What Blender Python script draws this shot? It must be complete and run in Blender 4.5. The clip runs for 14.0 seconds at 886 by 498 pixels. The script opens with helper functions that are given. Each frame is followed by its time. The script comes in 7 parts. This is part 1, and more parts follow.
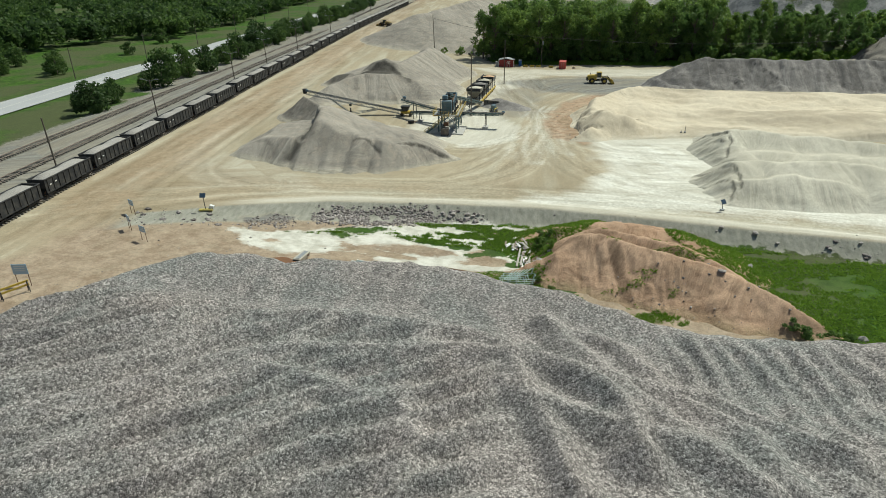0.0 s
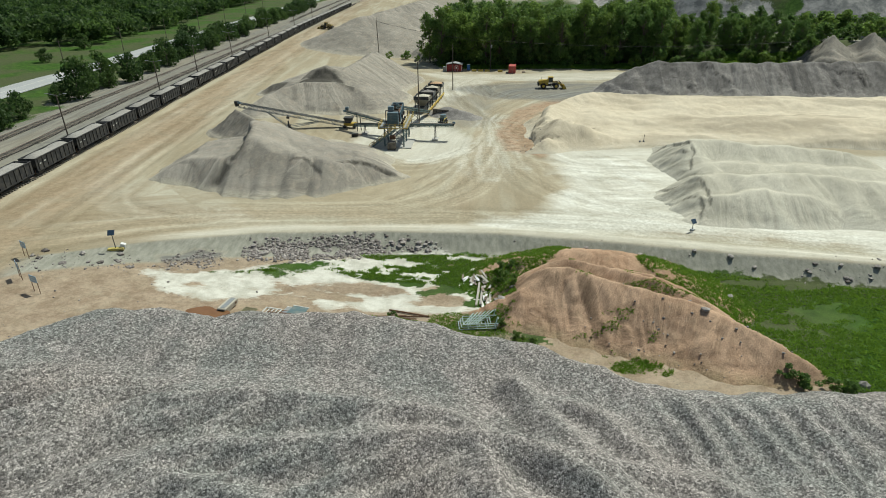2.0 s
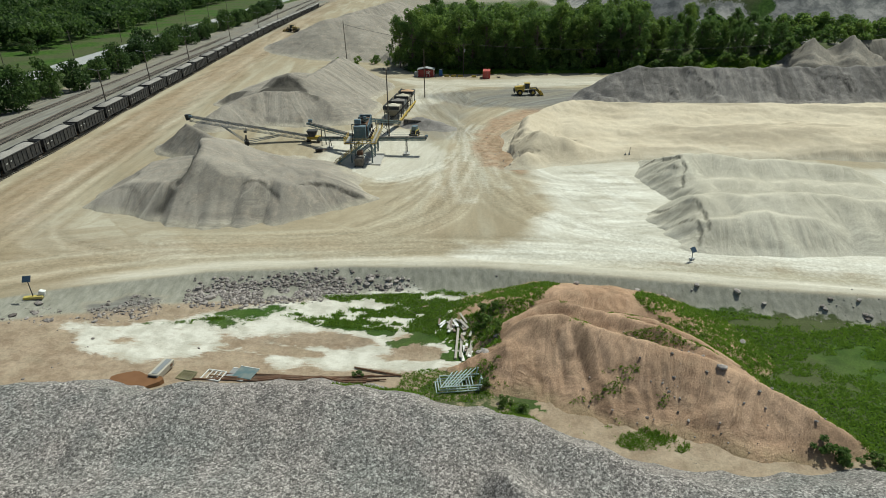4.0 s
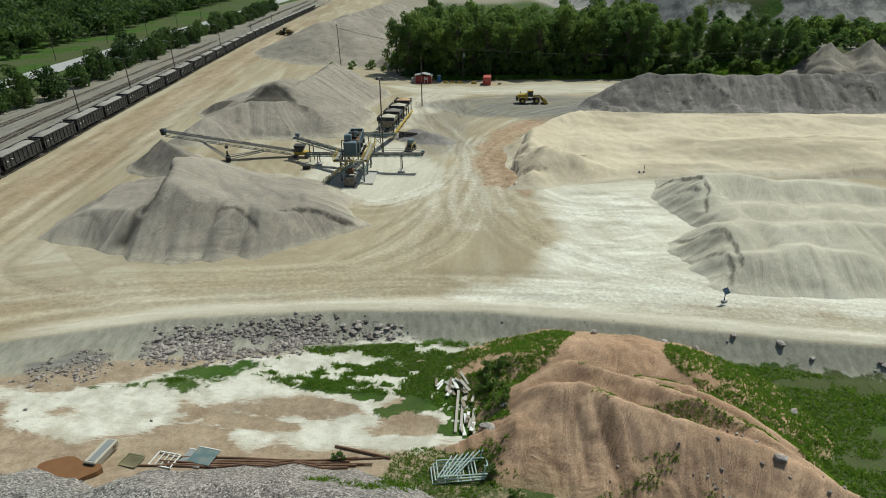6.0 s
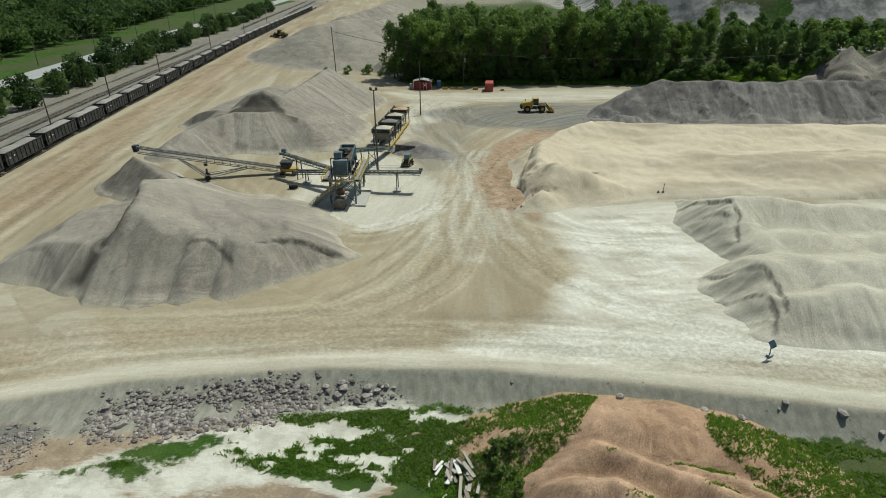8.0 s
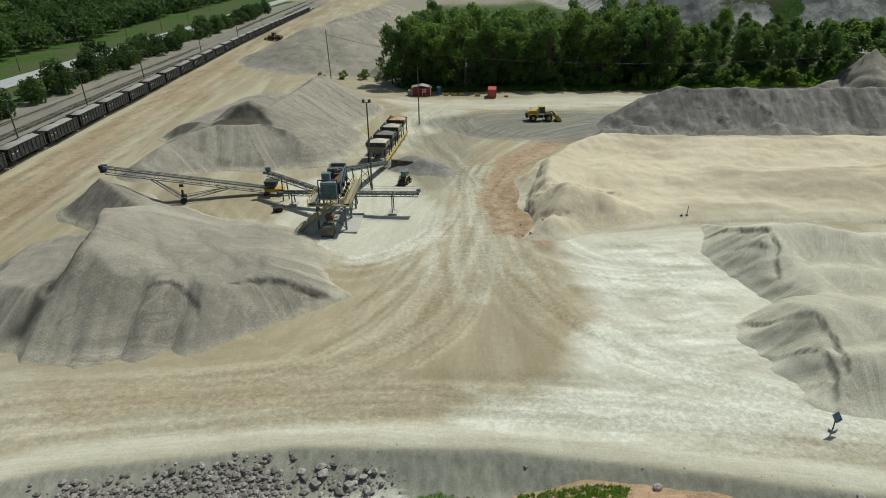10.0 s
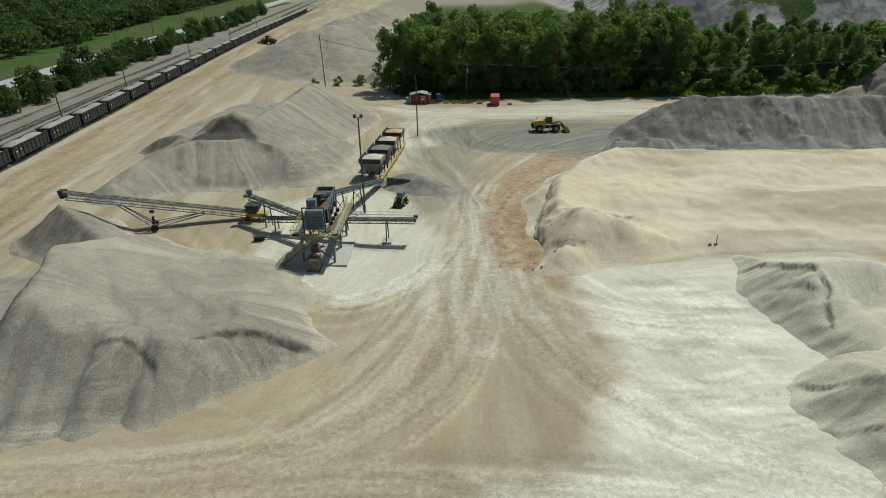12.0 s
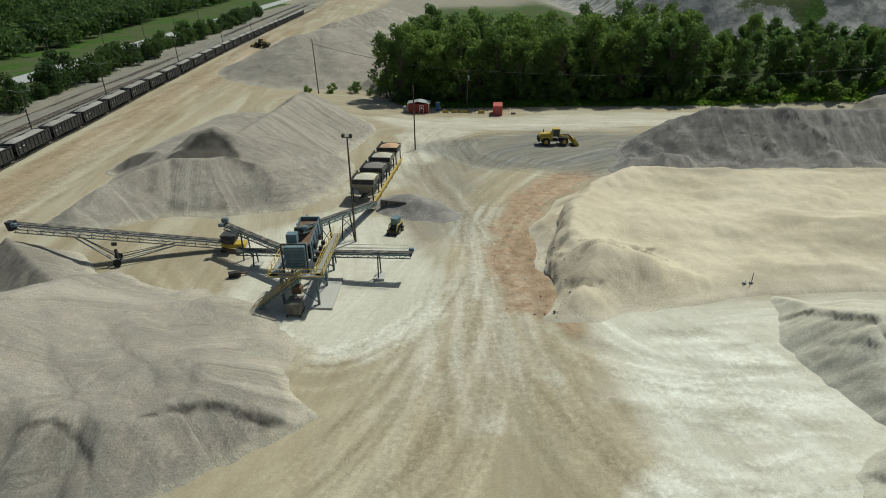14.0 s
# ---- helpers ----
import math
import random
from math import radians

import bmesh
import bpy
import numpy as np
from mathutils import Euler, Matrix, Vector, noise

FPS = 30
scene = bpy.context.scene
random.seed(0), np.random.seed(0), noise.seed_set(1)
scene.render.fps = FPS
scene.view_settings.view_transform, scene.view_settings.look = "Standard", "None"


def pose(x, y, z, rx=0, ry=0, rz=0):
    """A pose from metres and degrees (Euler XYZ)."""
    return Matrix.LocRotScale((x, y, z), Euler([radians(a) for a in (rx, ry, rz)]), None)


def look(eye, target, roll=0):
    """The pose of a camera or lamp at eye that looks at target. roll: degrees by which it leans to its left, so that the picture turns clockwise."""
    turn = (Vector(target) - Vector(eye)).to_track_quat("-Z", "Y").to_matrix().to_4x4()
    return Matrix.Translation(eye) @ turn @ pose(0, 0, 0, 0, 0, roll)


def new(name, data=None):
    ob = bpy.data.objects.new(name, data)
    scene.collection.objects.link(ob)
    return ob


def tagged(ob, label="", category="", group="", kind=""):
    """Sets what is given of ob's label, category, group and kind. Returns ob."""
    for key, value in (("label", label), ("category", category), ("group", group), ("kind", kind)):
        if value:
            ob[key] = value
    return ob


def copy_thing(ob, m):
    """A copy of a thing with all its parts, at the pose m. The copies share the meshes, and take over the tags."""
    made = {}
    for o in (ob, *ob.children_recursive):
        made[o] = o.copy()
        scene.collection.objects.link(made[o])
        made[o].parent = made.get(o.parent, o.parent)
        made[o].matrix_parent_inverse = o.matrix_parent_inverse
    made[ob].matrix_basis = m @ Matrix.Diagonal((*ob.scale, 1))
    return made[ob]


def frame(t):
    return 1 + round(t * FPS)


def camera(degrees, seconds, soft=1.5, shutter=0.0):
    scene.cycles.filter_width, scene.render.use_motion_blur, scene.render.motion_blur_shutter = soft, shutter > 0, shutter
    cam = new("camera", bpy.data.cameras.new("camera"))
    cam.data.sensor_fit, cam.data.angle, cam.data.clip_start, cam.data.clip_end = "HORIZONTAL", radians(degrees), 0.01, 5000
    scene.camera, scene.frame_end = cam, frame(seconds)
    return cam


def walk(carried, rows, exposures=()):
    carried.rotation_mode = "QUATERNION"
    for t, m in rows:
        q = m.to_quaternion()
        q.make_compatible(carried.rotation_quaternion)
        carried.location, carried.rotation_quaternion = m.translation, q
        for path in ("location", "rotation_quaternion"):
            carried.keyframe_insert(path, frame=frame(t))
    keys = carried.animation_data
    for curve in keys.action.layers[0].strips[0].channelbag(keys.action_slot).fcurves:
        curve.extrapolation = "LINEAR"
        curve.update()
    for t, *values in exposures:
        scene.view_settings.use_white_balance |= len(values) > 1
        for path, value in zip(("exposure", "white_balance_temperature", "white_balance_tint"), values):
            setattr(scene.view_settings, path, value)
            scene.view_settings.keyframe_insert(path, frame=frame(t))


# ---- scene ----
cam = camera(71.3, 14.0, soft=0.95)
METRES, EYE, TILT, LEAN, TURN = 83.7, 39.5, 1.9, 0.0, 9.0
ROWS = [
    (0.0, 0.0, 0.0, 0.0, -0.42, -26.9, 0.83),
    (0.5, 0.0008, 0.0355, -0.0012, -2.31, -26.9, 0.69),
    (1.0, 0.0026, 0.0709, -0.0024, -3.28, -26.91, 0.63),
    (1.5, 0.005, 0.1062, -0.0035, -4.12, -26.91, 0.58),
    (2.0, 0.0078, 0.1415, -0.0045, -5.18, -26.92, 0.52),
    (2.5, 0.0112, 0.1772, -0.0058, -6.43, -26.92, 0.45),
    (3.0, 0.0154, 0.2132, -0.007, -7.39, -26.93, 0.37),
    (5.5, 0.0395, 0.3909, -0.0116, -7.78, -26.9, 0.31),
    (6.0, 0.0455, 0.4269, -0.0131, -7.79, -26.89, 0.32),
    (6.5, 0.0511, 0.4625, -0.0146, -7.78, -26.89, 0.34),
    (7.0, 0.0562, 0.498, -0.0161, -7.78, -26.89, 0.36),
    (7.5, 0.0612, 0.5338, -0.0172, -7.79, -26.89, 0.37),
    (8.0, 0.0663, 0.5696, -0.0188, -7.79, -26.89, 0.39),
    (10.5, 0.0933, 0.7466, -0.0258, -7.74, -26.93, 0.61),
    (11.0, 0.0985, 0.7817, -0.027, -7.73, -26.94, 0.65),
    (11.5, 0.1031, 0.8167, -0.0283, -7.75, -26.93, 0.7),
    (12.0, 0.1079, 0.8515, -0.0298, -7.76, -26.91, 0.71),
    (12.5, 0.1129, 0.8863, -0.0304, -7.77, -26.91, 0.72),
    (13.0, 0.1179, 0.9209, -0.0312, -7.77, -26.89, 0.71),
    (13.5, 0.1229, 0.9558, -0.0327, -7.77, -26.87, 0.7),
    (14.0, 0.128, 0.9906, -0.0339, -7.76, -26.86, 0.68),
]
walk(cam, [(t, pose(0, 0, EYE, TILT, LEAN, TURN) @ pose(METRES * x, METRES * y, METRES * z, 90 + pitch, roll, yaw)) for t, x, y, z, yaw, pitch, roll in ROWS],
     [(0.0, 0.16, 6380, -1), (6.0, -0.06, 6380, -1), (14.0, -0.17, 6380, -1)])

# ---- world, sun ----
SUN_AZ, SUN_EL = math.atan2(0.54, 0.46), radians(55)
world = bpy.data.worlds.new("sky")
scene.world = world
world.use_nodes = True
wn = world.node_tree
sky = wn.nodes.new("ShaderNodeTexSky")
sky.sky_type, sky.sun_disc = "NISHITA", False
sky.sun_elevation, sky.sun_rotation = SUN_EL, math.pi / 2 - SUN_AZ
sky.air_density, sky.dust_density = 1.2, 2.0
wn.links.new(sky.outputs[0], wn.nodes["Background"].inputs[0])
wn.nodes["Background"].inputs[1].default_value = 0.060
sun = new("sun", bpy.data.lights.new("sun", "SUN"))
sun.data.energy, sun.data.angle, sun.data.color = 3.95, radians(0.6), (1.0, 0.965, 0.90)
sun_dir = Vector((math.cos(SUN_EL) * math.cos(SUN_AZ), math.cos(SUN_EL) * math.sin(SUN_AZ), math.sin(SUN_EL)))
sun.matrix_world = look(sun_dir * 200, (0, 0, 0))

# ---- numeric noise and terrain ----
PERM = np.random.RandomState(7).rand(256, 256)


def vnoise(x, y):
    x, y = np.asarray(x, float), np.asarray(y, float)
    i, j = np.floor(x).astype(int), np.floor(y).astype(int)
    u, v = x - i, y - j
    u, v = u * u * (3 - 2 * u), v * v * (3 - 2 * v)
    a, b = PERM[i % 256, j % 256], PERM[(i + 1) % 256, j % 256]
    c, d = PERM[i % 256, (j + 1) % 256], PERM[(i + 1) % 256, (j + 1) % 256]
    return (a * (1 - u) + b * u) * (1 - v) + (c * (1 - u) + d * u) * v


def fbm(x, y, size, octaves=4, gain=0.5):
    s, w, tot = 0, 1, 0
    for k in range(octaves):
        f = 2 ** k / size
        s, tot = s + w * vnoise(x * f + 17.3 * k, y * f + 5.1 * k), tot + w
        w *= gain
    return s / tot * 2 - 1


def smooth(a, b, v):
    u = np.clip((v - a) / (b - a), 0, 1)
    return u * u * (3 - 2 * u)


def seg(x, y, a, b):
    """Distance to a segment and the place along it, 0 to 1."""
    dx, dy = b[0] - a[0], b[1] - a[1]
    s = np.clip(((x - a[0]) * dx + (y - a[1]) * dy) / (dx * dx + dy * dy + 1e-9), 0, 1)
    return np.hypot(x - a[0] - s * dx, y - a[1] - s * dy), s


def ridge_line(x, y, pts, slope, top=1.0, rill=0.0, size=1.3):
    """Height of a heap tipped along a crest line of (x, y, z) points, at an angle of repose, with rills down its sides."""
    h = np.full(np.shape(x), -99.0)
    along, away, run = np.zeros(np.shape(x)), np.zeros(np.shape(x)), 0.0
    for a, b in zip(pts[:-1], pts[1:]):
        L = math.hypot(b[0] - a[0], b[1] - a[1])
        d, s = seg(x, y, a, b)
        r = np.sqrt(d * d + top * top) - top
        v = a[2] + s * (b[2] - a[2]) - slope * r
        if rill:
            turn = np.arctan2((x - a[0]) * (b[0] - a[0]) + (y - a[1]) * (b[1] - a[1]) - s * L * L, ((x - a[0]) * (b[1] - a[1]) - (y - a[1]) * (b[0] - a[0])))
            side = np.sign((x - a[0]) * (b[1] - a[1]) - (y - a[1]) * (b[0] - a[0]))
            w = v > h
            along = np.where(w, run + s * L + 4.0 * turn + 40 * side, along)
            away = np.where(w, d, away)
        h = np.maximum(h, v)
        run += L
    if rill:
        h = h - rill * (np.abs(fbm(along / size, away / (7 * size), 1.0, 3)) * 1.6 + 0.5 * vnoise(along / (3.1 * size), away / 25)) * smooth(0.2, 2.5, away)
    return h


def scarp(z, x, y, pts, flip=1, drop=0.7, reach=4.0, wander=0.5):
    """A slumped lip along a line of (x, y) points: the heap breaks off by drop on one side and evens out further down."""
    wx, wy = x + wander * fbm(x + 3, y, 2.2, 3), y + wander * fbm(x, y + 60, 2.2, 3)
    best, side, past = np.full(np.shape(x), 1e9), np.zeros(np.shape(x)), np.zeros(np.shape(x))
    n = len(pts) - 1
    for k, (a, b) in enumerate(zip(pts[:-1], pts[1:])):
        d, s = seg(wx, wy, a, b)
        w = d < best
        ex, ey = b[0] - a[0], b[1] - a[1]
        L = math.hypot(ex, ey)
        side = np.where(w, ((wx - a[0]) * ey - (wy - a[1]) * ex) / L, side)
        along = ((wx - a[0]) * ex + (wy - a[1]) * ey) / L
        past = np.where(w, np.minimum(along if k == 0 else 9, L - along if k == n - 1 else 9), past)
        best = np.minimum(best, d)
    return z - drop * smooth(0.0, 0.25, side * flip) * np.exp(-best / reach) * smooth(-0.3, 1.6, past)


def near_line(x, y, pts, width, wander=0.5):
    d = np.full(np.shape(x), 1e9)
    wx, wy = x + wander * fbm(x + 3, y, 2.2, 3), y + wander * fbm(x, y + 60, 2.2, 3)
    for a, b in zip(pts[:-1], pts[1:]):
        d = np.minimum(d, seg(wx, wy, a, b)[0])
    return np.exp(-(d / width) ** 2)


def smax(a, b, k):
    return 0.5 * (a + b + np.sqrt((a - b) ** 2 + k * k))


def inside(x, y, poly):
    x, y = np.asarray(x, float), np.asarray(y, float)
    c = np.zeros(x.shape, bool)
    n = len(poly)
    for k in range(n):
        (x1, y1), (x2, y2) = poly[k], poly[(k + 1) % n]
        if y1 != y2:
            c ^= ((y1 > y) != (y2 > y)) & (x < (x2 - x1) * (y - y1) / (y2 - y1) + x1)
    return c


def zone(x, y, poly, soft=2.0):
    """1 inside an outline, 0 outside, with a soft, uneven edge."""
    d = np.full(np.shape(x), 1e9)
    n = len(poly)
    for k in range(n):
        d = np.minimum(d, seg(x, y, poly[k], poly[(k + 1) % n])[0])
    d = np.where(inside(x, y, poly), d, -d)
    return smooth(-soft, soft, d + soft * 1.3 * fbm(x, y, soft * 2.5, 4))


def rail_x(y):
    return -80.8 - 0.0795 * (y - 75)


BERM_TOP = [(-140, 50), (-75, 78), (-61.6, 86.6), (-53, 91.2), (-36, 98.5), (-17, 102.6), (1.3, 102.4), (14, 100.6), (37, 96.3), (56, 93.0), (110, 86), (260, 80)]


def berm_y(x):
    return np.interp(x, [p[0] for p in BERM_TOP], [p[1] for p in BERM_TOP])


def ground_z(x, y):
    x, y = np.asarray(x, float), np.asarray(y, float)
    u = -15 - x
    z = 0.068 * (np.sqrt(np.clip(u, 0, None) ** 2 + 9) - 3)
    z = np.where(u < 0, 0, np.minimum(z, 5.65))
    z = z - 1.5 * smooth(-104, -120, x) + 0.6 * smooth(-128, -133, x) * smooth(-160, -150, x)
    # the drained hollow below the haul road
    t = smooth(0.0, 4.4, berm_y(x) - y) * np.interp(x, [-60, -45, -25, 0], [0, 0.8, 1.4, 1.8]) * (0.4 + 0.6 * smooth(72, 84, y))
    z = z - t
    z = z - 0.25 * np.abs(fbm(x / 1.1, y / 6, 1.0, 3)) * smooth(0.2, 1.2, berm_y(x) - y) * smooth(5.2, 3.6, berm_y(x) - y)
    z = z + 0.25 * smooth(2.2, 0.4, np.abs(y - berm_y(x) - 0.6)) * smooth(-60, -48, x)
    # a wooded bank, the pit behind it and its far walls
    bank = smooth(262, 290, y + 0.1 * (x - 60)) * smooth(40, 110, x)
    z = z + 9 * bank * (1 + 0.25 * fbm(x, y, 18, 3))
    pit = smooth(318, 350, y) * smooth(70, 115, x)
    z = z - 16 * pit
    wall = smooth(430, 520, y + 0.25 * (x - 150) + 26 * fbm(x, y, 60, 4)) * smooth(85, 150, x)
    z = z + 42 * wall + 9 * wall * fbm(x, y, 30, 4)
    z = z + 0.12 * fbm(x, y, 9, 4) + 0.3 * fbm(x, y, 40, 3)
    return z


def grid_mesh(name, xs, ys, zfun, keep=None):
    X, Y = np.meshgrid(xs, ys)
    Z = zfun(X, Y)
    nx, ny = len(xs), len(ys)
    V = np.stack([X.ravel(), Y.ravel(), Z.ravel()], 1)
    idx = np.arange(nx * ny).reshape(ny, nx)
    Q = np.stack([idx[:-1, :-1], idx[:-1, 1:], idx[1:, 1:], idx[1:, :-1]], -1).reshape(-1, 4)
    if keep is not None:
        ok = keep(X, Y, Z).ravel()
        Q = Q[ok[Q].any(1)]
        used = np.unique(Q)
        remap = np.zeros(len(V), int)
        remap[used] = np.arange(len(used))
        V, Q = V[used], remap[Q]
    me = bpy.data.meshes.new(name)
    me.vertices.add(len(V))
    me.vertices.foreach_set("co", V.ravel())
    me.loops.add(Q.size)
    me.loops.foreach_set("vertex_index", Q.ravel())
    me.polygons.add(len(Q))
    me.polygons.foreach_set("loop_start", np.arange(len(Q)) * 4)
    me.polygons.foreach_set("use_smooth", np.ones(len(Q), bool))
    me.update(calc_edges=True)
    me.validate()
    return me, V


def attribute(me, name, values):
    a = me.attributes.new(name, "FLOAT", "POINT")
    a.data.foreach_set("value", np.asarray(values, np.float32).ravel())


def vattribute(me, name, values):
    a = me.attributes.new(name, "FLOAT_VECTOR", "POINT")
    a.data.foreach_set("vector", np.asarray(values, np.float32).ravel())


# ---- materials ----
class Mat:
    def __init__(self, name, rough=0.8, metal=0.0, spec=0.3):
        self.m = bpy.data.materials.new(name)
        self.m.use_nodes = True
        self.t = self.m.node_tree
        self.b = self.t.nodes["Principled BSDF"]
        self.b.inputs["Roughness"].default_value = rough
        self.b.inputs["Metallic"].default_value = metal
        self.b.inputs["Specular IOR Level"].default_value = spec
        self.coord = None

    def node(self, kind, **kw):
        n = self.t.nodes.new(kind)
        for k, v in kw.items():
            if isinstance(k, str) and k in n.inputs:
                n.inputs[k].default_value = v
        return n

    def link(self, a, b):
        self.t.links.new(a, b)

    def pos(self, scale=(1, 1, 1), obj=False):
        if obj:
            out = self.t.nodes.new("ShaderNodeTexCoord").outputs["Object"]
        else:
            out = self.t.nodes.new("ShaderNodeNewGeometry").outputs["Position"]
        mp = self.t.nodes.new("ShaderNodeMapping")
        mp.inputs["Scale"].default_value = scale
        self.link(out, mp.inputs["Vector"])
        return mp.outputs[0]

    def attr(self, name, vector=False):
        n = self.t.nodes.new("ShaderNodeAttribute")
        n.attribute_name = name
        return n.outputs["Vector" if vector else "Fac"]

    def noise(self, vec, scale, detail=4, rough=0.55, distort=0.0):
        n = self.t.nodes.new("ShaderNodeTexNoise")
        n.inputs["Scale"].default_value, n.inputs["Detail"].default_value = scale, detail
        n.inputs["Roughness"].default_value, n.inputs["Distortion"].default_value = rough, distort
        self.link(vec, n.inputs["Vector"])
        return n.outputs["Fac"]

    def voronoi(self, vec, scale, out="Color"):
        n = self.t.nodes.new("ShaderNodeTexVoronoi")
        n.inputs["Scale"].default_value = scale
        self.link(vec, n.inputs["Vector"])
        return n.outputs[out]

    def ramp(self, fac, *stops):
        n = self.t.nodes.new("ShaderNodeValToRGB")
        e = n.color_ramp.elements
        while len(e) < len(stops):
            e.new(0.5)
        for k, (p, c) in zip(e, stops):
            k.position = p
            k.color = (*c, 1) if isinstance(c, tuple) else (c, c, c, 1)
        self.link(fac, n.inputs[0])
        return n.outputs[0]

    def put(self, sock, v):
        if isinstance(v, (int, float)):
            sock.default_value = v
        elif isinstance(v, tuple):
            sock.default_value = (*v, 1)[:4] if len(sock.default_value) == 4 else v
        else:
            self.link(v, sock)

    def mix(self, fac, a, b, blend="MIX"):
        n = self.t.nodes.new("ShaderNodeMix")
        n.data_type, n.blend_type = "RGBA", blend
        self.put(n.inputs[0], fac)
        self.put(n.inputs[6], a)
        self.put(n.inputs[7], b)
        return n.outputs[2]

    def math(self, op, a, b=0.0, clamp=False):
        n = self.t.nodes.new("ShaderNodeMath")
        n.operation, n.use_clamp = op, clamp
        self.put(n.inputs[0], a)
        self.put(n.inputs[1], b)
        return n.outputs[0]

    def colour(self, c):
        self.put(self.b.inputs["Base Color"], c)
        return self

    def bump(self, h, strength=0.4, dist=0.1):
        n = self.t.nodes.new("ShaderNodeBump")
        n.inputs["Strength"].default_value, n.inputs["Distance"].default_value = strength, dist
        self.link(h, n.inputs["Height"])
        self.link(n.outputs[0], self.b.inputs["Normal"])
        return self


def paint(name, c, rough=0.5, metal=0.0, wear=0.25, dust=(0.42, 0.38, 0.30), dusty=0.35):
    """Painted or bare metal with dust and worn patches."""
    m = Mat(name, rough, metal, 0.4)
    p = m.pos(obj=True)
    n1, n2 = m.noise(p, 1.1, 5), m.noise(p, 9, 4)
    a = m.mix(m.ramp(n2, (0.35, 0.0), (0.75, wear)), c, tuple(v * 0.45 for v in c))
    a = m.mix(m.ramp(n1, (0.42, 0.0), (0.72, dusty)), a, dust)
    m.colour(a)
    m.put(m.b.inputs["Roughness"], m.ramp(n1, (0.3, rough), (0.7, min(1, rough + 0.3))))
    return m.m


def heap_material(name, dark, light, tint, grain=6.0, mottle=1.0, dust=(0.44, 0.40, 0.315)):
    """Crushed stone or sand: run-off streaks down the slope, damp and dry patches, painted shade, grain, a dusty foot.
    """
    m = Mat(name, 0.95, 0, 0.1)
    p = m.pos()
    big, mid, fine = m.noise(p, 0.07, 5), m.noise(p, 0.45, 6, 0.62, 0.4), m.noise(p, grain, 4, 0.75)
    upv = m.attr("up", True)
    run, hair = m.noise(upv, 0.55, 6, 0.7, 0.3), m.noise(upv, 3.4, 5, 0.75)
    c = m.mix(m.ramp(big, (0.38, 0.0), (0.62, 1.0)), dark, light)
    c = m.mix(m.ramp(mid, (0.46, 0.0), (0.66, 0.55 * mottle)), c, tint)
    c = m.mix(m.ramp(run, (0.53, 0.0), (0.60, 0.55 * mottle)), c, tuple(min(1, v * 1.16) for v in light))
    c = m.mix(m.ramp(run, (0.36, 0.5 * mottle), (0.45, 0.0)), c, tuple(v * 0.80 for v in dark))
    # mask darkens the colour: painted shade at cut lips, also damp, weeds, patches
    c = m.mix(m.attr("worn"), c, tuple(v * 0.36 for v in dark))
    c = m.mix(m.math("MULTIPLY", m.attr("foot"), m.ramp(mid, (0.35, 0.35), (0.6, 1.0))), c, dust)
    c = m.mix(m.math("MULTIPLY", m.attr("steep"), 0.5 * mottle), c, m.ramp(hair, (0.3, 0.2), (0.7, 0.8)), "OVERLAY")
    c = m.mix(min(0.5, 0.08 + 0.42 * mottle), c, m.ramp(fine, (0.3, 0.22), (0.7, 0.78)), "OVERLAY")
    m.colour(c)
    h = m.math("ADD", m.math("MULTIPLY", fine, 0.45 * mottle), m.math("ADD", m.math("MULTIPLY", m.noise(p, 1.6, 5, 0.6), 0.45), m.math("MULTIPLY", hair, 0.9 * mottle)))
    m.bump(h, 0.6, 0.16)
    return m.m


# ---- ground ----
def flow_field(x, y):
    """Along and across the nearest wheel track."""
    tracks = [[(rail_x(40) + 11, 40), (rail_x(300) + 11, 300), (rail_x(700) + 11, 700)],
              [(-110, 70), (-75, 90), (-45, 103.5), (-10, 110), (20, 106.5), (60, 99), (200, 84)],
              [(-45, 106), (-22, 110), (-8, 117), (-1, 130), (0, 150), (-1, 175), (4, 195), (14, 214), (34, 226), (60, 236)],
              [(42, 104), (18, 112), (4, 126), (1, 145)],
              [(-2, 175), (-10, 205), (-16, 235)],
              [(-40, 262), (0, 248), (60, 245), (140, 240)],
              [(0, 128), (40, 133)]]
    best = np.full(np.shape(x), 1e9)
    U, W = np.zeros(np.shape(x)), np.zeros(np.shape(x))
    for tr in tracks:
        run = 0
        for a, b in zip(tr[:-1], tr[1:]):
            L = math.hypot(b[0] - a[0], b[1] - a[1])
            ex, ey = (b[0] - a[0]) / L, (b[1] - a[1]) / L
            d, s = seg(x, y, a, b)
            side = (x - a[0]) * -ey + (y - a[1]) * ex
            w = d < best
            U, W = np.where(w, run + s * L, U), np.where(w, np.sign(side) * d, W)
            best = np.minimum(best, d)
            run += L
    ang, rad = np.arctan2(x + 1, 186 - y), np.hypot(x + 1, y - 186)
    fan = (y < 178) & (np.abs(ang) < 0.30 + 0.010 * (rad - 10)) & (rad < 76 - 14 * np.abs(ang))
    U, W = np.where(fan, rad, U), np.where(fan, ang * 26 + 200, W)
    return U, W, best


GRASS_FAR = [(-122, 20), (-700, 0), (-700, 1500), (-190, 900), (rail_x(600) - 36, 600), (rail_x(300) - 32, 300), (rail_x(75) - 30, 75)]


def sedge_mask(x, y):
    return 1.15 * fbm(x + 31, y * 1.6, 3.6, 5, 0.65) + 0.16 * (x + 8) / 12 + 0.14 * (y - 91) / 6 + 0.13


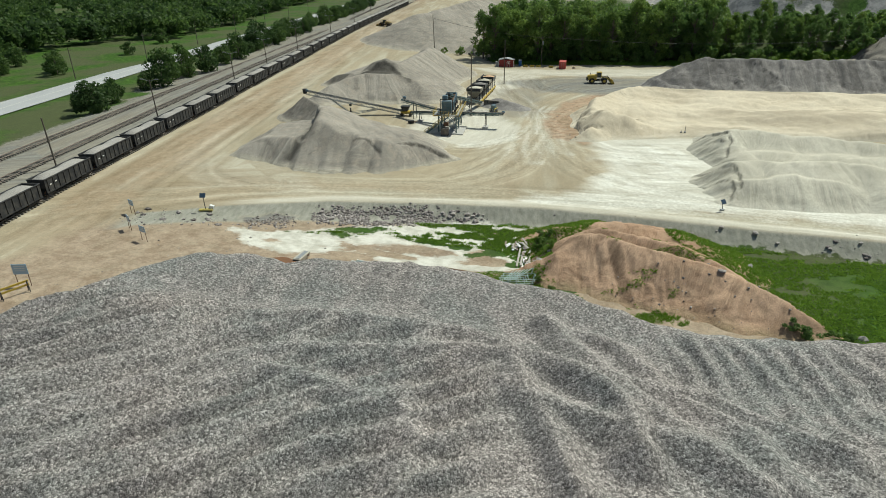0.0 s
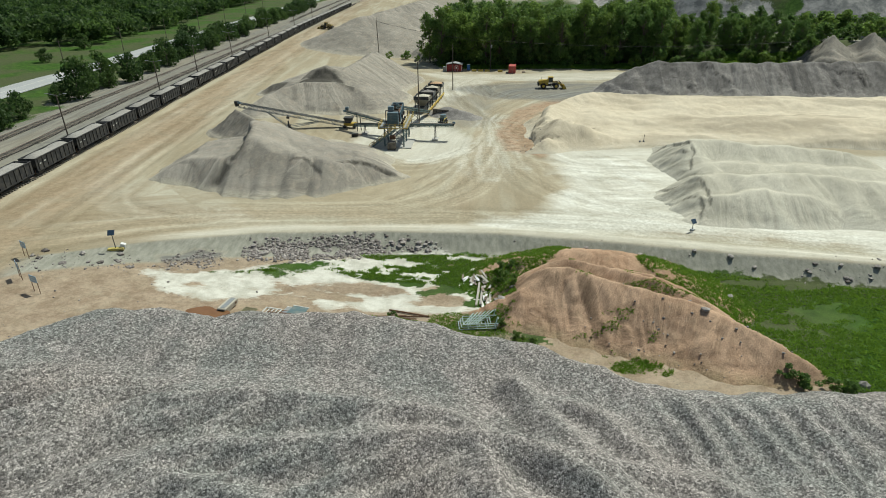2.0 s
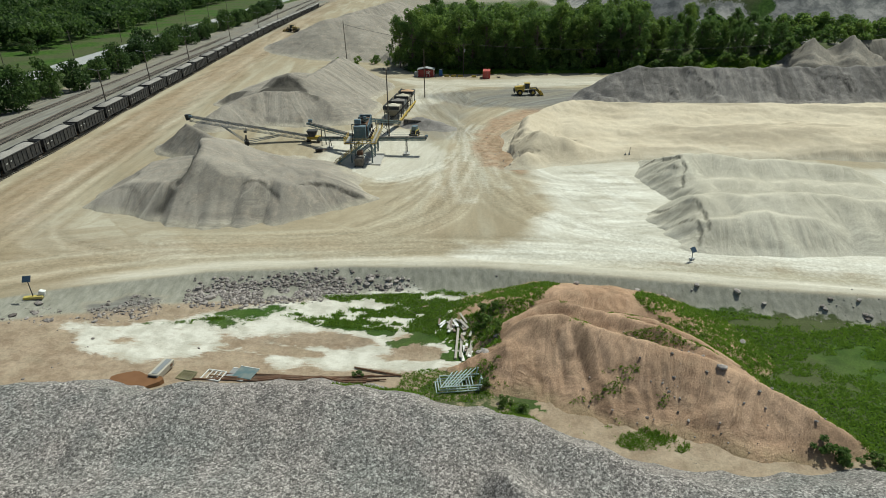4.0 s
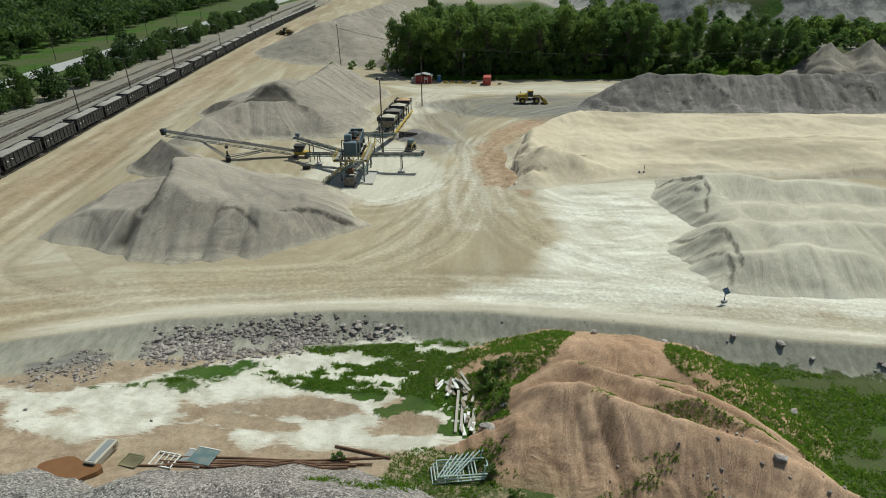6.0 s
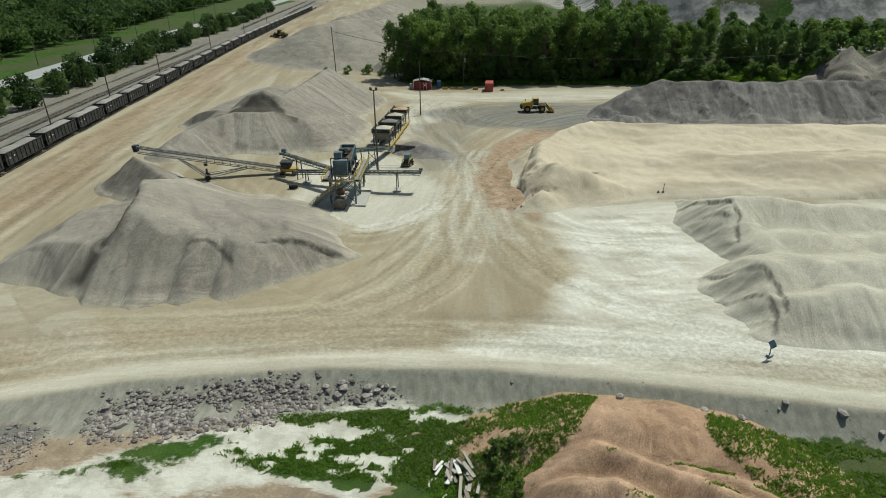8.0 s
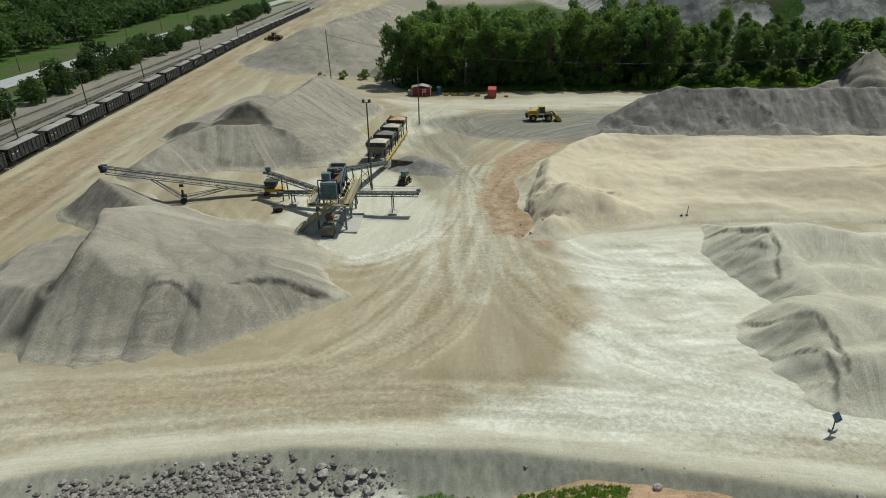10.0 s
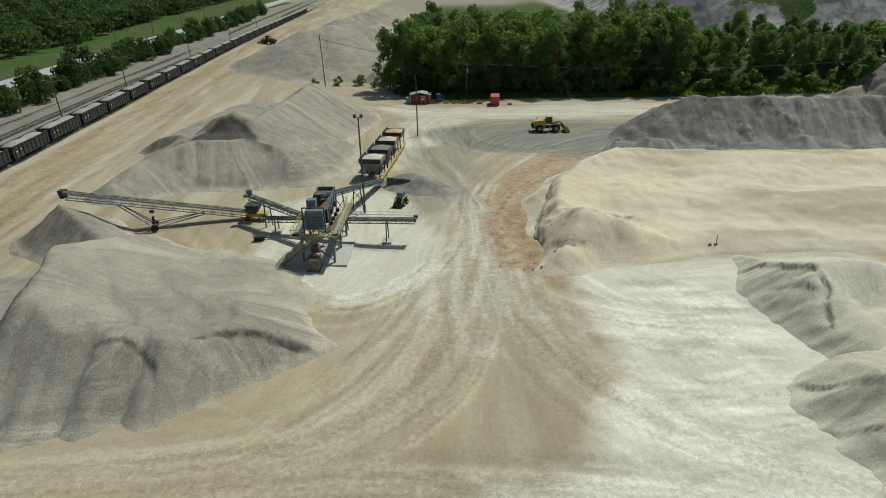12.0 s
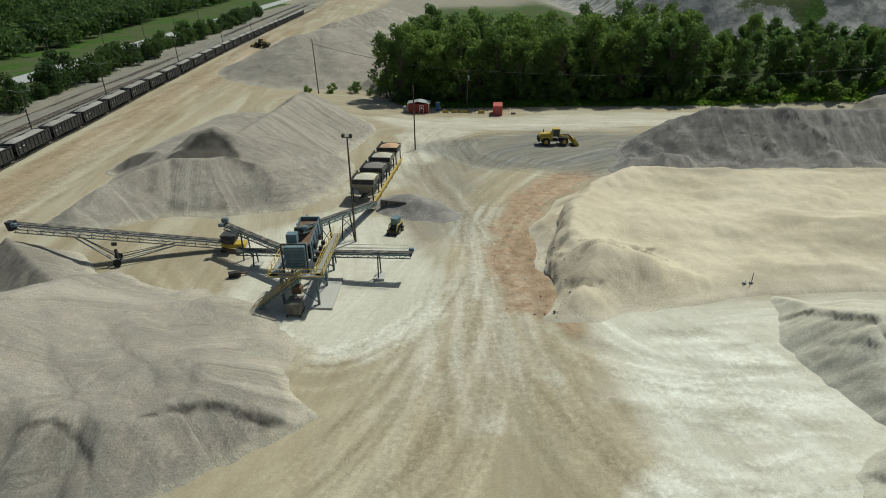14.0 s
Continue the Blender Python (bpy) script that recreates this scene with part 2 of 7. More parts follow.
def smooth_path(pts, step):
    """Points every step metres along a rounded line through pts."""
    P = np.array([pts[0], *pts, pts[-1]], float)
    out = []
    for k in range(1, len(P) - 2):
        a, b, c, d = P[k - 1:k + 3]
        n = max(2, int(np.hypot(*(c - b)) / step))
        t = np.linspace(0, 1, n, endpoint=False)[:, None]
        out.append(0.5 * (2 * b + (c - a) * t + (2 * a - 5 * b + 4 * c - d) * t ** 2 + (3 * b - a - 3 * c + d) * t ** 3))
    return np.concatenate(out)


def wheel_tracks(xs, ys):
    """Pale and dark wheel marks that the loaders leave on the yard, laid along their routes."""
    r = np.random.RandomState(23)
    light, dark = np.zeros((len(ys), len(xs))), np.zeros((len(ys), len(xs)))
    routes = [
        ([(-95, 74), (-60, 96), (-35, 107), (-16, 113), (-5, 124), (-1, 142), (1, 160), (0, 180), (6, 198), (16, 215)], 44, 2.6),
        ([(80, 98), (48, 104), (27, 110), (13, 120), (6, 135), (3, 155), (1, 176), (-4, 196)], 40, 3.0),
        ([(-100, 68), (-70, 88), (-45, 103), (-10, 108.5), (25, 105.5), (60, 99.5), (120, 91)], 46, 2.6),
        ([(-30, 108), (-14, 122), (-6, 140), (-2, 158), (-1, 178)], 22, 3.2),
        ([(0, 160), (-2, 182), (-9, 204), (-14, 224), (-10, 246)], 22, 2.8),
        ([(4, 190), (18, 212), (32, 222), (36, 214), (22, 206), (5, 212), (-2, 226), (10, 238), (44, 238)], 26, 3.2),
        ([(-30, 258), (0, 249), (60, 246), (140, 241)], 20, 2.6),
        ([(-44, 162), (-31, 147), (-18, 139), (-9, 147), (-4, 162)], 22, 3.0),
        ([(4.5, 150), (3.5, 163), (7, 177), (14, 190), (23, 202)], 16, 1.3),
        ([(1, 152), (8, 141), (20, 134.5), (36, 133)], 16, 3.0),
        ([(6, 130), (16, 122), (30, 118)], 12, 3.0),
        ([(-66, 112), (-58, 103), (-40, 103)], 12, 2.4)]
    for k in range(30):
        y = 107 + 40 * k / 30 + r.uniform(-0.7, 0.7)
        routes.append(([(14 + r.uniform(-3, 8), y - 1.2), (26, y + r.uniform(-0.5, 0.8)), (37 + r.uniform(-6, 1), y + 1.0)], 2, 0.5))
    for k in range(20):
        off = 4.5 + 12.5 * k / 20
        routes.append(([(rail_x(30) + off, 30), (rail_x(150) + off + r.normal(0, 0.7), 150), (rail_x(290) + off + r.normal(0, 0.8), 290), (rail_x(480) + off, 480)], 3, 0.5))
    for pts, n, spread in routes:
        base = smooth_path(pts, 0.45)
        run = np.gradient(base, axis=0)
        run /= np.linalg.norm(run, axis=1)[:, None] + 1e-9
        nrm = np.stack([-run[:, 1], run[:, 0]], 1)
        for _ in range(n):
            k0 = r.randint(0, max(1, len(base) // 2))
            k1 = min(len(base), k0 + r.randint(len(base) // 3, len(base)))
            f = np.linspace(0, 1, k1 - k0)
            off = r.normal(0, spread) * (1 - f) + r.normal(0, spread) * f + 0.6 * np.sin(f * r.uniform(2, 6) + r.rand() * 6)
            P = base[k0:k1] + nrm[k0:k1] * off[:, None]
            w, amp = 0.30 + 1.0 * r.rand() ** 2.2, r.uniform(0.6, 1.5)
            into = light if r.rand() < 0.58 else dark
            fade = amp * np.sin(math.pi * np.clip(f, 0.02, 0.98)) ** 0.5 * (0.55 + 0.45 * vnoise(np.arange(len(f)) / 9.0 + 50 * r.rand(), 0 * f))
            for (px, py), q in zip(P, fade):
                i0, i1 = np.searchsorted(xs, (px - 2 * w, px + 2 * w))
                j0, j1 = np.searchsorted(ys, (py - 2 * w, py + 2 * w))
                if i1 > i0 and j1 > j0:
                    g = q * np.exp(-((xs[None, i0:i1] - px) ** 2 + (ys[j0:j1, None] - py) ** 2) / (w * w))
                    np.maximum(into[j0:j1, i0:i1], g, out=into[j0:j1, i0:i1])
    return np.clip(light, 0, 1).ravel(), np.clip(dark, 0, 1).ravel()


def build_ground():
    xs = np.unique(np.concatenate([-np.geomspace(100, 3500, 40), np.arange(-100, -70, 1.0), np.arange(-70, 62, 0.36), np.arange(62, 130, 0.9), np.arange(130, 420, 5.0), np.geomspace(420, 3500, 30)]))
    ys = np.unique(np.concatenate([-np.geomspace(20, 3500, 30), np.arange(-20, 45, 2.5), np.arange(45, 80, 0.55), np.arange(80, 190, 0.36), np.arange(190, 290, 0.7), np.arange(290, 620, 4.0), np.geomspace(620, 4500, 45)]))
    me, V = grid_mesh("ground", xs, ys, ground_z)
    x, y = V[:, 0], V[:, 1]
    n = fbm(x, y, 14, 5)
    U, W, best = flow_field(x, y)
    streak = fbm(U / 9, W / 0.9, 1.0, 4)
    by = berm_y(x) - y
    grass = zone(x, y, GRASS_FAR, 3.0)
    hollow = smooth(3.5, 6.5, by + 1.2 * fbm(x, y, 5, 4))
    # the green hollow, with sedge growing round the dry white wash
    g1 = zone(x, y, [(-26, 90), (-20, 97), (0, 99), (12, 99), (12, 80), (6, 72), (2, 70), (-4, 84), (-12, 87)], 1.8)
    g2 = zone(x, y, [(20, 96), (36, 93), (56, 89), (160, 79), (160, 60), (60, 62), (38, 63), (31, 69), (24, 83), (20, 90)], 1.6)
    g3 = zone(x, y, [(-4, 80), (3, 80), (8, 70), (-2, 66), (-14, 67), (-12, 72)], 2.0)
    g4 = zone(x, y, [(-40, 86), (-26, 93), (-20, 92), (-30, 86)], 1.4)
    thin = smooth(0.06, 0.14, sedge_mask(x, y))
    grass = np.maximum.reduce([grass, g1 * np.clip(thin, 0, 1), g2, 0.55 * g3 * smooth(-0.3, 0.2, fbm(x, y + 9, 4, 4)), g4 * smooth(-0.5, 0.0, n)])
    grass = np.maximum(grass, smooth(270, 276, y + 2 * n + 0.05 * x) * smooth(-30, -18, x) * smooth(900, 500, y))
    white = np.maximum.reduce([
        zone(x, y, [(2, 104), (16, 103.5), (40, 100), (80, 95), (200, 90), (200, 125), (60, 152), (30, 152), (12, 149), (11, 144), (14, 134), (15.5, 126), (14, 119), (8, 112), (-2, 106)], 4.0),
        0.85 * zone(x, y, [(-24, 140), (-6, 142), (-5, 160), (-12, 178), (-22, 186), (-36, 168), (-34, 152)], 3.0),
        0.3 * zone(x, y, [(-62, 98), (-40, 104), (-52, 118), (-66, 122), (-72, 112)], 3),
        0.42 * zone(x, y, [(-10, 131), (-6, 145), (-4, 165), (-4, 190), (4, 190), (4, 170), (6, 150), (10, 136), (3, 127)], 3.5) * np.clip(0.8 + 0.9 * streak, 0, 1.4),
        0.6 * smooth(3.2, 0.5, np.abs(by + 1.4)) * smooth(-58, -45, x),
        0.6 * zone(x, y, [(-28, 188), (-20, 200), (-16, 240), (-26, 255), (60, 256), (100, 250), (100, 245), (0, 240), (-8, 215), (-14, 195)], 3.5)])
    orange = np.maximum.reduce([
        zone(x, y, [(2.5, 176), (9, 176), (16, 190), (27, 206), (20, 208), (8, 194)], 1.8),
        zone(x, y, [(3.0, 150), (11, 145), (11, 160), (10, 178), (3, 176), (1.5, 164)], 1.5),
        0.42 * smooth(2.5, 5, x - rail_x(y)) * smooth(19, 13, x - rail_x(y) + 2 * n) * smooth(60, 90, y),
        0.16 * zone(x, y, [(-95, 78), (-60, 90), (-40, 101), (-14, 106), (-4, 116), (-3, 150), (-6, 112), (-60, 108), (-80, 110)], 4),
        ])
    earth = np.maximum(0.95 * smooth(5.6, 7.4, by + 0.8 * fbm(x, y, 4, 3)) * smooth(-66, -58, x),
                       zone(x, y, [(-75, 50), (-68, 78), (-54, 84), (-46, 83), (-36, 79.5), (-8, 79), (-2, 70), (-60, 40)], 2.5))
    grey = np.maximum.reduce([
        1.0 * zone(x, y, [(-2, 206), (14, 210), (30, 206), (46, 212), (44, 236), (16, 241), (-6, 232), (-10, 222)], 5.0),
        0.9 * zone(x, y, [(-29, 84.5), (-20, 87), (-13, 86.5), (-11, 84.5), (-20, 83.5)], 0.9),
        0.95 * smooth(3.0, 4.5, rail_x(y) + 2.5 - x) * smooth(40, 34, rail_x(y) - x),
        0.5 * zone(x, y, [(-10, 168), (-3, 172), (2, 195), (-4, 215), (-14, 210)], 4),
        0.7 * smooth(520, 380, np.hypot(x + 60, (y - 420))) * smooth(330, 350, y) * smooth(rail_x(400) + 30, rail_x(400) + 40, x)])
    rock = np.maximum(smooth(345, 365, y) * smooth(60, 110, x), smooth(0.05, 0.3, fbm(x, y, 12, 4)) * smooth(80, 115, x) * smooth(258, 270, y))
    grass = grass * (1 - smooth(325, 350, y) * smooth(60, 100, x) * smooth(-0.6, -0.3, fbm(x, y, 45, 4)))
    grass = grass * (1 - 0.9 * smooth(0.0, 0.25, fbm(x, y, 12, 4)) * smooth(85, 120, x) * smooth(258, 270, y))
    packed = 0.9 * smooth(2.5, 5, x - rail_x(y)) * smooth(24, 15, x - rail_x(y) + 3 * n) * smooth(60, 90, y)
    packed = np.maximum(packed, 0.6 * smooth(-36, -50, x + 4 * n) * smooth(-2, -8, by) * smooth(180, 160, y) * smooth(rail_x(y) + 2, rail_x(y) + 6, x))
    attribute(me, "packed", packed)
    spoil = zone(x, y, [(-48, 89.3), (-46, 86), (-40, 87.6), (-39.6, 92.6), (-43, 92.4)], 0.6)
    grey = np.maximum(grey, spoil)
    attribute(me, "rock", rock)
    attribute(me, "wash", zone(x, y, [(-48, 84.8), (-43, 80.2), (-37, 78.9), (-33, 80.8), (-24, 79.8), (-8, 79.5), (0, 80), (3, 87), (0, 97), (-9, 99), (-20, 95.8), (-30, 90.8), (-38, 87.6)], 1.2) * smooth(-0.55, -0.2, fbm(x, y * 2.2, 7, 4)) * (1 - 0.9 * zone(x, y, [(-28, 85), (-20, 87.5), (-13, 87), (-11, 85), (-20, 83.8)], 0.8)))
    attribute(me, "berm", smooth(0.1, 0.7, by) * smooth(6.9, 5.8, by + 0.7 * fbm(x, y, 3, 3)) * smooth(-66, -62, x) * (1 - spoil))
    tan = np.clip(0.5 + 0.6 * streak + 0.5 * n, 0, 1)
    attribute(me, "grass", grass)
    attribute(me, "white", white * (0.72 + 0.28 * np.clip(0.5 + streak, 0, 1)))
    attribute(me, "orange", orange)
    attribute(me, "grey", grey)
    attribute(me, "tan", tan)
    pale, dim = wheel_tracks(xs, ys)
    bare = 1 - np.clip(grass, 0, 1)
    attribute(me, "pale_track", pale * bare)
    attribute(me, "dim_track", dim * bare)
    attribute(me, "earth", earth)
    vattribute(me, "flow", np.stack([U, W, 0 * U], 1))
    m = Mat("yard_ground", 0.95, 0, 0.12)
    p, f = m.pos(), m.attr("flow", True)
    fmap = m.node("ShaderNodeMapping")
    fmap.inputs["Scale"].default_value = (0.085, 1.0, 1)
    wob = m.node("ShaderNodeVectorMath")
    wob.operation = "MULTIPLY_ADD"
    m.link(m.node("ShaderNodeTexNoise", Scale=0.16, Detail=3.0).outputs["Color"], wob.inputs[0])
    wob.inputs[1].default_value = (3.0, 3.0, 0)
    m.link(f, wob.inputs[2])
    m.link(wob.outputs[0], fmap.inputs["Vector"])
    st, st2 = m.noise(fmap.outputs[0], 1.0, 6, 0.62, 0.3), m.noise(fmap.outputs[0], 0.22, 4, 0.5, 0.6)
    big, mid, fine = m.noise(p, 0.05, 5), m.noise(p, 0.5, 5), m.noise(p, 7, 3, 0.7)
    c = m.mix(m.attr("tan"), (0.295, 0.247, 0.166), (0.375, 0.322, 0.225))
    c = m.mix(m.ramp(st, (0.36, 0.35), (0.5, 0.0)), c, (0.30, 0.25, 0.168))
    c = m.mix(m.ramp(st2, (0.47, 0.0), (0.66, 0.6)), c, (0.45, 0.42, 0.325))
    white_c = m.mix(m.ramp(st, (0.38, 0.0), (0.62, 1.0)), (0.55, 0.525, 0.437), (0.60, 0.58, 0.50))
    wedge = m.math("ADD", m.attr("white"), m.math("MULTIPLY", m.math("SUBTRACT", m.noise(m.pos((0.6, 1.3, 1)), 0.55, 6, 0.65, 0.4), 0.5), 0.45))
    c = m.mix(m.ramp(wedge, (0.10, 0.0), (0.55, 0.6), (0.95, 1.0)), c, white_c)
    c = m.mix(m.math("MULTIPLY", m.attr("orange"), m.ramp(mid, (0.3, 0.55), (0.6, 1.0))), c, m.mix(m.ramp(m.noise(p, 0.6, 6, 0.7), (0.35, 0.0), (0.62, 1.0)), (0.235, 0.155, 0.095), (0.40, 0.285, 0.19)))
    grey_c = m.mix(m.ramp(st, (0.35, 0.0), (0.65, 1.0)), (0.14, 0.135, 0.118), (0.235, 0.23, 0.205))
    c = m.mix(m.math("MULTIPLY", m.attr("grey"), m.ramp(st2, (0.35, 0.7), (0.6, 1.0))), c, grey_c)
    ruts = m.noise(fmap.outputs[0], 3.4, 5, 0.7, 0.2)
    c = m.mix(m.ramp(m.noise(p, 0.11, 5, 0.6, 0.5), (0.50, 0.0), (0.66, 0.2)), c, (0.30, 0.285, 0.215))
    c = m.mix(0.14, c, m.ramp(ruts, (0.28, 0.18), (0.72, 0.82)), "OVERLAY")
    patch = m.noise(p, 1.7, 6, 0.7, 0.6)
    c = m.mix(0.13, c, m.ramp(patch, (0.32, 0.22), (0.68, 0.78)), "OVERLAY")
    c = m.mix(m.math("MULTIPLY", m.attr("pale_track"), m.ramp(patch, (0.35, 0.5), (0.6, 1.0))), c, (1.36, 1.39, 1.46), "MULTIPLY")
    c = m.mix(m.math("MULTIPLY", m.attr("dim_track"), m.ramp(patch, (0.4, 1.0), (0.65, 0.5))), c, (0.70, 0.69, 0.66), "MULTIPLY")
    c = m.mix(m.math("MULTIPLY", m.attr("packed"), m.ramp(st2, (0.4, 1.0), (0.62, 0.45))), c, (0.82, 0.80, 0.76), "MULTIPLY")
    soil = m.mix(m.ramp(m.noise(p, 0.4, 6, 0.7), (0.35, 0.0), (0.62, 1.0)), (0.235, 0.175, 0.12), (0.36, 0.285, 0.205))
    soil = m.mix(0.4, soil, m.ramp(patch, (0.32, 0.25), (0.68, 0.75)), "OVERLAY")
    c = m.mix(m.math("MULTIPLY", m.attr("earth"), m.ramp(mid, (0.3, 0.7), (0.55, 1.0))), c, soil)
    silt = m.mix(m.ramp(m.noise(m.pos((1, 0.25, 1)), 1.6, 5, 0.65), (0.35, 0.0), (0.65, 1.0)), (0.23, 0.226, 0.182), (0.335, 0.325, 0.272))
    c = m.mix(m.attr("berm"), c, silt)
    edge2 = m.math("ADD", m.attr("wash"), m.math("MULTIPLY", m.math("SUBTRACT", m.noise(m.pos((0.45, 1.5, 1)), 1.1, 7, 0.75, 1.2), 0.5), 2.2))
    c = m.mix(m.ramp(edge2, (0.36, 0.0), (0.55, 0.55), (0.95, 0.95)), c, m.mix(m.ramp(mid, (0.4, 0.0), (0.6, 1.0)), (0.47, 0.455, 0.385), (0.63, 0.615, 0.54)))
    rock = m.mix(m.ramp(m.noise(p, 0.09, 7, 0.72), (0.42, 0.0), (0.58, 1.0)), (0.16, 0.162, 0.155), (0.38, 0.365, 0.34))
    c = m.mix(m.attr("rock"), c, rock)
    c = m.mix(0.35, c, m.ramp(fine, (0.3, 0.3), (0.7, 0.7)), "OVERLAY")
    g = m.mix(m.ramp(mid, (0.35, 0.0), (0.65, 1.0)), (0.026, 0.066, 0.008), (0.062, 0.120, 0.018))
    g = m.mix(m.ramp(big, (0.40, 0.0), (0.56, 0.85)), g, (0.078, 0.086, 0.040))
    g = m.mix(0.6, g, m.ramp(fine, (0.3, 0.2), (0.7, 0.8)), "OVERLAY")
    c = m.mix(m.ramp(m.math("ADD", m.attr("grass"), m.math("MULTIPLY", m.math("SUBTRACT", m.noise(p, 0.9, 6, 0.7), 0.5), 1.3)), (0.40, 0.0), (0.58, 1.0)), c, g)
    m.colour(c)
    m.bump(m.math("ADD", st, m.math("ADD", m.math("MULTIPLY", fine, 0.6), mid)), 0.35, 0.07)
    me.materials.append(m.m)
    ob = new("ground", me)
    return tagged(ob, "pale dusty quarry yard with wheel tracks, grass verges and a drained hollow", "ground", kind="structure")


build_ground()

# ---- stockpiles ----
PILE_FUNCS = []  # (outline box, height)


def over(x, y):
    """Top of whatever lies at x, y: ground or heap."""
    x, y = np.asarray(x, float), np.asarray(y, float)
    z = ground_z(x, y)
    for (x0, x1, y0, y1), f in PILE_FUNCS:
        if x.max() > x0 and x.min() < x1 and y.max() > y0 and y.min() < y1:
            z = np.maximum(z, f(x, y))
    return z


def upslope(V, xs, ys, Z, reach):
    """Where each vertex ends up when it is carried up the slope: equal along one run-off line."""
    B = Z.copy()
    for _ in range(3):
        B[1:-1, 1:-1] = (B[1:-1, 1:-1] + B[:-2, 1:-1] + B[2:, 1:-1] + B[1:-1, :-2] + B[1:-1, 2:]) / 5
    step = xs[1] - xs[0]
    gy, gx = np.gradient(B, step)
    px, py = V[:, 0].copy(), V[:, 1].copy()
    for _ in range(int(reach / 0.6)):
        i = np.clip(((px - xs[0]) / step).astype(int), 0, len(xs) - 1)
        j = np.clip(((py - ys[0]) / step).astype(int), 0, len(ys) - 1)
        u, v = gx[j, i], gy[j, i]
        g = np.hypot(u, v) + 1e-6
        k = 0.6 * np.clip((g - 0.12) / 0.35, 0, 1) / g
        px, py = px + u * k, py + v * k
    i = np.clip(((V[:, 0] - xs[0]) / step).astype(int), 0, len(xs) - 1)
    j = np.clip(((V[:, 1] - ys[0]) / step).astype(int), 0, len(ys) - 1)
    return px, py, np.hypot(gx[j, i], gy[j, i])


def heap(name, label, box, step, zfun, material, worn=None, rill=0.3, crust=0.0, reach=6.0, size=1.3, fans=1.1):
    x0, x1, y0, y1 = box
    xs, ys = np.arange(x0, x1, step), np.arange(y0, y1, step)

    def zz(x, y):
        return np.maximum(zfun(x, y), ground_z(x, y) - 0.4)

    me, V = grid_mesh(name, xs, ys, zz, lambda x, y, z: z > ground_z(x, y) - 0.25)
    x, y = V[:, 0], V[:, 1]
    w = worn(x, y, V[:, 2]) if worn else np.zeros(len(V))
    hh = V[:, 2] - ground_z(x, y)
    X, Y = np.meshgrid(xs, ys)
    px, py, slope = upslope(V, xs, ys, zz(X, Y), reach)
    steep = smooth(0.2, 0.55, slope)
    dz = -rill * steep * np.abs(fbm(px, py, size, 4)) * 2.0
    if crust:
        q = fbm(x + 40, y, 7, 4) + 0.05 * fbm(x, y, 0.9, 2)
        near = smooth(-0.05, 0.15, fbm(x, y + 77, 12, 3)) * steep * smooth(0.6, 1.6, hh)
        dz = dz + crust * (smooth(-0.02, 0.03, q) - 0.5) * near
        # dark band in the colour along each crust ledge
        w = np.clip(w + 0.8 * near * smooth(0.05, 0.0, np.abs(q - 0.005)), 0, 1)
    V = V.copy()
    V[:, 2] += dz * smooth(0.1, 0.8, hh)
    me.vertices.foreach_set("co", V.ravel())
    attribute(me, "worn", w)
    vattribute(me, "up", np.stack([px, py, 0 * px], 1))
    attribute(me, "foot", 0.9 * smooth(fans, 0.05 + 0.55 * (fans - 1.1), hh + 0.45 * fans * fbm(px, py, 4 if fans < 2 else 9, 4)))
    attribute(me, "steep", steep)
    me.update()
    me.materials.append(material)
    ob = new(name, me)
    PILE_FUNCS.append((box, zfun))
    return tagged(ob, label, "stockpile", kind="stuff")


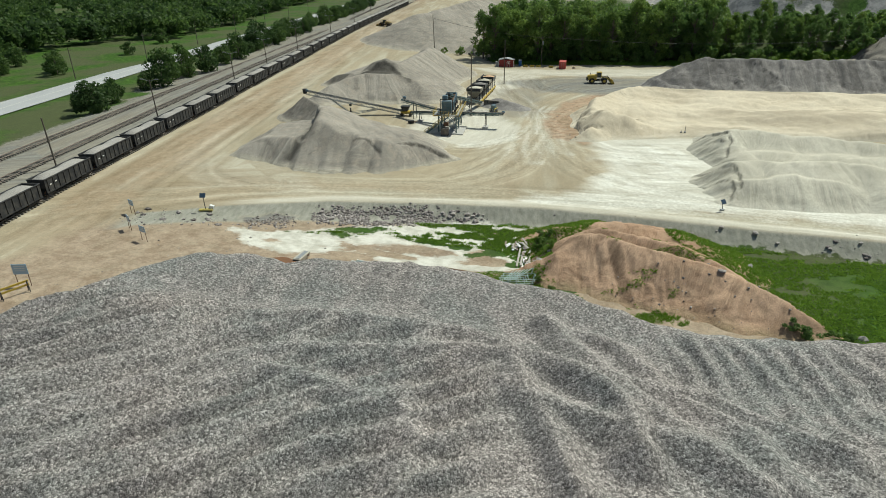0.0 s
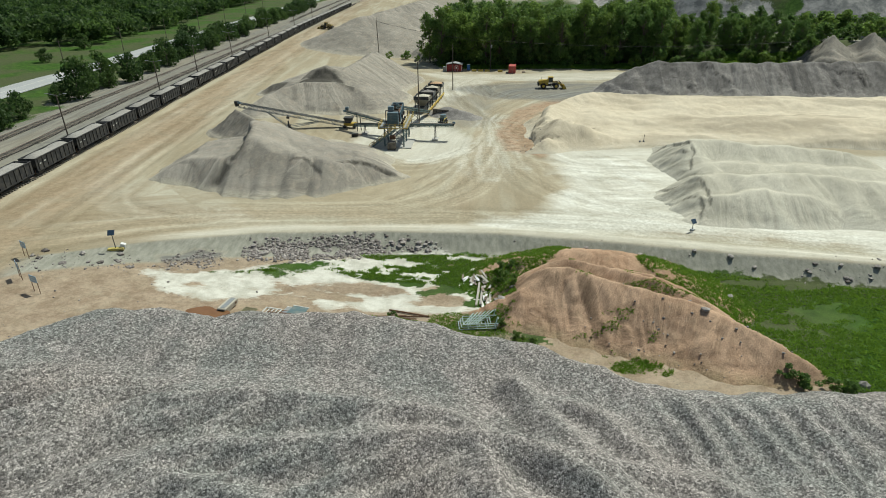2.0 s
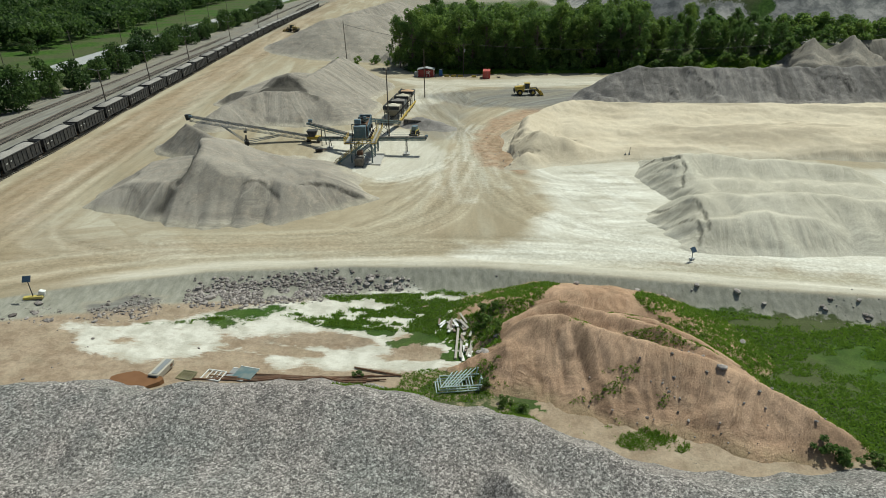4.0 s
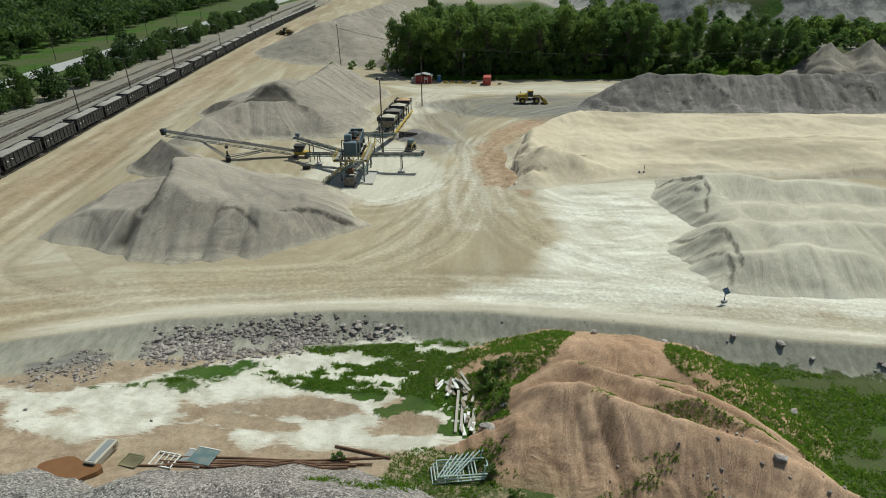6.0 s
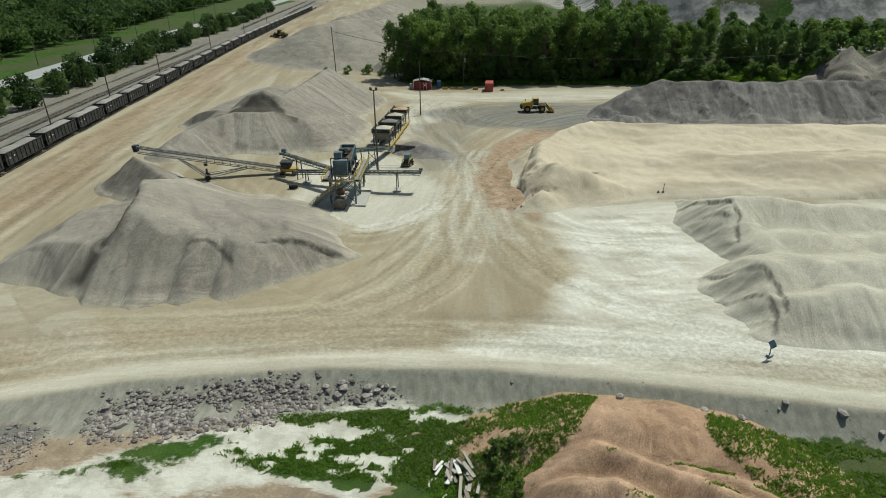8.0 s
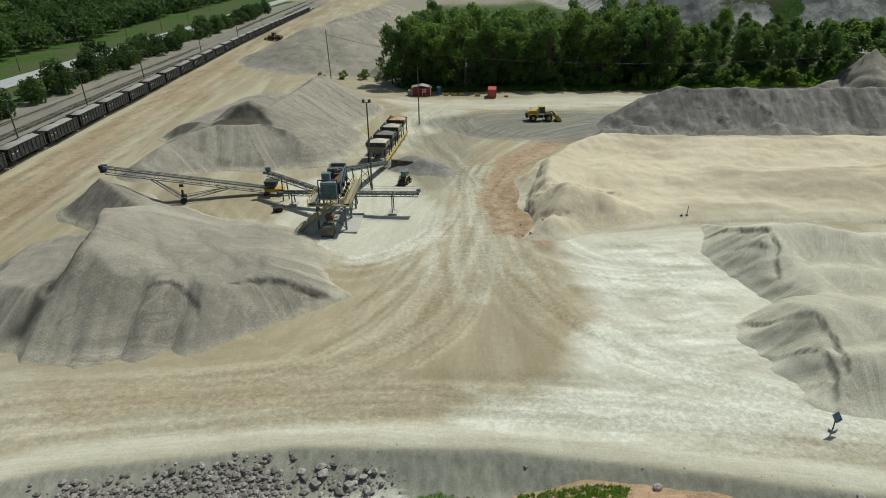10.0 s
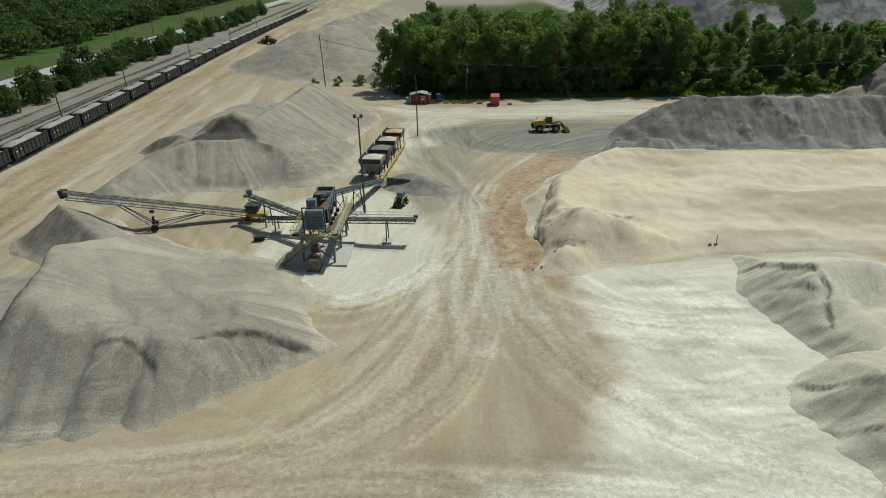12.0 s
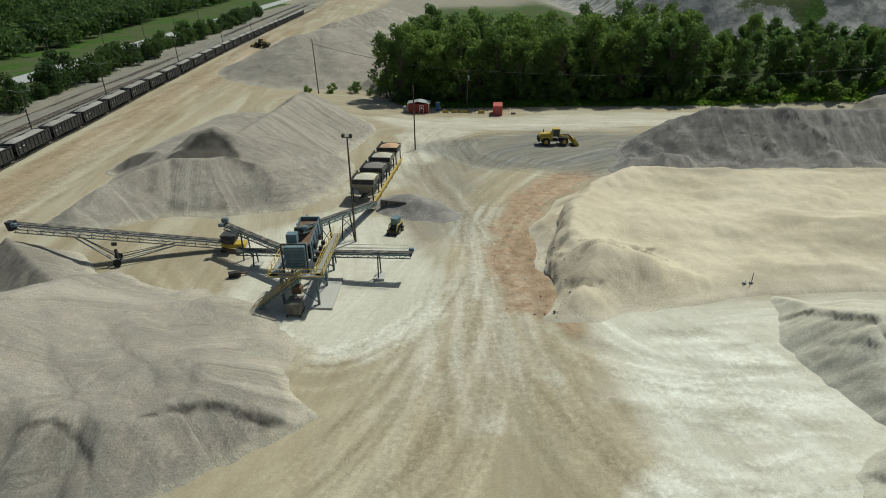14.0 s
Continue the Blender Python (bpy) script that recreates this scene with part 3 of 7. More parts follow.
# the long heap of crushed stone that the camera starts over
def gravel_z(x, y):
    ex = x + 1.2 * fbm(x, y, 12, 3)
    crest = np.interp(ex, [-75, -62, -57, -51, -45, -36, -32, -28, -17, -8, -4, 3, 10, 15, 22, 36, 60, 90], [40, 47, 53, 62, 69.3, 70.2, 68.4, 70.2, 70.9, 69.6, 67.6, 66.0, 62.2, 60, 59.6, 60.4, 60.0, 58])
    top = np.interp(ex, [-75, -62, -51, -45, -30, -5, 3, 12, 22, 60, 90], [2.8, 3.4, 4.6, 4.7, 4.3, 4.1, 4.0, 3.6, 3.0, 3.0, 3.0])
    fl = np.abs(np.sin(ex / 1.75 + 1.5 * fbm(x, y * 0.3, 10, 2)))
    d = y - crest + 0.6 * fl
    z = top - 0.74 * (np.sqrt(np.clip(d + 0.4, 0, None) ** 2 + 0.25) - 0.5)
    z = z - 0.15 * np.clip(-d - 1, 0, 12) * smooth(-60, -40, x) + 0.28 * np.clip(-d - 9, 0, 9) * smooth(-64, -40, x)
    z = z + 0.22 * fl * smooth(-16, -9, d) * smooth(0.5, -2, d)
    # pushed-up windrows with sharp crests
    wx, wy = x + 0.5 * fbm(x, y, 5, 3), y + 0.5 * fbm(x + 50, y, 5, 3)
    up = np.zeros(np.shape(x))
    for pts, h, w in GRAVEL_RIDGES:
        dd = np.full(np.shape(x), 1e9)
        for a, b in zip(pts[:-1], pts[1:]):
            dd = np.minimum(dd, seg(wx, wy, a, b)[0])
        up = np.maximum(up, 1.3 * h * np.clip(1 - np.sqrt(dd * dd + 0.06) / w, 0, 1))
    q = wx * -0.60 + wy * 0.80
    up = np.maximum(up, 1.8 * (1 - np.abs((q / 3.2 + 0.5 * fbm(x, y, 9, 2)) % 1 - 0.5) * 2) * smooth(2, -6, x) * smooth(57, 50, y + 0.1 * x))
    q2 = wx * 0.95 + wy * 0.30
    up = np.maximum(up, (0.5 + 0.35 * fbm(x, y, 14, 2)) * (1 - np.abs((q2 / 2.4 + 0.8 * fbm(x, y, 9, 3)) % 1 - 0.5) * 2) * smooth(10, 17, x) * smooth(1, -2, d))
    z = z + up * smooth(0, -3, d) + 0.25 * fbm(x, y, 7, 3) + 0.10 * fbm(x, y, 1.3, 3)
    left = 0.62 * (x + 66 - 0.2 * (y - 40))
    z = np.minimum(z, left + ground_z(x, y) + 0.6 * fbm(x, y, 5, 3))
    z = np.minimum(z, 0.6 * (y + 45))
    return np.where(x > 88, -9, z)


GRAVEL_RIDGES = [
    ([(-45, 36.6), (-39.6, 40), (-34, 45), (-29, 51.5), (-22, 53.5), (-13.5, 53), (-4.6, 52.3), (-2, 50.5)], 1.7, 3.4),
    ([(-42, 33.4), (-35.5, 38.3), (-28, 44.5), (-22, 47), (-17.7, 47), (-11, 48.2), (-4, 49.3), (-1.4, 49)], 1.5, 3.0),
    ([(-1.4, 49), (3, 48.7), (6.6, 46.2), (8.4, 42.8), (9, 38)], 1.8, 3.0),
    ([(-1.3, 48.6), (0.2, 43), (7.9, 40.5), (14.2, 39.4), (17.3, 35.9)], 1.5, 2.8),
    ([(-1.9, 45), (1.6, 41), (4, 34)], 1.3, 2.4),
    ([(-38, 29), (-31, 36), (-26, 44), (-19.6, 42.7), (-13.8, 41), (-10, 42)], 1.4, 2.6),
    ([(-33, 28.4), (-25.3, 34), (-19.3, 39.3)], 1.2, 2.4),
    ([(-9, 32), (-8, 36.4), (-11, 41.5)], 1.2, 2.4),
    ([(2, 58.3), (6.9, 50.6), (10.7, 44.4), (13.4, 39.3)], 1.3, 2.6),
    ([(4.2, 49.3), (16, 47.4), (21.6, 43), (25, 41)], 1.4, 2.8),
    ([(4, 56.2), (9.5, 54.8), (13.5, 47), (18.4, 42.6), (19.5, 36.7)], 1.2, 2.4)]

gravel = Mat("crushed_stone", 0.95, 0, 0.15)
gp = gravel.pos()
gv, gv2 = gravel.voronoi(gp, 6.2), gravel.voronoi(gp, 12.0)
gb, gm, gf = gravel.noise(gp, 0.06, 4), gravel.noise(gp, 0.35, 5, 0.6, 0.5), gravel.noise(gp, 4.5, 5, 0.8)
gc = gravel.mix(gravel.ramp(gb, (0.40, 0.0), (0.60, 1.0)), (0.218, 0.196, 0.181), (0.182, 0.180, 0.168))
gc = gravel.mix(gravel.ramp(gm, (0.45, 0.0), (0.65, 0.6)), gc, (0.275, 0.248, 0.231))
tone = gravel.node("ShaderNodeSeparateColor")
gravel.link(gv, tone.inputs[0])
tone2 = gravel.node("ShaderNodeSeparateColor")
gravel.link(gv2, tone2.inputs[0])
gc = gravel.mix(0.8, gc, gravel.ramp(tone.outputs[0], (0.0, 0.14), (0.6, 0.55), (1.0, 1.0)), "OVERLAY")
gc = gravel.mix(0.6, gc, gravel.ramp(tone2.outputs[1], (0.0, 0.14), (0.6, 0.55), (1.0, 1.0)), "OVERLAY")
gc = gravel.mix(0.35, gc, gravel.ramp(gf, (0.3, 0.15), (0.7, 0.85)), "OVERLAY")
gravel.colour(gc)
gravel.bump(gravel.math("ADD", gravel.math("MULTIPLY", gravel.voronoi(gp, 6.2, "Distance"), -1.0), gravel.math("ADD", gf, gravel.math("MULTIPLY", gravel.voronoi(gp, 12.0, "Distance"), -0.6))), 0.5, 0.08)
heap("gravel_heap", "long fluted heap of grey-pink crushed stone ballast", (-78, 90, -40, 84), 0.38, gravel_z, gravel.m, None, 0.12, 0.0, 4.0, 1.6)

SAND_GREY = heap_material("grey_screenings", (0.238, 0.218, 0.185), (0.318, 0.290, 0.245), (0.37, 0.318, 0.255))
SAND_DARK = heap_material("dark_screenings", (0.155, 0.144, 0.133), (0.215, 0.200, 0.184), (0.34, 0.315, 0.29), 6.0, 1.0, (0.31, 0.29, 0.262))
SAND_TAN = heap_material("pale_tan_sand", (0.53, 0.455, 0.335), (0.61, 0.535, 0.405), (0.47, 0.40, 0.29), 5, 0.6, (0.58, 0.53, 0.42))
SAND_WHITE = heap_material("off_white_lime", (0.46, 0.43, 0.345), (0.55, 0.515, 0.42), (0.42, 0.385, 0.30), 6, 0.75, (0.56, 0.53, 0.44))
CLAY = heap_material("orange_clay", (0.37, 0.240, 0.155), (0.445, 0.303, 0.205), (0.36, 0.26, 0.175), 6, 1.0, (0.30, 0.23, 0.14))


def rough(x, y, a=0.25, s=5):
    return a * fbm(x, y, s, 4) + 0.25 * a * fbm(x, y, s / 5, 3)


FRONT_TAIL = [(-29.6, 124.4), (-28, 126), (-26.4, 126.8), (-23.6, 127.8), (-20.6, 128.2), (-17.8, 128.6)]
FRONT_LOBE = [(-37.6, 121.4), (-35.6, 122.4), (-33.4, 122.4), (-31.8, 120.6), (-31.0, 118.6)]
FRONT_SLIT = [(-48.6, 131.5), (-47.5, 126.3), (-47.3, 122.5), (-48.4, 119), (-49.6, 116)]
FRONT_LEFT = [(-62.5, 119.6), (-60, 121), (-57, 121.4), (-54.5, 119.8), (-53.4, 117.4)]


def crest(v, rows):
    """Position and height of a crest at v: rows of (v, position, height)."""
    k = [p[0] for p in rows]
    return np.interp(v, k, [p[1] for p in rows]), np.interp(v, k, [p[2] for p in rows])


def smin(a, b, k):
    return -smax(-a, -b, k)


FRONT_CREST = [(-66, 116, 2.4), (-63, 118.6, 4.0), (-60, 120.6, 5.4), (-56.5, 121.2, 5.9), (-53, 118.9, 5.0), (-50.5, 117.5, 4.6), (-49, 120, 6.2), (-47.6, 124.4, 9.5), (-44.5, 123, 8.4), (-41.5, 121, 7.2),
               (-38.5, 121.6, 6.4), (-36, 120.6, 5.8), (-33.5, 122.4, 5.2), (-31.6, 120.6, 4.4), (-29, 123.6, 4.6), (-26.6, 126, 4.5), (-23.3, 127.8, 3.4), (-20.5, 128, 2.0), (-18, 128.6, 0.6), (-14, 131, -1)]


def pile_front_z(x, y):
    wx, wy = x + 0.6 * fbm(x, y, 5, 3), y + 0.6 * fbm(x + 30, y, 5, 3)
    slit = np.interp(y, [112, 116, 119, 122.5, 126.3, 131.5, 136], [-50.5, -49.6, -48.4, -47.3, -47.5, -48.6, -50.5]) + 0.7 * fbm(x, y, 3, 3)
    step = smooth(-0.9, 0.5, x - slit)
    high = np.interp(wx, [-52, -47.5, -42.7, -39, -36, -30, -26.7, -23.3, -18, -14], [9.9, 9.9, 8.3, 6.9, 6.2, 5.2, 4.7, 3.5, 0.7, -1.0])
    low = np.interp(wx, [-67, -64, -58, -54, -50, -44], [1.0, 3.4, 6.2, 6.6, 6.9, 7.2])
    back = np.interp(wx, [-62, -56, -48, -36, -26, -18], [129, 134, 136.5, 135, 131, 129])
    b = np.clip(wy - back, 0, None)
    z = low + (high - low) * step - 0.42 * (np.sqrt(b * b + 4) - 2)
    z = z + 0.35 * fbm(x, y, 7, 3) + 0.5 * (np.abs(fbm(x * 0.8 + 0.5 * y, y * 0.5, 5, 2)) - 0.3)
    yc, zc = crest(x + 0.5 * fbm(x, y * 0.3, 2.2, 3), FRONT_CREST)
    d = yc - y + 0.5 * fbm(x, y * 0.25, 1.6, 3)
    z = smin(z, zc - 0.66 * d + 0.005 * np.clip(d, 0, 14) ** 2, 0.25)
    z = smax(z, ridge_line(x, y, [(-46, 141, 5.6), (-35, 142.5, 3.2), (-27, 141, 1.4)], 0.30, 3), 0.6)
    z = scarp(z, x, y, FRONT_TAIL, 1, 0.55, 1.8, 0.7)
    z = scarp(z, x, y, FRONT_LOBE, 1, 0.35, 1.6, 0.5)
    return z + rough(x, y, 0.14, 4) + 0.05 * fbm(x, y, 0.9, 3)


def front_shade(x, y, z):
    # shade of the scarp lips and the slit's west face, painted as dark colour
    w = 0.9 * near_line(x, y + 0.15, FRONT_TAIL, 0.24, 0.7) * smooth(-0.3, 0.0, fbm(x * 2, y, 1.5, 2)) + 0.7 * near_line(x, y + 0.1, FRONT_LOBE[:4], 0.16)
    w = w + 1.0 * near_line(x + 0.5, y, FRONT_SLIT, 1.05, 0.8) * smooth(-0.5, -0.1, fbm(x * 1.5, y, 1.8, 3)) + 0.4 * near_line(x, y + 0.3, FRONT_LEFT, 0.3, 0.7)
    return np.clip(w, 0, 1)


heap("screenings_pile", "large grey-tan pile of stone screenings with slumped cut faces", (-74, -12, 104, 156), 0.30, pile_front_z, SAND_GREY, front_shade, 0.12, 0.0, 17.0, 0.9)


def pile_cone_z(x, y):
    z = ridge_line(x, y, [(-60.3, 154.5, 8.3), (-55, 150.5, 6.9), (-49, 147, 4.6)], 0.70, 0.5, 0.22, 1.0)
    return smax(z, ridge_line(x, y, [(-49, 148, 3.6), (-38, 150, 2.1), (-33, 148, 0.8)], 0.25, 2, 0.2, 1.5), 0.3) + rough(x, y, 0.25, 3)


heap("discharge_pile", "conical dark grey pile below the stacker conveyor's head", (-76, -28, 136, 172), 0.4, pile_cone_z, SAND_GREY,
     lambda x, y, z: 0.35 * smooth(3.5, 6, z), 0.3, 0.4)


MID_RIM = [(-62.5, 173, 5.8), (-60.8, 177, 6.9), (-56.5, 184, 8.0), (-52.9, 187.4, 8.7), (-47, 188.4, 8.6), (-43.5, 190.5, 8.2), (-39.5, 190.5, 7.0), (-36, 188, 5.2)]
MID_DARK = [(-54.6, 191.5, 8.9), (-51.6, 196, 10.8), (-49.1, 197.4, 11.4), (-46.6, 196.6, 10.6), (-43.6, 193.2, 8.5)]


def pile_mid_z(x, y):
    wx, wy = x + 0.8 * fbm(x, y, 6, 3), y + 0.8 * fbm(x + 30, y, 6, 3)
    z = ridge_line(wx, wy, MID_RIM, 0.62, 0.5)
    z = smax(z, ridge_line(wx, wy, [(-53, 194, 8.6), (-46, 196, 8.7), (-45, 204, 8.8)], 0.45, 3), 0.4)
    z = np.maximum(z, ridge_line(wx, wy, [(-51.8, 198, 10.9), (-49, 199, 11.6), (-46.5, 198.6, 10.8)], 0.70, 0.8))
    z = np.maximum(z, ridge_line(wx, wy, [(-68, 197, 4.8), (-65.5, 199, 6.0), (-62.5, 199.5, 6.6), (-58, 196, 7.4)], 0.62, 0.8))
    z = smax(z, ridge_line(wx, wy, [(-46, 202, 9.2), (-43.5, 213, 10.0), (-42, 226, 10.3), (-41, 238, 10.6), (-41.5, 244, 9.2), (-43, 250, 7)], 0.62, 0.8), 0.3)
    z = smax(z, ridge_line(wx, wy, [(-60, 205, 6.0), (-58, 240, 5.0)], 0.28, 3), 0.8)
    z = scarp(z, x, y, MID_DARK, 1, 0.4, 3.0, 0.5)
    z = np.maximum(z, ridge_line(wx, wy, MID_RIM, 0.62, 0.5))
    return z + rough(x, y, 0.30, 5)


def mid_darken(x, y, z):
    # darker colour on the scarp faces and rim, thin dark streaks lower down
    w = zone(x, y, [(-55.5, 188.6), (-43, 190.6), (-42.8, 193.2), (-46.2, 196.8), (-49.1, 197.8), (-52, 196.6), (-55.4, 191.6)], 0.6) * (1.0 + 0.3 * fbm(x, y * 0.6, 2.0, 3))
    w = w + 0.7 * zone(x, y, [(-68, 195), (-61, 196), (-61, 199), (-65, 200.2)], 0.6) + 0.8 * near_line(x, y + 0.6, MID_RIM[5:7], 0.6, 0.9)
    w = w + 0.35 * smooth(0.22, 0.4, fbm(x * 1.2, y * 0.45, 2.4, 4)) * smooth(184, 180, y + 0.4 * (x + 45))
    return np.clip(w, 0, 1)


heap("fines_pile", "pale grey pile of crushed fines with a dark scarp face", (-84, -20, 160, 266), 0.45, pile_mid_z, SAND_GREY, mid_darken, 0.36, 0.0, 15.0, 1.2)


def pile_far_z(x, y):
    z = ridge_line(x, y, [(-62, 318, 15.5), (-54, 326, 17.2), (-43, 338, 16.6)], 0.42, 3, 0.4, 2.5)
    z = smax(z, ridge_line(x, y, [(-72, 360, 10), (-45, 375, 12), (-40, 420, 11)], 0.45, 4, 0.8, 3), 0.8)
    z = np.maximum(z, ridge_line(x, y, [(-31, 294, 5), (-26, 292, 4)], 0.65, 0.8, 0.4, 1))
    z = np.maximum(z, ridge_line(x, y, [(-75, 470, 8), (-55, 500, 12), (-50, 560, 10)], 0.45, 4, 0.8, 3))
    return z + rough(x, y, 0.6, 9)


heap("base_rock_pile", "broad grey-pink cone of road base at the yard's end", (-105, 0, 268, 600), 1.1, pile_far_z, SAND_GREY, None, 0.5, 0.0, 12.0, 3.0)


def sand_z(x, y):
    edge = zone_d(x, y, SAND_EDGE) + 1.2 * fbm(x, y, 7, 4)
    top = np.interp(y, [146, 152, 158, 172, 186, 200, 212], [0.0, 0.2, 0.6, 1.1, 1.6, 2.0, 2.0])
    dune = 1.1 * np.abs(fbm(x * 0.45 + 0.25 * y, y * 1.1, 15, 3)) + 1.1 * np.clip(fbm(x * 0.30, y + 40, 13, 3), 0, 1)
    z = np.minimum(0.85 * edge - 0.2, top + dune * smooth(150, 170, y))
    z = np.maximum(z, ridge_line(x, y, [(11.5, 153.5, 3.4), (13.5, 157.5, 4.6), (17, 159.5, 5.0), (21, 158.5, 3.9), (25, 157, 2.2), (29, 156, 0.9)], 0.55, 1.6))
    z = np.maximum(z, ridge_line(x, y, [(11.5, 164, 4.4), (15, 174, 4.9), (21, 184, 5.3), (25.5, 190, 5.7), (30, 194, 5.2), (38, 193, 4.2)], 0.50, 2.0))
    z = smax(z, ridge_line(x, y, [(26, 190, 5.0), (38, 192, 3.7), (54, 190, 3.9), (70, 191, 3.6), (100, 189, 4.0), (180, 188, 3.8)], 0.17, 3), 0.6)
    z = smax(z, ridge_line(x, y, [(66, 172, 2.6), (84, 168, 3.2), (120, 166, 3.4)], 0.14, 2), 0.5)
    z = np.minimum(z, 0.75 * (edge + 0.6)) - 0.7 * smooth(3, 10, edge) * smooth(168, 182, y)
    z = z + 0.8 * fbm(x * 0.4 + 0.2 * y, y * 1.2, 11, 3) * smooth(150, 160, y) * smooth(0, 5, edge) + 0.5 * np.abs(fbm(x, y, 5, 3)) * smooth(0, 3, edge)
    z = scarp(z, x, y, SAND_LIP, -1, 1.5, 2.5, 1.1)
    for lip in SAND_SLUMPS:
        z = scarp(z, x, y, lip, 1, 0.8, 2.0, 0.8)
    return z + rough(x, y, 0.22, 4)


SAND_SLUMPS = [[(17.5, 164.5), (20, 165.6), (22.5, 164.8), (25, 162.4), (26.5, 160)], [(10.8, 162.6), (12.6, 164.6), (15, 164.8)], [(11.4, 154.8), (13.4, 153.2), (16, 153.4)], [(13, 158.5), (15, 160.6), (18.5, 161), (21, 159.6)]]
SAND_LIP = [(9.6, 152.5, 2.6), (9.8, 158, 4.2), (10.6, 163, 4.8), (12.4, 170, 4.6), (15.4, 178, 4.8), (20, 187, 5.2), (25, 195.5, 4.4)]


def zone_d(x, y, poly):
    d = np.full(np.shape(x), 1e9)
    for k in range(len(poly)):
        d = np.minimum(d, seg(x, y, poly[k], poly[(k + 1) % len(poly)])[0])
    return np.where(inside(x, y, poly), d, -d)


SAND_EDGE = [(8.5, 148), (16, 147), (28, 151), (36, 153), (60, 154), (110, 151), (190, 148), (190, 202), (110, 200), (60, 199), (36, 199), (26, 199), (14, 186), (9.5, 176), (8, 164), (10, 154)]
def sand_shade_damp(x, y, z):
    # dune and lip shade put into the colour, beside dark crumbs and damp sand
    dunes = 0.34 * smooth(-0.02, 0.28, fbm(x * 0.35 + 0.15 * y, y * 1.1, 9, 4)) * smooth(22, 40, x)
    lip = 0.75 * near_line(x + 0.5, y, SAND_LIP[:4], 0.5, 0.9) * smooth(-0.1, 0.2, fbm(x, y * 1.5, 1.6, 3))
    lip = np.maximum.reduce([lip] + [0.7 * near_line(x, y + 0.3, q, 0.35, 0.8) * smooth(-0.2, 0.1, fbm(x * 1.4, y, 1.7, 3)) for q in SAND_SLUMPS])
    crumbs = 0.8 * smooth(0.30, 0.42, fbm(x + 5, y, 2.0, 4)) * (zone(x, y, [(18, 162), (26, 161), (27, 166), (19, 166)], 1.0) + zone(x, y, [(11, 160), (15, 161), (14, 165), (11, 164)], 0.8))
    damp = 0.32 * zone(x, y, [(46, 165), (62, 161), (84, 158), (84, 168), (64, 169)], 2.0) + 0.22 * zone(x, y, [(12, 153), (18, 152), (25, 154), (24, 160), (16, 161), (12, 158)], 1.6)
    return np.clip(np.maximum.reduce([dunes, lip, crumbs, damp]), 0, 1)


heap("sand_bench", "broad low bench of pale buff sand with soft dunes", (2, 196, 136, 214), 0.5, sand_z, SAND_TAN, sand_shade_damp, 0.14, 0.0)


def dark_z(x, y):
    wob = np.abs(np.sin(x / 2.6 + 0.8 * fbm(x, y, 20, 2)))
    z = ridge_line(x, y, [(35, 213, 1.8), (41, 217, 5.4), (47, 219.5, 8.2), (53, 220, 9.6), (64, 219, 9.3), (77, 217.5, 9.4), (110, 217, 9.5), (150, 217, 9.6), (220, 216, 9)], 0.62, 0.8, 0.30, 1.6) + 0.45 * wob - 0.2
    for k in range(16):
        cx = 35 + 9.5 * k + 3.0 * math.sin(5.0 * k)
        z = np.maximum(z, ridge_line(x, y, [(cx - 2.5, 207.0 + 1.2 * math.sin(3.0 * k), 2.6 + 1.2 * math.sin(2.1 * k)), (cx + 2.5, 207.5, 2.2)], 0.70, 0.3))
    return z + rough(x, y, 0.5, 4)


heap("dark_stone_pile", "long dark grey windrow of fine crushed stone", (24, 236, 194, 240), 0.5, dark_z, SAND_DARK, lambda x, y, z: 0.4 * smooth(0.1, 0.3, fbm(x, y * 0.4, 4, 4)), 0.45, 0.3, 12.0, 1.4, 4.2)


LIME_LIPS = [[(35.6, 147.5, 1.3), (37.6, 146, 2.9), (39.6, 142.5, 4.6), (41.0, 139, 5.5), (40.6, 135, 4.0), (39.2, 131, 2.2)],
             [(35.4, 140.5, 1.6), (38.2, 138.6, 3.4), (39.6, 136.4, 3.6)],
             [(31.6, 123, 1.5), (34.4, 120.8, 3.4), (36.6, 118.6, 4.3), (37.4, 115.6, 3.6), (36.4, 111.5, 2.2)],
             [(30.6, 116.6, 1.3), (33.2, 115.4, 2.5), (35.2, 113.8, 2.9), (35.6, 110.6, 1.9), (33.5, 107.5, 1.0)]]


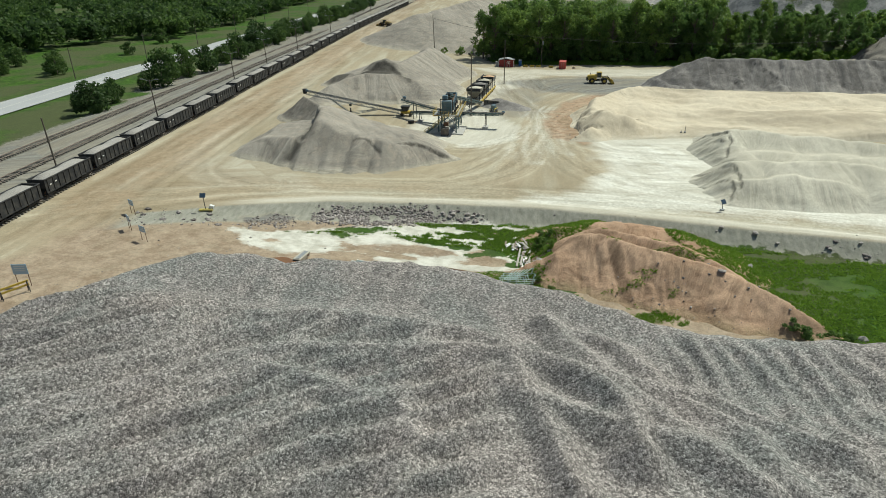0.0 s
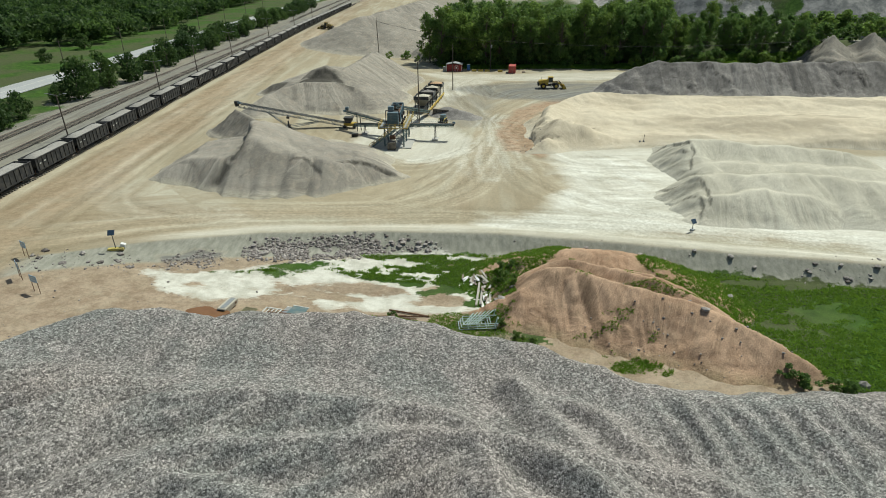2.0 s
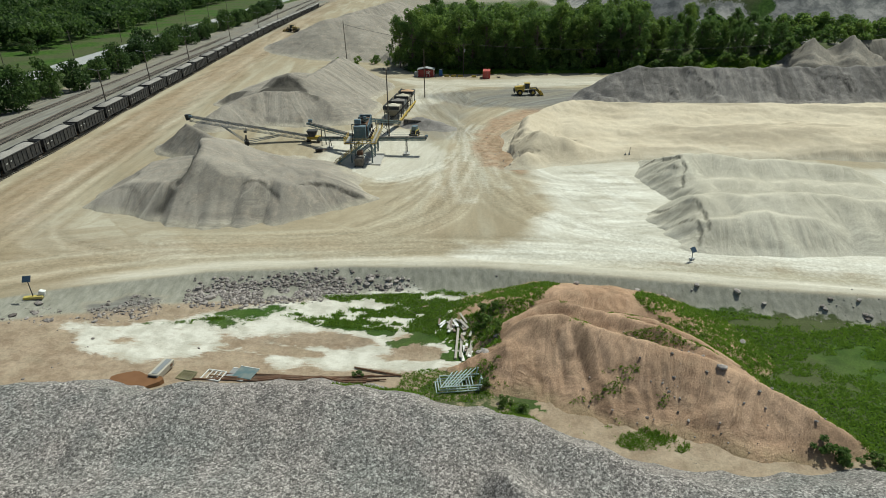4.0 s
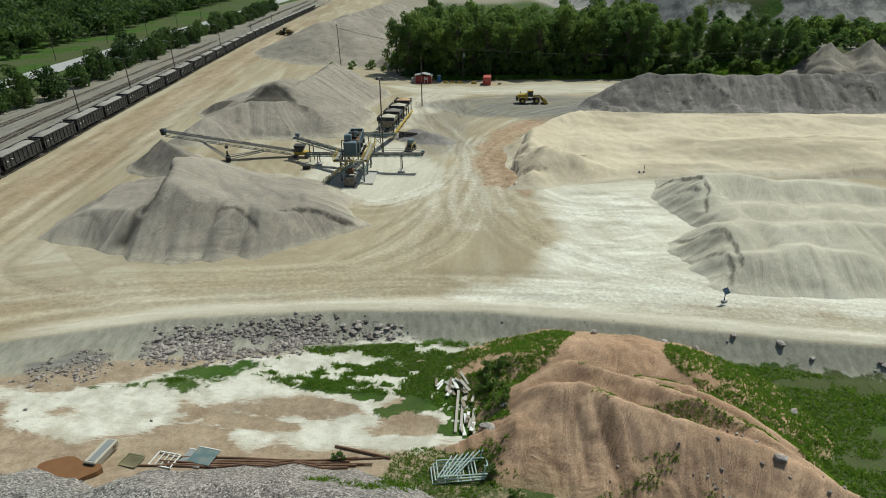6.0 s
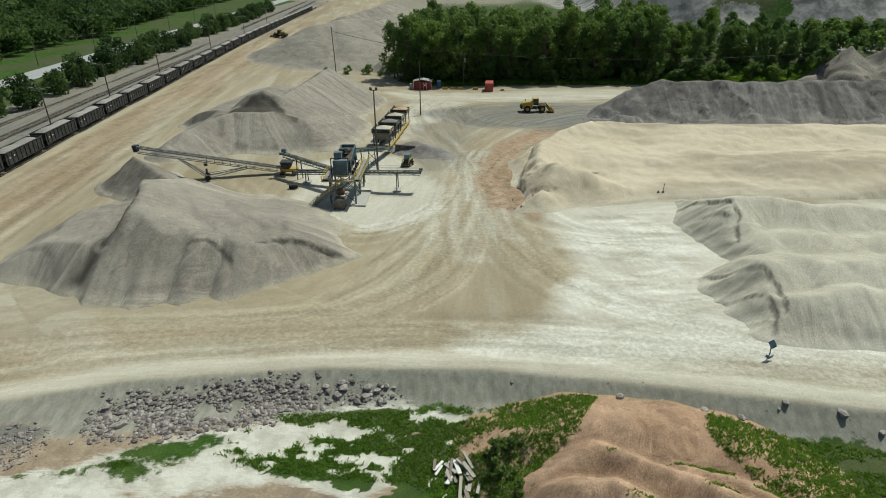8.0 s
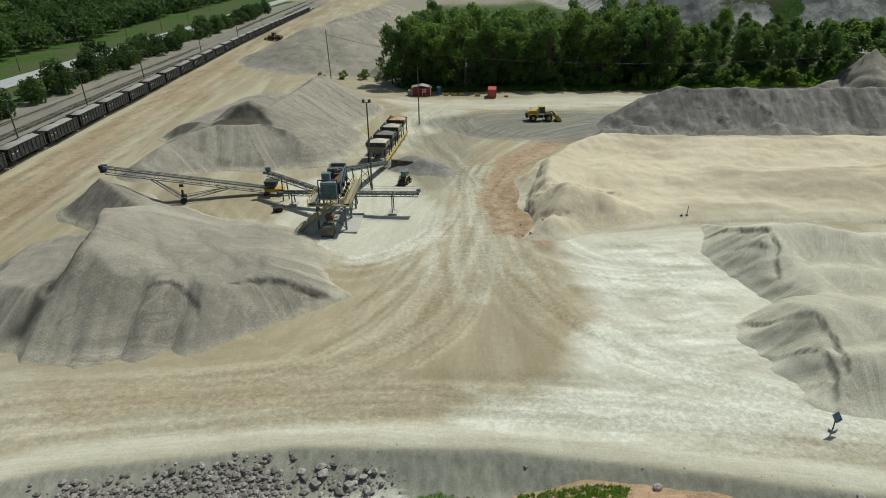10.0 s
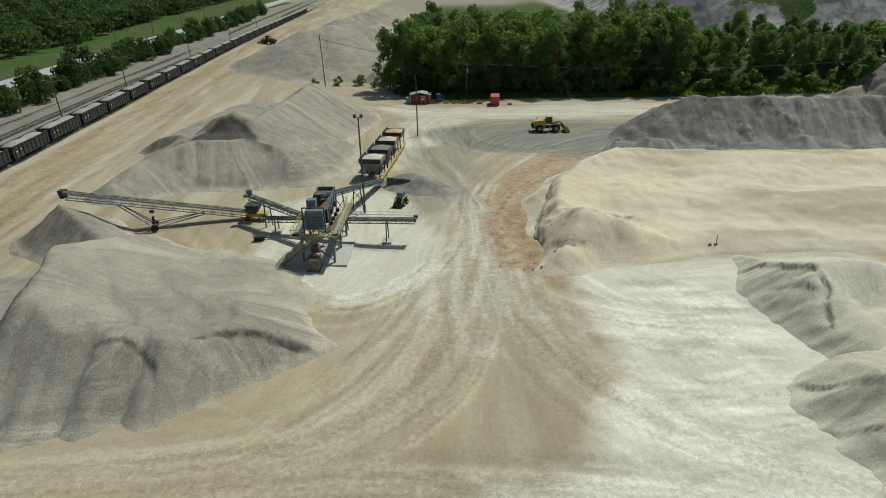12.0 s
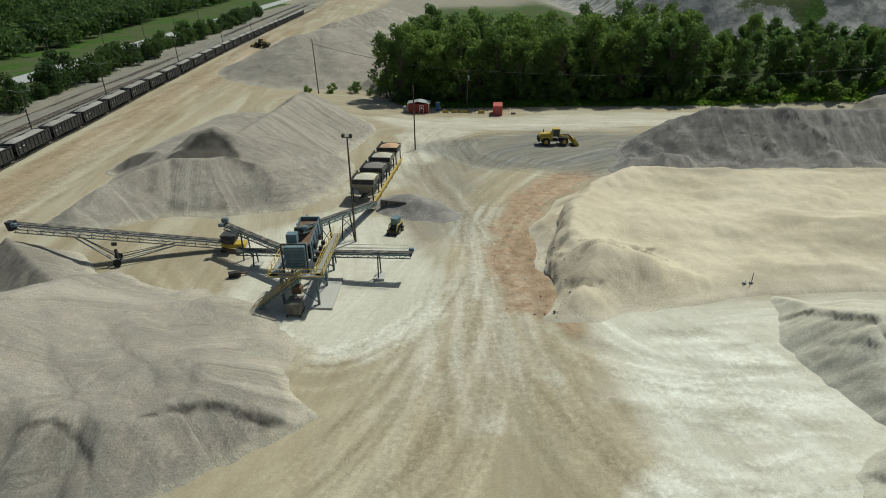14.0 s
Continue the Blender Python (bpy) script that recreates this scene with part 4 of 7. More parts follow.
def white_z(x, y):
    wx, wy = x + 0.8 * fbm(x, y, 6, 3), y + 0.8 * fbm(x + 30, y, 6, 3)
    z = ridge_line(wx, wy, [(37.5, 147, 2.8), (40.8, 140, 5.6), (46, 141, 5.2), (52, 138.5, 5.0), (60, 138, 4.5), (70, 135, 4.2)], 0.50, 1.2)
    z = smax(z, ridge_line(wx, wy, [(36.4, 119, 4.4), (42, 120.5, 4.2), (48, 118, 4.8), (55, 118.5, 5.0), (63, 116.5, 4.6), (72, 117, 3.8)], 0.46, 1.6), 0.5)
    z = smax(z, ridge_line(wx, wy, [(34.8, 113.5, 3.2), (40, 112.5, 3.2), (46, 113.5, 4.0), (54, 112, 2.8)], 0.55, 0.8), 0.3)
    z = smax(z, ridge_line(wx, wy, [(44, 131, 3.0), (56, 129, 3.2), (70, 126, 3.4)], 0.30, 2.0), 0.6)
    lobes = np.abs(np.sin(wx / 2.9 + 1.2 * fbm(x, y * 0.4, 9, 2))) * smooth(40, 44, x)
    z = z + 0.35 * lobes * smooth(0.5, 2.0, z)
    finger = 1.3 * fbm(x * 0.3, y, 2.6, 3)
    xa, za = crest(y + 0.4 * fbm(x, y, 1.6, 2), [(126, 40.5, 1.6), (131, 40, 3.2), (135, 40.5, 4.6), (139, 41, 5.6), (143, 39.5, 4.4), (147.5, 37.5, 2.0), (151, 36, 0)])
    xb, zb = crest(y + 0.4 * fbm(x, y, 1.6, 2), [(104, 33, 0), (108, 34, 1.2), (112, 36, 3.0), (114.5, 35.2, 3.2), (116, 37, 4.0), (120, 36.6, 4.4), (123, 35, 3.0), (126, 36, 1.6)])
    side = np.where(y > 126, za - 0.72 * (xa + finger - x), zb - 0.62 * (xb + finger - x))
    z = smin(z, np.where(x < 42, side, 99), 0.25)
    for lip in LIME_LIPS:
        z = scarp(z, x, y, lip, 1, 0.45, 1.8, 0.7)
    return z - 0.2 + rough(x, y, 0.22, 4)


def lime_shade(x, y, z):
    # west side and lip faces shaded by colour, with dark streaks below the lips
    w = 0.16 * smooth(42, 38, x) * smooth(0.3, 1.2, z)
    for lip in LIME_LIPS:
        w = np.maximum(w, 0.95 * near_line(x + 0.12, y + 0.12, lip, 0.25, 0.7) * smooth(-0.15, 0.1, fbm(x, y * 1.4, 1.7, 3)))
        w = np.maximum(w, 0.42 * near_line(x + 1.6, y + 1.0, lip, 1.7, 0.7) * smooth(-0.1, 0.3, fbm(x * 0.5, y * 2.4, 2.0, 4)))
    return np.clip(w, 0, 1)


heap("lime_pile", "pair of off-white lumpy mounds of crushed limestone", (24, 90, 98, 156), 0.32, white_z, SAND_WHITE, lime_shade, 0.16, 0.0, 10.0, 0.9)


CLAY_SPINE = [(4.2, 80.6, 2.6), (7.2, 82.7, 4.2), (9.6, 82.7, 4.5), (12.7, 80.4, 4.4), (16, 78.6, 4.3), (19, 77, 4.1), (22.5, 75.4, 3.9), (26.5, 72.6, 3.3), (30.5, 70, 2.2), (36, 66.2, -0.3)]


def clay_z(x, y):
    wx, wy = x + 0.45 * fbm(x, y, 4, 3), y + 0.5 * fbm(x + 20, y, 5, 3)
    z = np.where(wy > np.interp(wx, [p[0] for p in CLAY_SPINE], [p[1] for p in CLAY_SPINE]), ridge_line(wx, wy, CLAY_SPINE, 0.95, 0.5), ridge_line(wx, wy, CLAY_SPINE, 0.56, 0.5))
    z = np.maximum(z, ridge_line(wx, wy, [(4.6, 85.6, 2.2), (9.6, 87.6, 3.5), (13, 85.6, 3.6), (17.2, 83.4, 3.6), (20, 81.5, 3.6), (23.5, 77.4, 3.6), (26, 74, 3.3)], 0.85, 0.4))
    z = np.maximum(z, ridge_line(wx, wy, [(16.5, 86.2, 2.6), (20.5, 84.4, 2.7), (24, 81.6, 2.3), (27, 78, 1.6)], 0.8, 0.4))
    z = smax(z, ridge_line(wx, wy, [(5.3, 91.5, 1.3), (10.6, 92.6, 2.0), (16, 91.4, 2.3), (21, 90.6, 1.8), (25, 87.4, 1.2), (27.5, 82.5, 0.8)], 0.42, 1.2), 0.2)
    face = smooth(0.0, 2.5, np.interp(x, [p[0] for p in CLAY_SPINE], [p[1] for p in CLAY_SPINE]) - y)
    gully = np.abs(fbm(x / 0.8 + 0.05 * y, y / 7, 1.0, 3)) * smooth(23, 16, x) * smooth(4, 7, x)
    return z - 0.35 - 0.45 * gully * face + rough(x, y, 0.35, 4) + 0.06 * fbm(x, y, 0.8, 3)


def clay_worn(x, y, z):
    w = 0.5 * smooth(0.16, 0.32, fbm(x * 1.9 + 0.3 * y, y * 0.45, 3, 4)) * smooth(83, 79, y) * smooth(21, 15, x)
    return np.clip(w + 0.35 * smooth(0.26, 0.4, fbm(x, y, 3, 4)) + 0.5 * zone(x, y, [(28, 66), (33, 64.5), (35, 67), (31, 69)], 1.0), 0, 0.7)


heap("clay_mound", "eroded orange clay mound with gullies and dark weeds", (-3, 42, 58, 100), 0.26, clay_z, CLAY, clay_worn, 0.16, 0.0, 5.0, 1.0)


def scree_z(x, y):
    z = ridge_line(x, y, [(124, 254, 9), (127, 262, 13)], 0.80, 0.4)
    z = np.maximum(z, ridge_line(x, y, [(139, 256, 8.5), (142, 264, 13.5)], 0.75, 0.4))
    z = np.maximum(z, ridge_line(x, y, [(112, 258, 4), (150, 270, 11), (210, 268, 12)], 0.85, 0.6))
    return z + rough(x, y, 0.8, 6)


heap("scree_bank", "pale grey rock scree spilling down the wooded bank", (98, 240, 236, 290), 0.8, scree_z, SAND_GREY,
     lambda x, y, z: 0.4 * smooth(0.0, 0.3, fbm(x, y, 7, 4)), 0.7, 0.6, 8.0, 2.0)

# ---- building helpers ----
def part(name, bm, material, parent=None, label="", smooth_it=False):
    me = bpy.data.meshes.new(name)
    bm.to_mesh(me)
    bm.free()
    me.materials.append(material)
    if smooth_it:
        me.polygons.foreach_set("use_smooth", np.ones(len(me.polygons), bool))
    ob = new(name, me)
    ob.parent = parent
    if label:
        ob["label"] = label
    return ob


def again(src, parent, m):
    """A second piece on the same mesh."""
    ob = new(src.name.split(".")[0], src.data)
    ob.parent = parent
    ob.matrix_basis = m
    return ob


def thing(name, label, category, x, y, z=None, turn=0.0, group=""):
    e = new(name)
    e.empty_display_size = 0.3
    e.matrix_basis = pose(x, y, float(over(x, y)) if z is None else z, 0, 0, turn)
    return tagged(e, label, category, group)


def box(bm, c, s, m=None, bevel=0.0):
    r = bmesh.ops.create_cube(bm, size=1.0)
    mat = Matrix.Translation(c) @ (m or Matrix()) @ Matrix.Diagonal((*s, 1))
    bmesh.ops.transform(bm, matrix=mat, verts=r["verts"])
    if bevel:
        bmesh.ops.bevel(bm, geom=list({e for v in r["verts"] for e in v.link_edges}), offset=bevel, segments=1, affect="EDGES")
    return bm


def one(c, s, m=None, bevel=0.0):
    return box(bmesh.new(), c, s, m, bevel)


def beam(bm, a, b, w, h=None):
    a, b = Vector(a), Vector(b)
    d = b - a
    q = d.to_track_quat("Y", "Z").to_matrix().to_4x4()
    return box(bm, (a + b) / 2, (w, d.length, h or w), q)


def rod(bm, a, b, r, n=8, r2=None):
    a, b = Vector(a), Vector(b)
    d = b - a
    q = d.to_track_quat("Z", "Y").to_matrix().to_4x4()
    bmesh.ops.create_cone(bm, cap_ends=True, segments=n, radius1=r, radius2=r if r2 is None else r2, depth=d.length, matrix=Matrix.Translation((a + b) / 2) @ q)
    return bm


def tube(pts, r, n=6):
    """One bent tube through the points."""
    bm = bmesh.new()
    rings = []
    for k, c in enumerate(pts):
        d = (pts[min(k + 1, len(pts) - 1)] - pts[max(k - 1, 0)]).normalized()
        a = d.cross(Vector((0.1, 0.2, 1))).normalized()
        b = d.cross(a)
        rings.append([bm.verts.new(c + (a * math.cos(6.283 * q / n) + b * math.sin(6.283 * q / n)) * r) for q in range(n)])
    for u, v in zip(rings[:-1], rings[1:]):
        for q in range(n):
            bm.faces.new((u[q], u[(q + 1) % n], v[(q + 1) % n], v[q]))
    bm.faces.new(rings[0][::-1])
    bm.faces.new(rings[-1])
    bmesh.ops.recalc_face_normals(bm, faces=bm.faces)
    return bm


def prism(bm, pts, y0, y1):
    """An outline in x, z drawn out along y."""
    a = [bm.verts.new((x, y0, z)) for x, z in pts]
    b = [bm.verts.new((x, y1, z)) for x, z in pts]
    bm.faces.new(a)
    bm.faces.new(b[::-1])
    for k in range(len(pts)):
        j = (k + 1) % len(pts)
        bm.faces.new((a[k], b[k], b[j], a[j]))
    bmesh.ops.recalc_face_normals(bm, faces=bm.faces)
    return bm


def array_mesh(name, V, F, material, smooth_it=False):
    me = bpy.data.meshes.new(name)
    V, F = np.asarray(V, float), np.asarray(F, int)
    me.vertices.add(len(V))
    me.vertices.foreach_set("co", V.ravel())
    me.loops.add(F.size)
    me.loops.foreach_set("vertex_index", F.ravel())
    me.polygons.add(len(F))
    me.polygons.foreach_set("loop_start", np.arange(len(F)) * F.shape[1])
    me.polygons.foreach_set("use_smooth", np.full(len(F), smooth_it))
    me.update(calc_edges=True)
    me.materials.append(material)
    return me


STEEL = paint("galvanised_steel", (0.30, 0.32, 0.33), 0.5, 0.5)
DARK = paint("dark_steel", (0.035, 0.037, 0.04), 0.6, 0.2, dusty=0.18)
BLACK = paint("black_car_paint", (0.022, 0.023, 0.026), 0.55, 0.0, dusty=0.12)
BLUE = paint("blue_grey_plant_paint", (0.11, 0.175, 0.215), 0.5, 0.1, dusty=0.22)
TEAL = paint("dull_teal_steel", (0.10, 0.16, 0.17), 0.55, 0.1, dusty=0.35)
YELLOW = paint("yellow_paint", (0.48, 0.335, 0.045), 0.5, 0, dusty=0.25)
YELLOW_DULL = paint("faded_yellow", (0.52, 0.42, 0.10), 0.6, 0, dusty=0.35)
RED = paint("barn_red_paint", (0.24, 0.03, 0.028), 0.6, 0, dusty=0.08)
RED_BOX = paint("red_container_paint", (0.42, 0.06, 0.05), 0.5, 0, dusty=0.2)
WHITE = paint("white_paint", (0.75, 0.75, 0.72), 0.5, 0, dusty=0.2)
SKYBLUE = paint("blue_plastic", (0.04, 0.16, 0.42), 0.45, 0, dusty=0.1)
RUBBER = paint("rubber", (0.02, 0.02, 0.021), 0.85, 0, dusty=0.3)
BELT = paint("belt_rubber", (0.05, 0.047, 0.045), 0.85, 0, dusty=0.5)
CREAM = paint("cream_bin_paint", (0.46, 0.43, 0.36), 0.6, 0, dusty=0.4)
CONCRETE = paint("concrete", (0.46, 0.45, 0.42), 0.9, 0, dusty=0.4)
RUST = paint("rusty_steel", (0.16, 0.085, 0.05), 0.8, 0.1, dusty=0.25)
CHUTE = paint("dusty_brown_steel", (0.12, 0.105, 0.09), 0.75, 0.1, dusty=0.35)
WOOD = paint("weathered_wood", (0.27, 0.22, 0.17), 0.85, 0, dusty=0.2)
POLE = paint("treated_pole", (0.11, 0.09, 0.07), 0.85, 0, dusty=0.15)
LUMBER = paint("grey_boards", (0.42, 0.39, 0.34), 0.85, 0, dusty=0.2)
GLASS = paint("dark_cab_glass", (0.03, 0.045, 0.05), 0.08, 0, 0.0, dusty=0.05)
PANEL = paint("solar_cells", (0.03, 0.06, 0.10), 0.15, 0, 0.1, dusty=0.1)
SIGNBLUE = paint("pale_blue_sign", (0.42, 0.55, 0.66), 0.5, 0, 0.1, dusty=0.2)
PALEGREEN = paint("pale_green_pipe", (0.42, 0.53, 0.50), 0.5, 0, dusty=0.2)
LOAD_GREY = heap_material("car_load", (0.25, 0.238, 0.217), (0.32, 0.303, 0.278), (0.29, 0.265, 0.23))
LOAD_ORANGE = heap_material("orange_load", (0.50, 0.33, 0.20), (0.58, 0.40, 0.25), (0.45, 0.31, 0.2))


# ---- roads and tracks ----
def ribbon(name, xfun, ys, half, lift, material, label, category, thick=0.0):
    V, F = [], []
    for y in ys:
        c = xfun(y)
        for s in (-1, 0, 1):
            x = c + s * half
            V.append((x, y, float(ground_z(x, y)) + lift))
    for k in range(len(ys) - 1):
        for s in (0, 1):
            i = 3 * k + s
            F.append((i, i + 1, i + 4, i + 3))
    ob = new(name, array_mesh(name, V, F, material, True))
    return tagged(ob, label, category, kind="structure")


pave = Mat("highway_concrete", 0.85, 0, 0.3)
pp = pave.pos()
pc = pave.mix(pave.noise(pp, 0.12, 5), (0.32, 0.33, 0.33), (0.42, 0.42, 0.41))
pave.colour(pave.mix(0.4, pc, pave.ramp(pave.noise(pp, 3, 4), (0.3, 0.3), (0.7, 0.7)), "OVERLAY"))


def road_x(y):
    return -143.5 - 0.066 * (y - 134)


road_ys = np.concatenate([np.arange(-200, 700, 12.0), np.geomspace(700, 3000, 20)])
ribbon("road", road_x, road_ys, 6.6, 0.18, pave.m, "pale concrete two-lane highway beyond the railway", "road")
line_paint = paint("road_line", (0.62, 0.60, 0.50), 0.7, 0, dusty=0.1)
for off in (-5.0, 0.0, 5.0):
    ribbon("trim", lambda y, o=off: road_x(y) + o, road_ys, 0.10, 0.19, line_paint, "worn painted line on the highway", "road marking")

RAIL_STEEL = paint("rail_steel", (0.15, 0.12, 0.10), 0.5, 0.6, dusty=0.1)
SLEEPER = paint("sleeper_wood", (0.17, 0.155, 0.135), 0.9, 0, dusty=0.6)
RUN = math.degrees(math.atan(0.0795))
for off in (0.0, -12.0, -20.6):
    tr = thing("railway_track", "steel rails on dark wooden sleepers in grey ballast", "railway", rail_x(0) + off, 0, 0.0, RUN, "railway tracks")
    ys = np.arange(30, 760, 10.0)

    def zt(s):
        return float(ground_z(rail_x(s) + off, s))

    for side in (-0.75, 0.75):
        part("rail", tube([Vector((side, s, zt(s) + 0.28)) for s in ys], 0.085, 4), RAIL_STEEL, tr)
    V, F = [], []
    for k, s in enumerate(np.arange(30, 700, 0.75)):
        z = zt(s) + 0.10
        b = len(V)
        for dx in (-1.3, 1.3):
            for dy in (-0.13, 0.13):
                for dz in (-0.2, 0.1):
                    V.append((dx, s + dy, z + dz))
        F += [(b + 1, b + 3, b + 7, b + 5), (b, b + 1, b + 5, b + 4), (b + 2, b + 6, b + 7, b + 3), (b, b + 2, b + 3, b + 1), (b + 4, b + 5, b + 7, b + 6)]
    ob = new("sleeper", array_mesh("sleeper", V, F, SLEEPER))
    ob.parent = tr
    tagged(ob, kind="stuff")


# ---- train ----
def hopper_car():
    car = thing("hopper_car", "black open hopper rail car heaped with grey crushed stone", "rail car", 0, 0, 0.0, 0, "cars of the stone train")
    L, W, Z0, Z1 = 13.0, 3.0, 1.15, 3.45
    bm = bmesh.new()
    for s in (-1, 1):
        box(bm, (s * (W / 2 - 0.04), 0, (Z0 + Z1) / 2), (0.08, L, Z1 - Z0))
        box(bm, (s * W / 2, 0, Z1), (0.2, L + 0.1, 0.16), bevel=0.03)
        box(bm, (s * W / 2, 0, Z0 + 0.06), (0.16, L, 0.2))
        box(bm, (0, s * (L / 2 - 0.04), Z1 - 0.75), (W - 0.1, 0.08, 1.5))
        box(bm, (0, s * L / 2, Z1), (W, 0.2, 0.16))
        box(bm, (0, s * (L / 2 - 1.1), Z0 + 0.45), (W - 0.2, 0.07, 2.4), Matrix.Rotation(s * radians(48), 4, "X"))
    box(bm, (0, 0, 0.95), (0.6, L + 0.6, 0.34))
    for s in (-2.2, 2.2):
        prism(bm, [(-1.3, Z0 + 0.1), (1.3, Z0 + 0.1), (0.5, 0.45), (-0.5, 0.45)], s - 1.0, s + 1.0)
    part("body", bm, BLACK, car)
    rib = part("rib", one((0, 0, 0), (0.12, 0.14, Z1 - Z0 - 0.1)), BLACK, car)
    spots = [(s * (W / 2 + 0.05), -L / 2 + 0.65 + k * (L - 1.3) / 8) for s in (-1, 1) for k in range(9)]
    rib.matrix_basis = pose(spots[0][0], spots[0][1], (Z0 + Z1) / 2)
    for x, y in spots[1:]:
        again(rib, car, pose(x, y, (Z0 + Z1) / 2))
    for s in (-1, 1):
        bg = part("bogie", one((0, s * 4.9, 0.62), (2.0, 2.5, 0.3), bevel=0.05), DARK, car)
        for w in (-0.9, 0.9):
            bm = bmesh.new()
            for q in (-0.75, 0.75):
                rod(bm, (q - 0.07, s * 4.9 + w, 0.83), (q + 0.07, s * 4.9 + w, 0.83), 0.45, 14)
            rod(bm, (-0.9, s * 4.9 + w, 0.83), (0.9, s * 4.9 + w, 0.83), 0.08, 8)
            part("wheelset", bm, RUST, bg)
        part("coupler", one((0, s * (L / 2 + 0.45), 0.98), (0.26, 0.55, 0.26), bevel=0.05), DARK, car)
    nx, ny = 9, 25
    xs, ys = np.linspace(-1.4, 1.4, nx), np.linspace(-6.35, 6.35, ny)
    X, Y = np.meshgrid(xs, ys)
    hump = 0.25 * np.cos(Y / 6.5 * math.pi * 2.0) * -1
    Z = 3.18 + 0.62 * (1 - (X / 1.45) ** 2) * smooth(0, 1.8, 6.45 - np.abs(Y)) + 0.10 * fbm(X + 9, Y, 1.3, 3) + hump * 0.35
    idx = np.arange(nx * ny).reshape(ny, nx)
    F = np.stack([idx[:-1, :-1], idx[:-1, 1:], idx[1:, 1:], idx[1:, :-1]], -1).reshape(-1, 4)
    ld = new("load", array_mesh("load", np.stack([X.ravel(), Y.ravel(), Z.ravel()], 1), F, LOAD_GREY, True))
    ld.parent = car
    ld["label"] = "heaped grey crushed stone"
    for k, y in enumerate((-5.25, -3.8)):
        part("marking", one((1.57, y, 2.35 + 0.12 * k), (0.02, 0.45, 0.16)), WHITE, car, "small faded white lettering")
    return car


first = hopper_car()
for k in range(-11, 27):
    y = 206.1 + 14.2 * k
    m = pose(rail_x(y), y, float(ground_z(rail_x(y), y)) - 0.02, 0, 0, RUN)
    if k == -11:
        first.matrix_basis = m
    else:
        copy_thing(first, m)


# ---- trees ----
def leaf_material(name, low, high, warm, dark):
    """Leaves of one kind of tree: each spray and each tree differs a little, and light shines through."""
    leaf = Mat(name, 0.6, 0, 0.25)
    lr = leaf.node("ShaderNodeNewGeometry").outputs["Random Per Island"]
    lo = leaf.node("ShaderNodeObjectInfo").outputs["Random"]
    lc = leaf.mix(lr, low, high)
    lc = leaf.mix(leaf.ramp(lo, (0.3, 0.0), (1.0, 0.55)), lc, warm)
    lc = leaf.mix(leaf.ramp(leaf.noise(leaf.pos(), 0.05, 3), (0.42, 0.0), (0.6, 0.75)), lc, dark)
    leaf.colour(lc)
    tl = leaf.node("ShaderNodeBsdfTranslucent")
    leaf.put(tl.inputs[0], lc)
    mx = leaf.node("ShaderNodeMixShader")
    mx.inputs[0].default_value = 0.55
    leaf.link(leaf.b.outputs[0], mx.inputs[1])
    leaf.link(tl.outputs[0], mx.inputs[2])
    leaf.link(mx.outputs[0], leaf.t.nodes["Material Output"].inputs[0])
    return leaf.m


LEAF = leaf_material("cottonwood_leaves", (0.085, 0.155, 0.036), (0.235, 0.335, 0.08), (0.21, 0.29, 0.055), (0.085, 0.155, 0.045))
# darker leaf colours for the roadside trees and the far woods
LEAF_DARKER = leaf_material("oak_leaves", (0.045, 0.090, 0.024), (0.12, 0.185, 0.05), (0.10, 0.165, 0.035), (0.042, 0.080, 0.027))
BARK = paint("bark", (0.13, 0.105, 0.08), 0.95, 0, dusty=0.2)


def leaf_cloud(rng, lobes, count, size):
    """Small leaf sprays on the shells of lobes (x, y, z, radius)."""
    lobes = np.array(lobes)
    pick = rng.choice(len(lobes), count, p=lobes[:, 3] ** 2 / (lobes[:, 3] ** 2).sum())
    d = rng.normal(size=(count, 3))
    d /= np.linalg.norm(d, axis=1)[:, None]
    r = lobes[pick, 3] * (0.62 + 0.48 * rng.rand(count))
    c = lobes[pick, :3] + d * r[:, None] * np.array([1, 1, 0.85])
    n = d + 0.8 * rng.normal(size=(count, 3))
    n /= np.linalg.norm(n, axis=1)[:, None]
    a = np.cross(n, rng.normal(size=(count, 3)))
    a /= np.linalg.norm(a, axis=1)[:, None]
    b = np.cross(n, a)
    s = size * (0.6 + 0.8 * rng.rand(count))[:, None]
    V = np.stack([c - a * s, c - b * s * 0.6 + n * s * 0.15, c + a * s, c + b * s * 0.6 - n * s * 0.15], 1).reshape(-1, 3)
    return V, np.arange(len(V)).reshape(-1, 4)


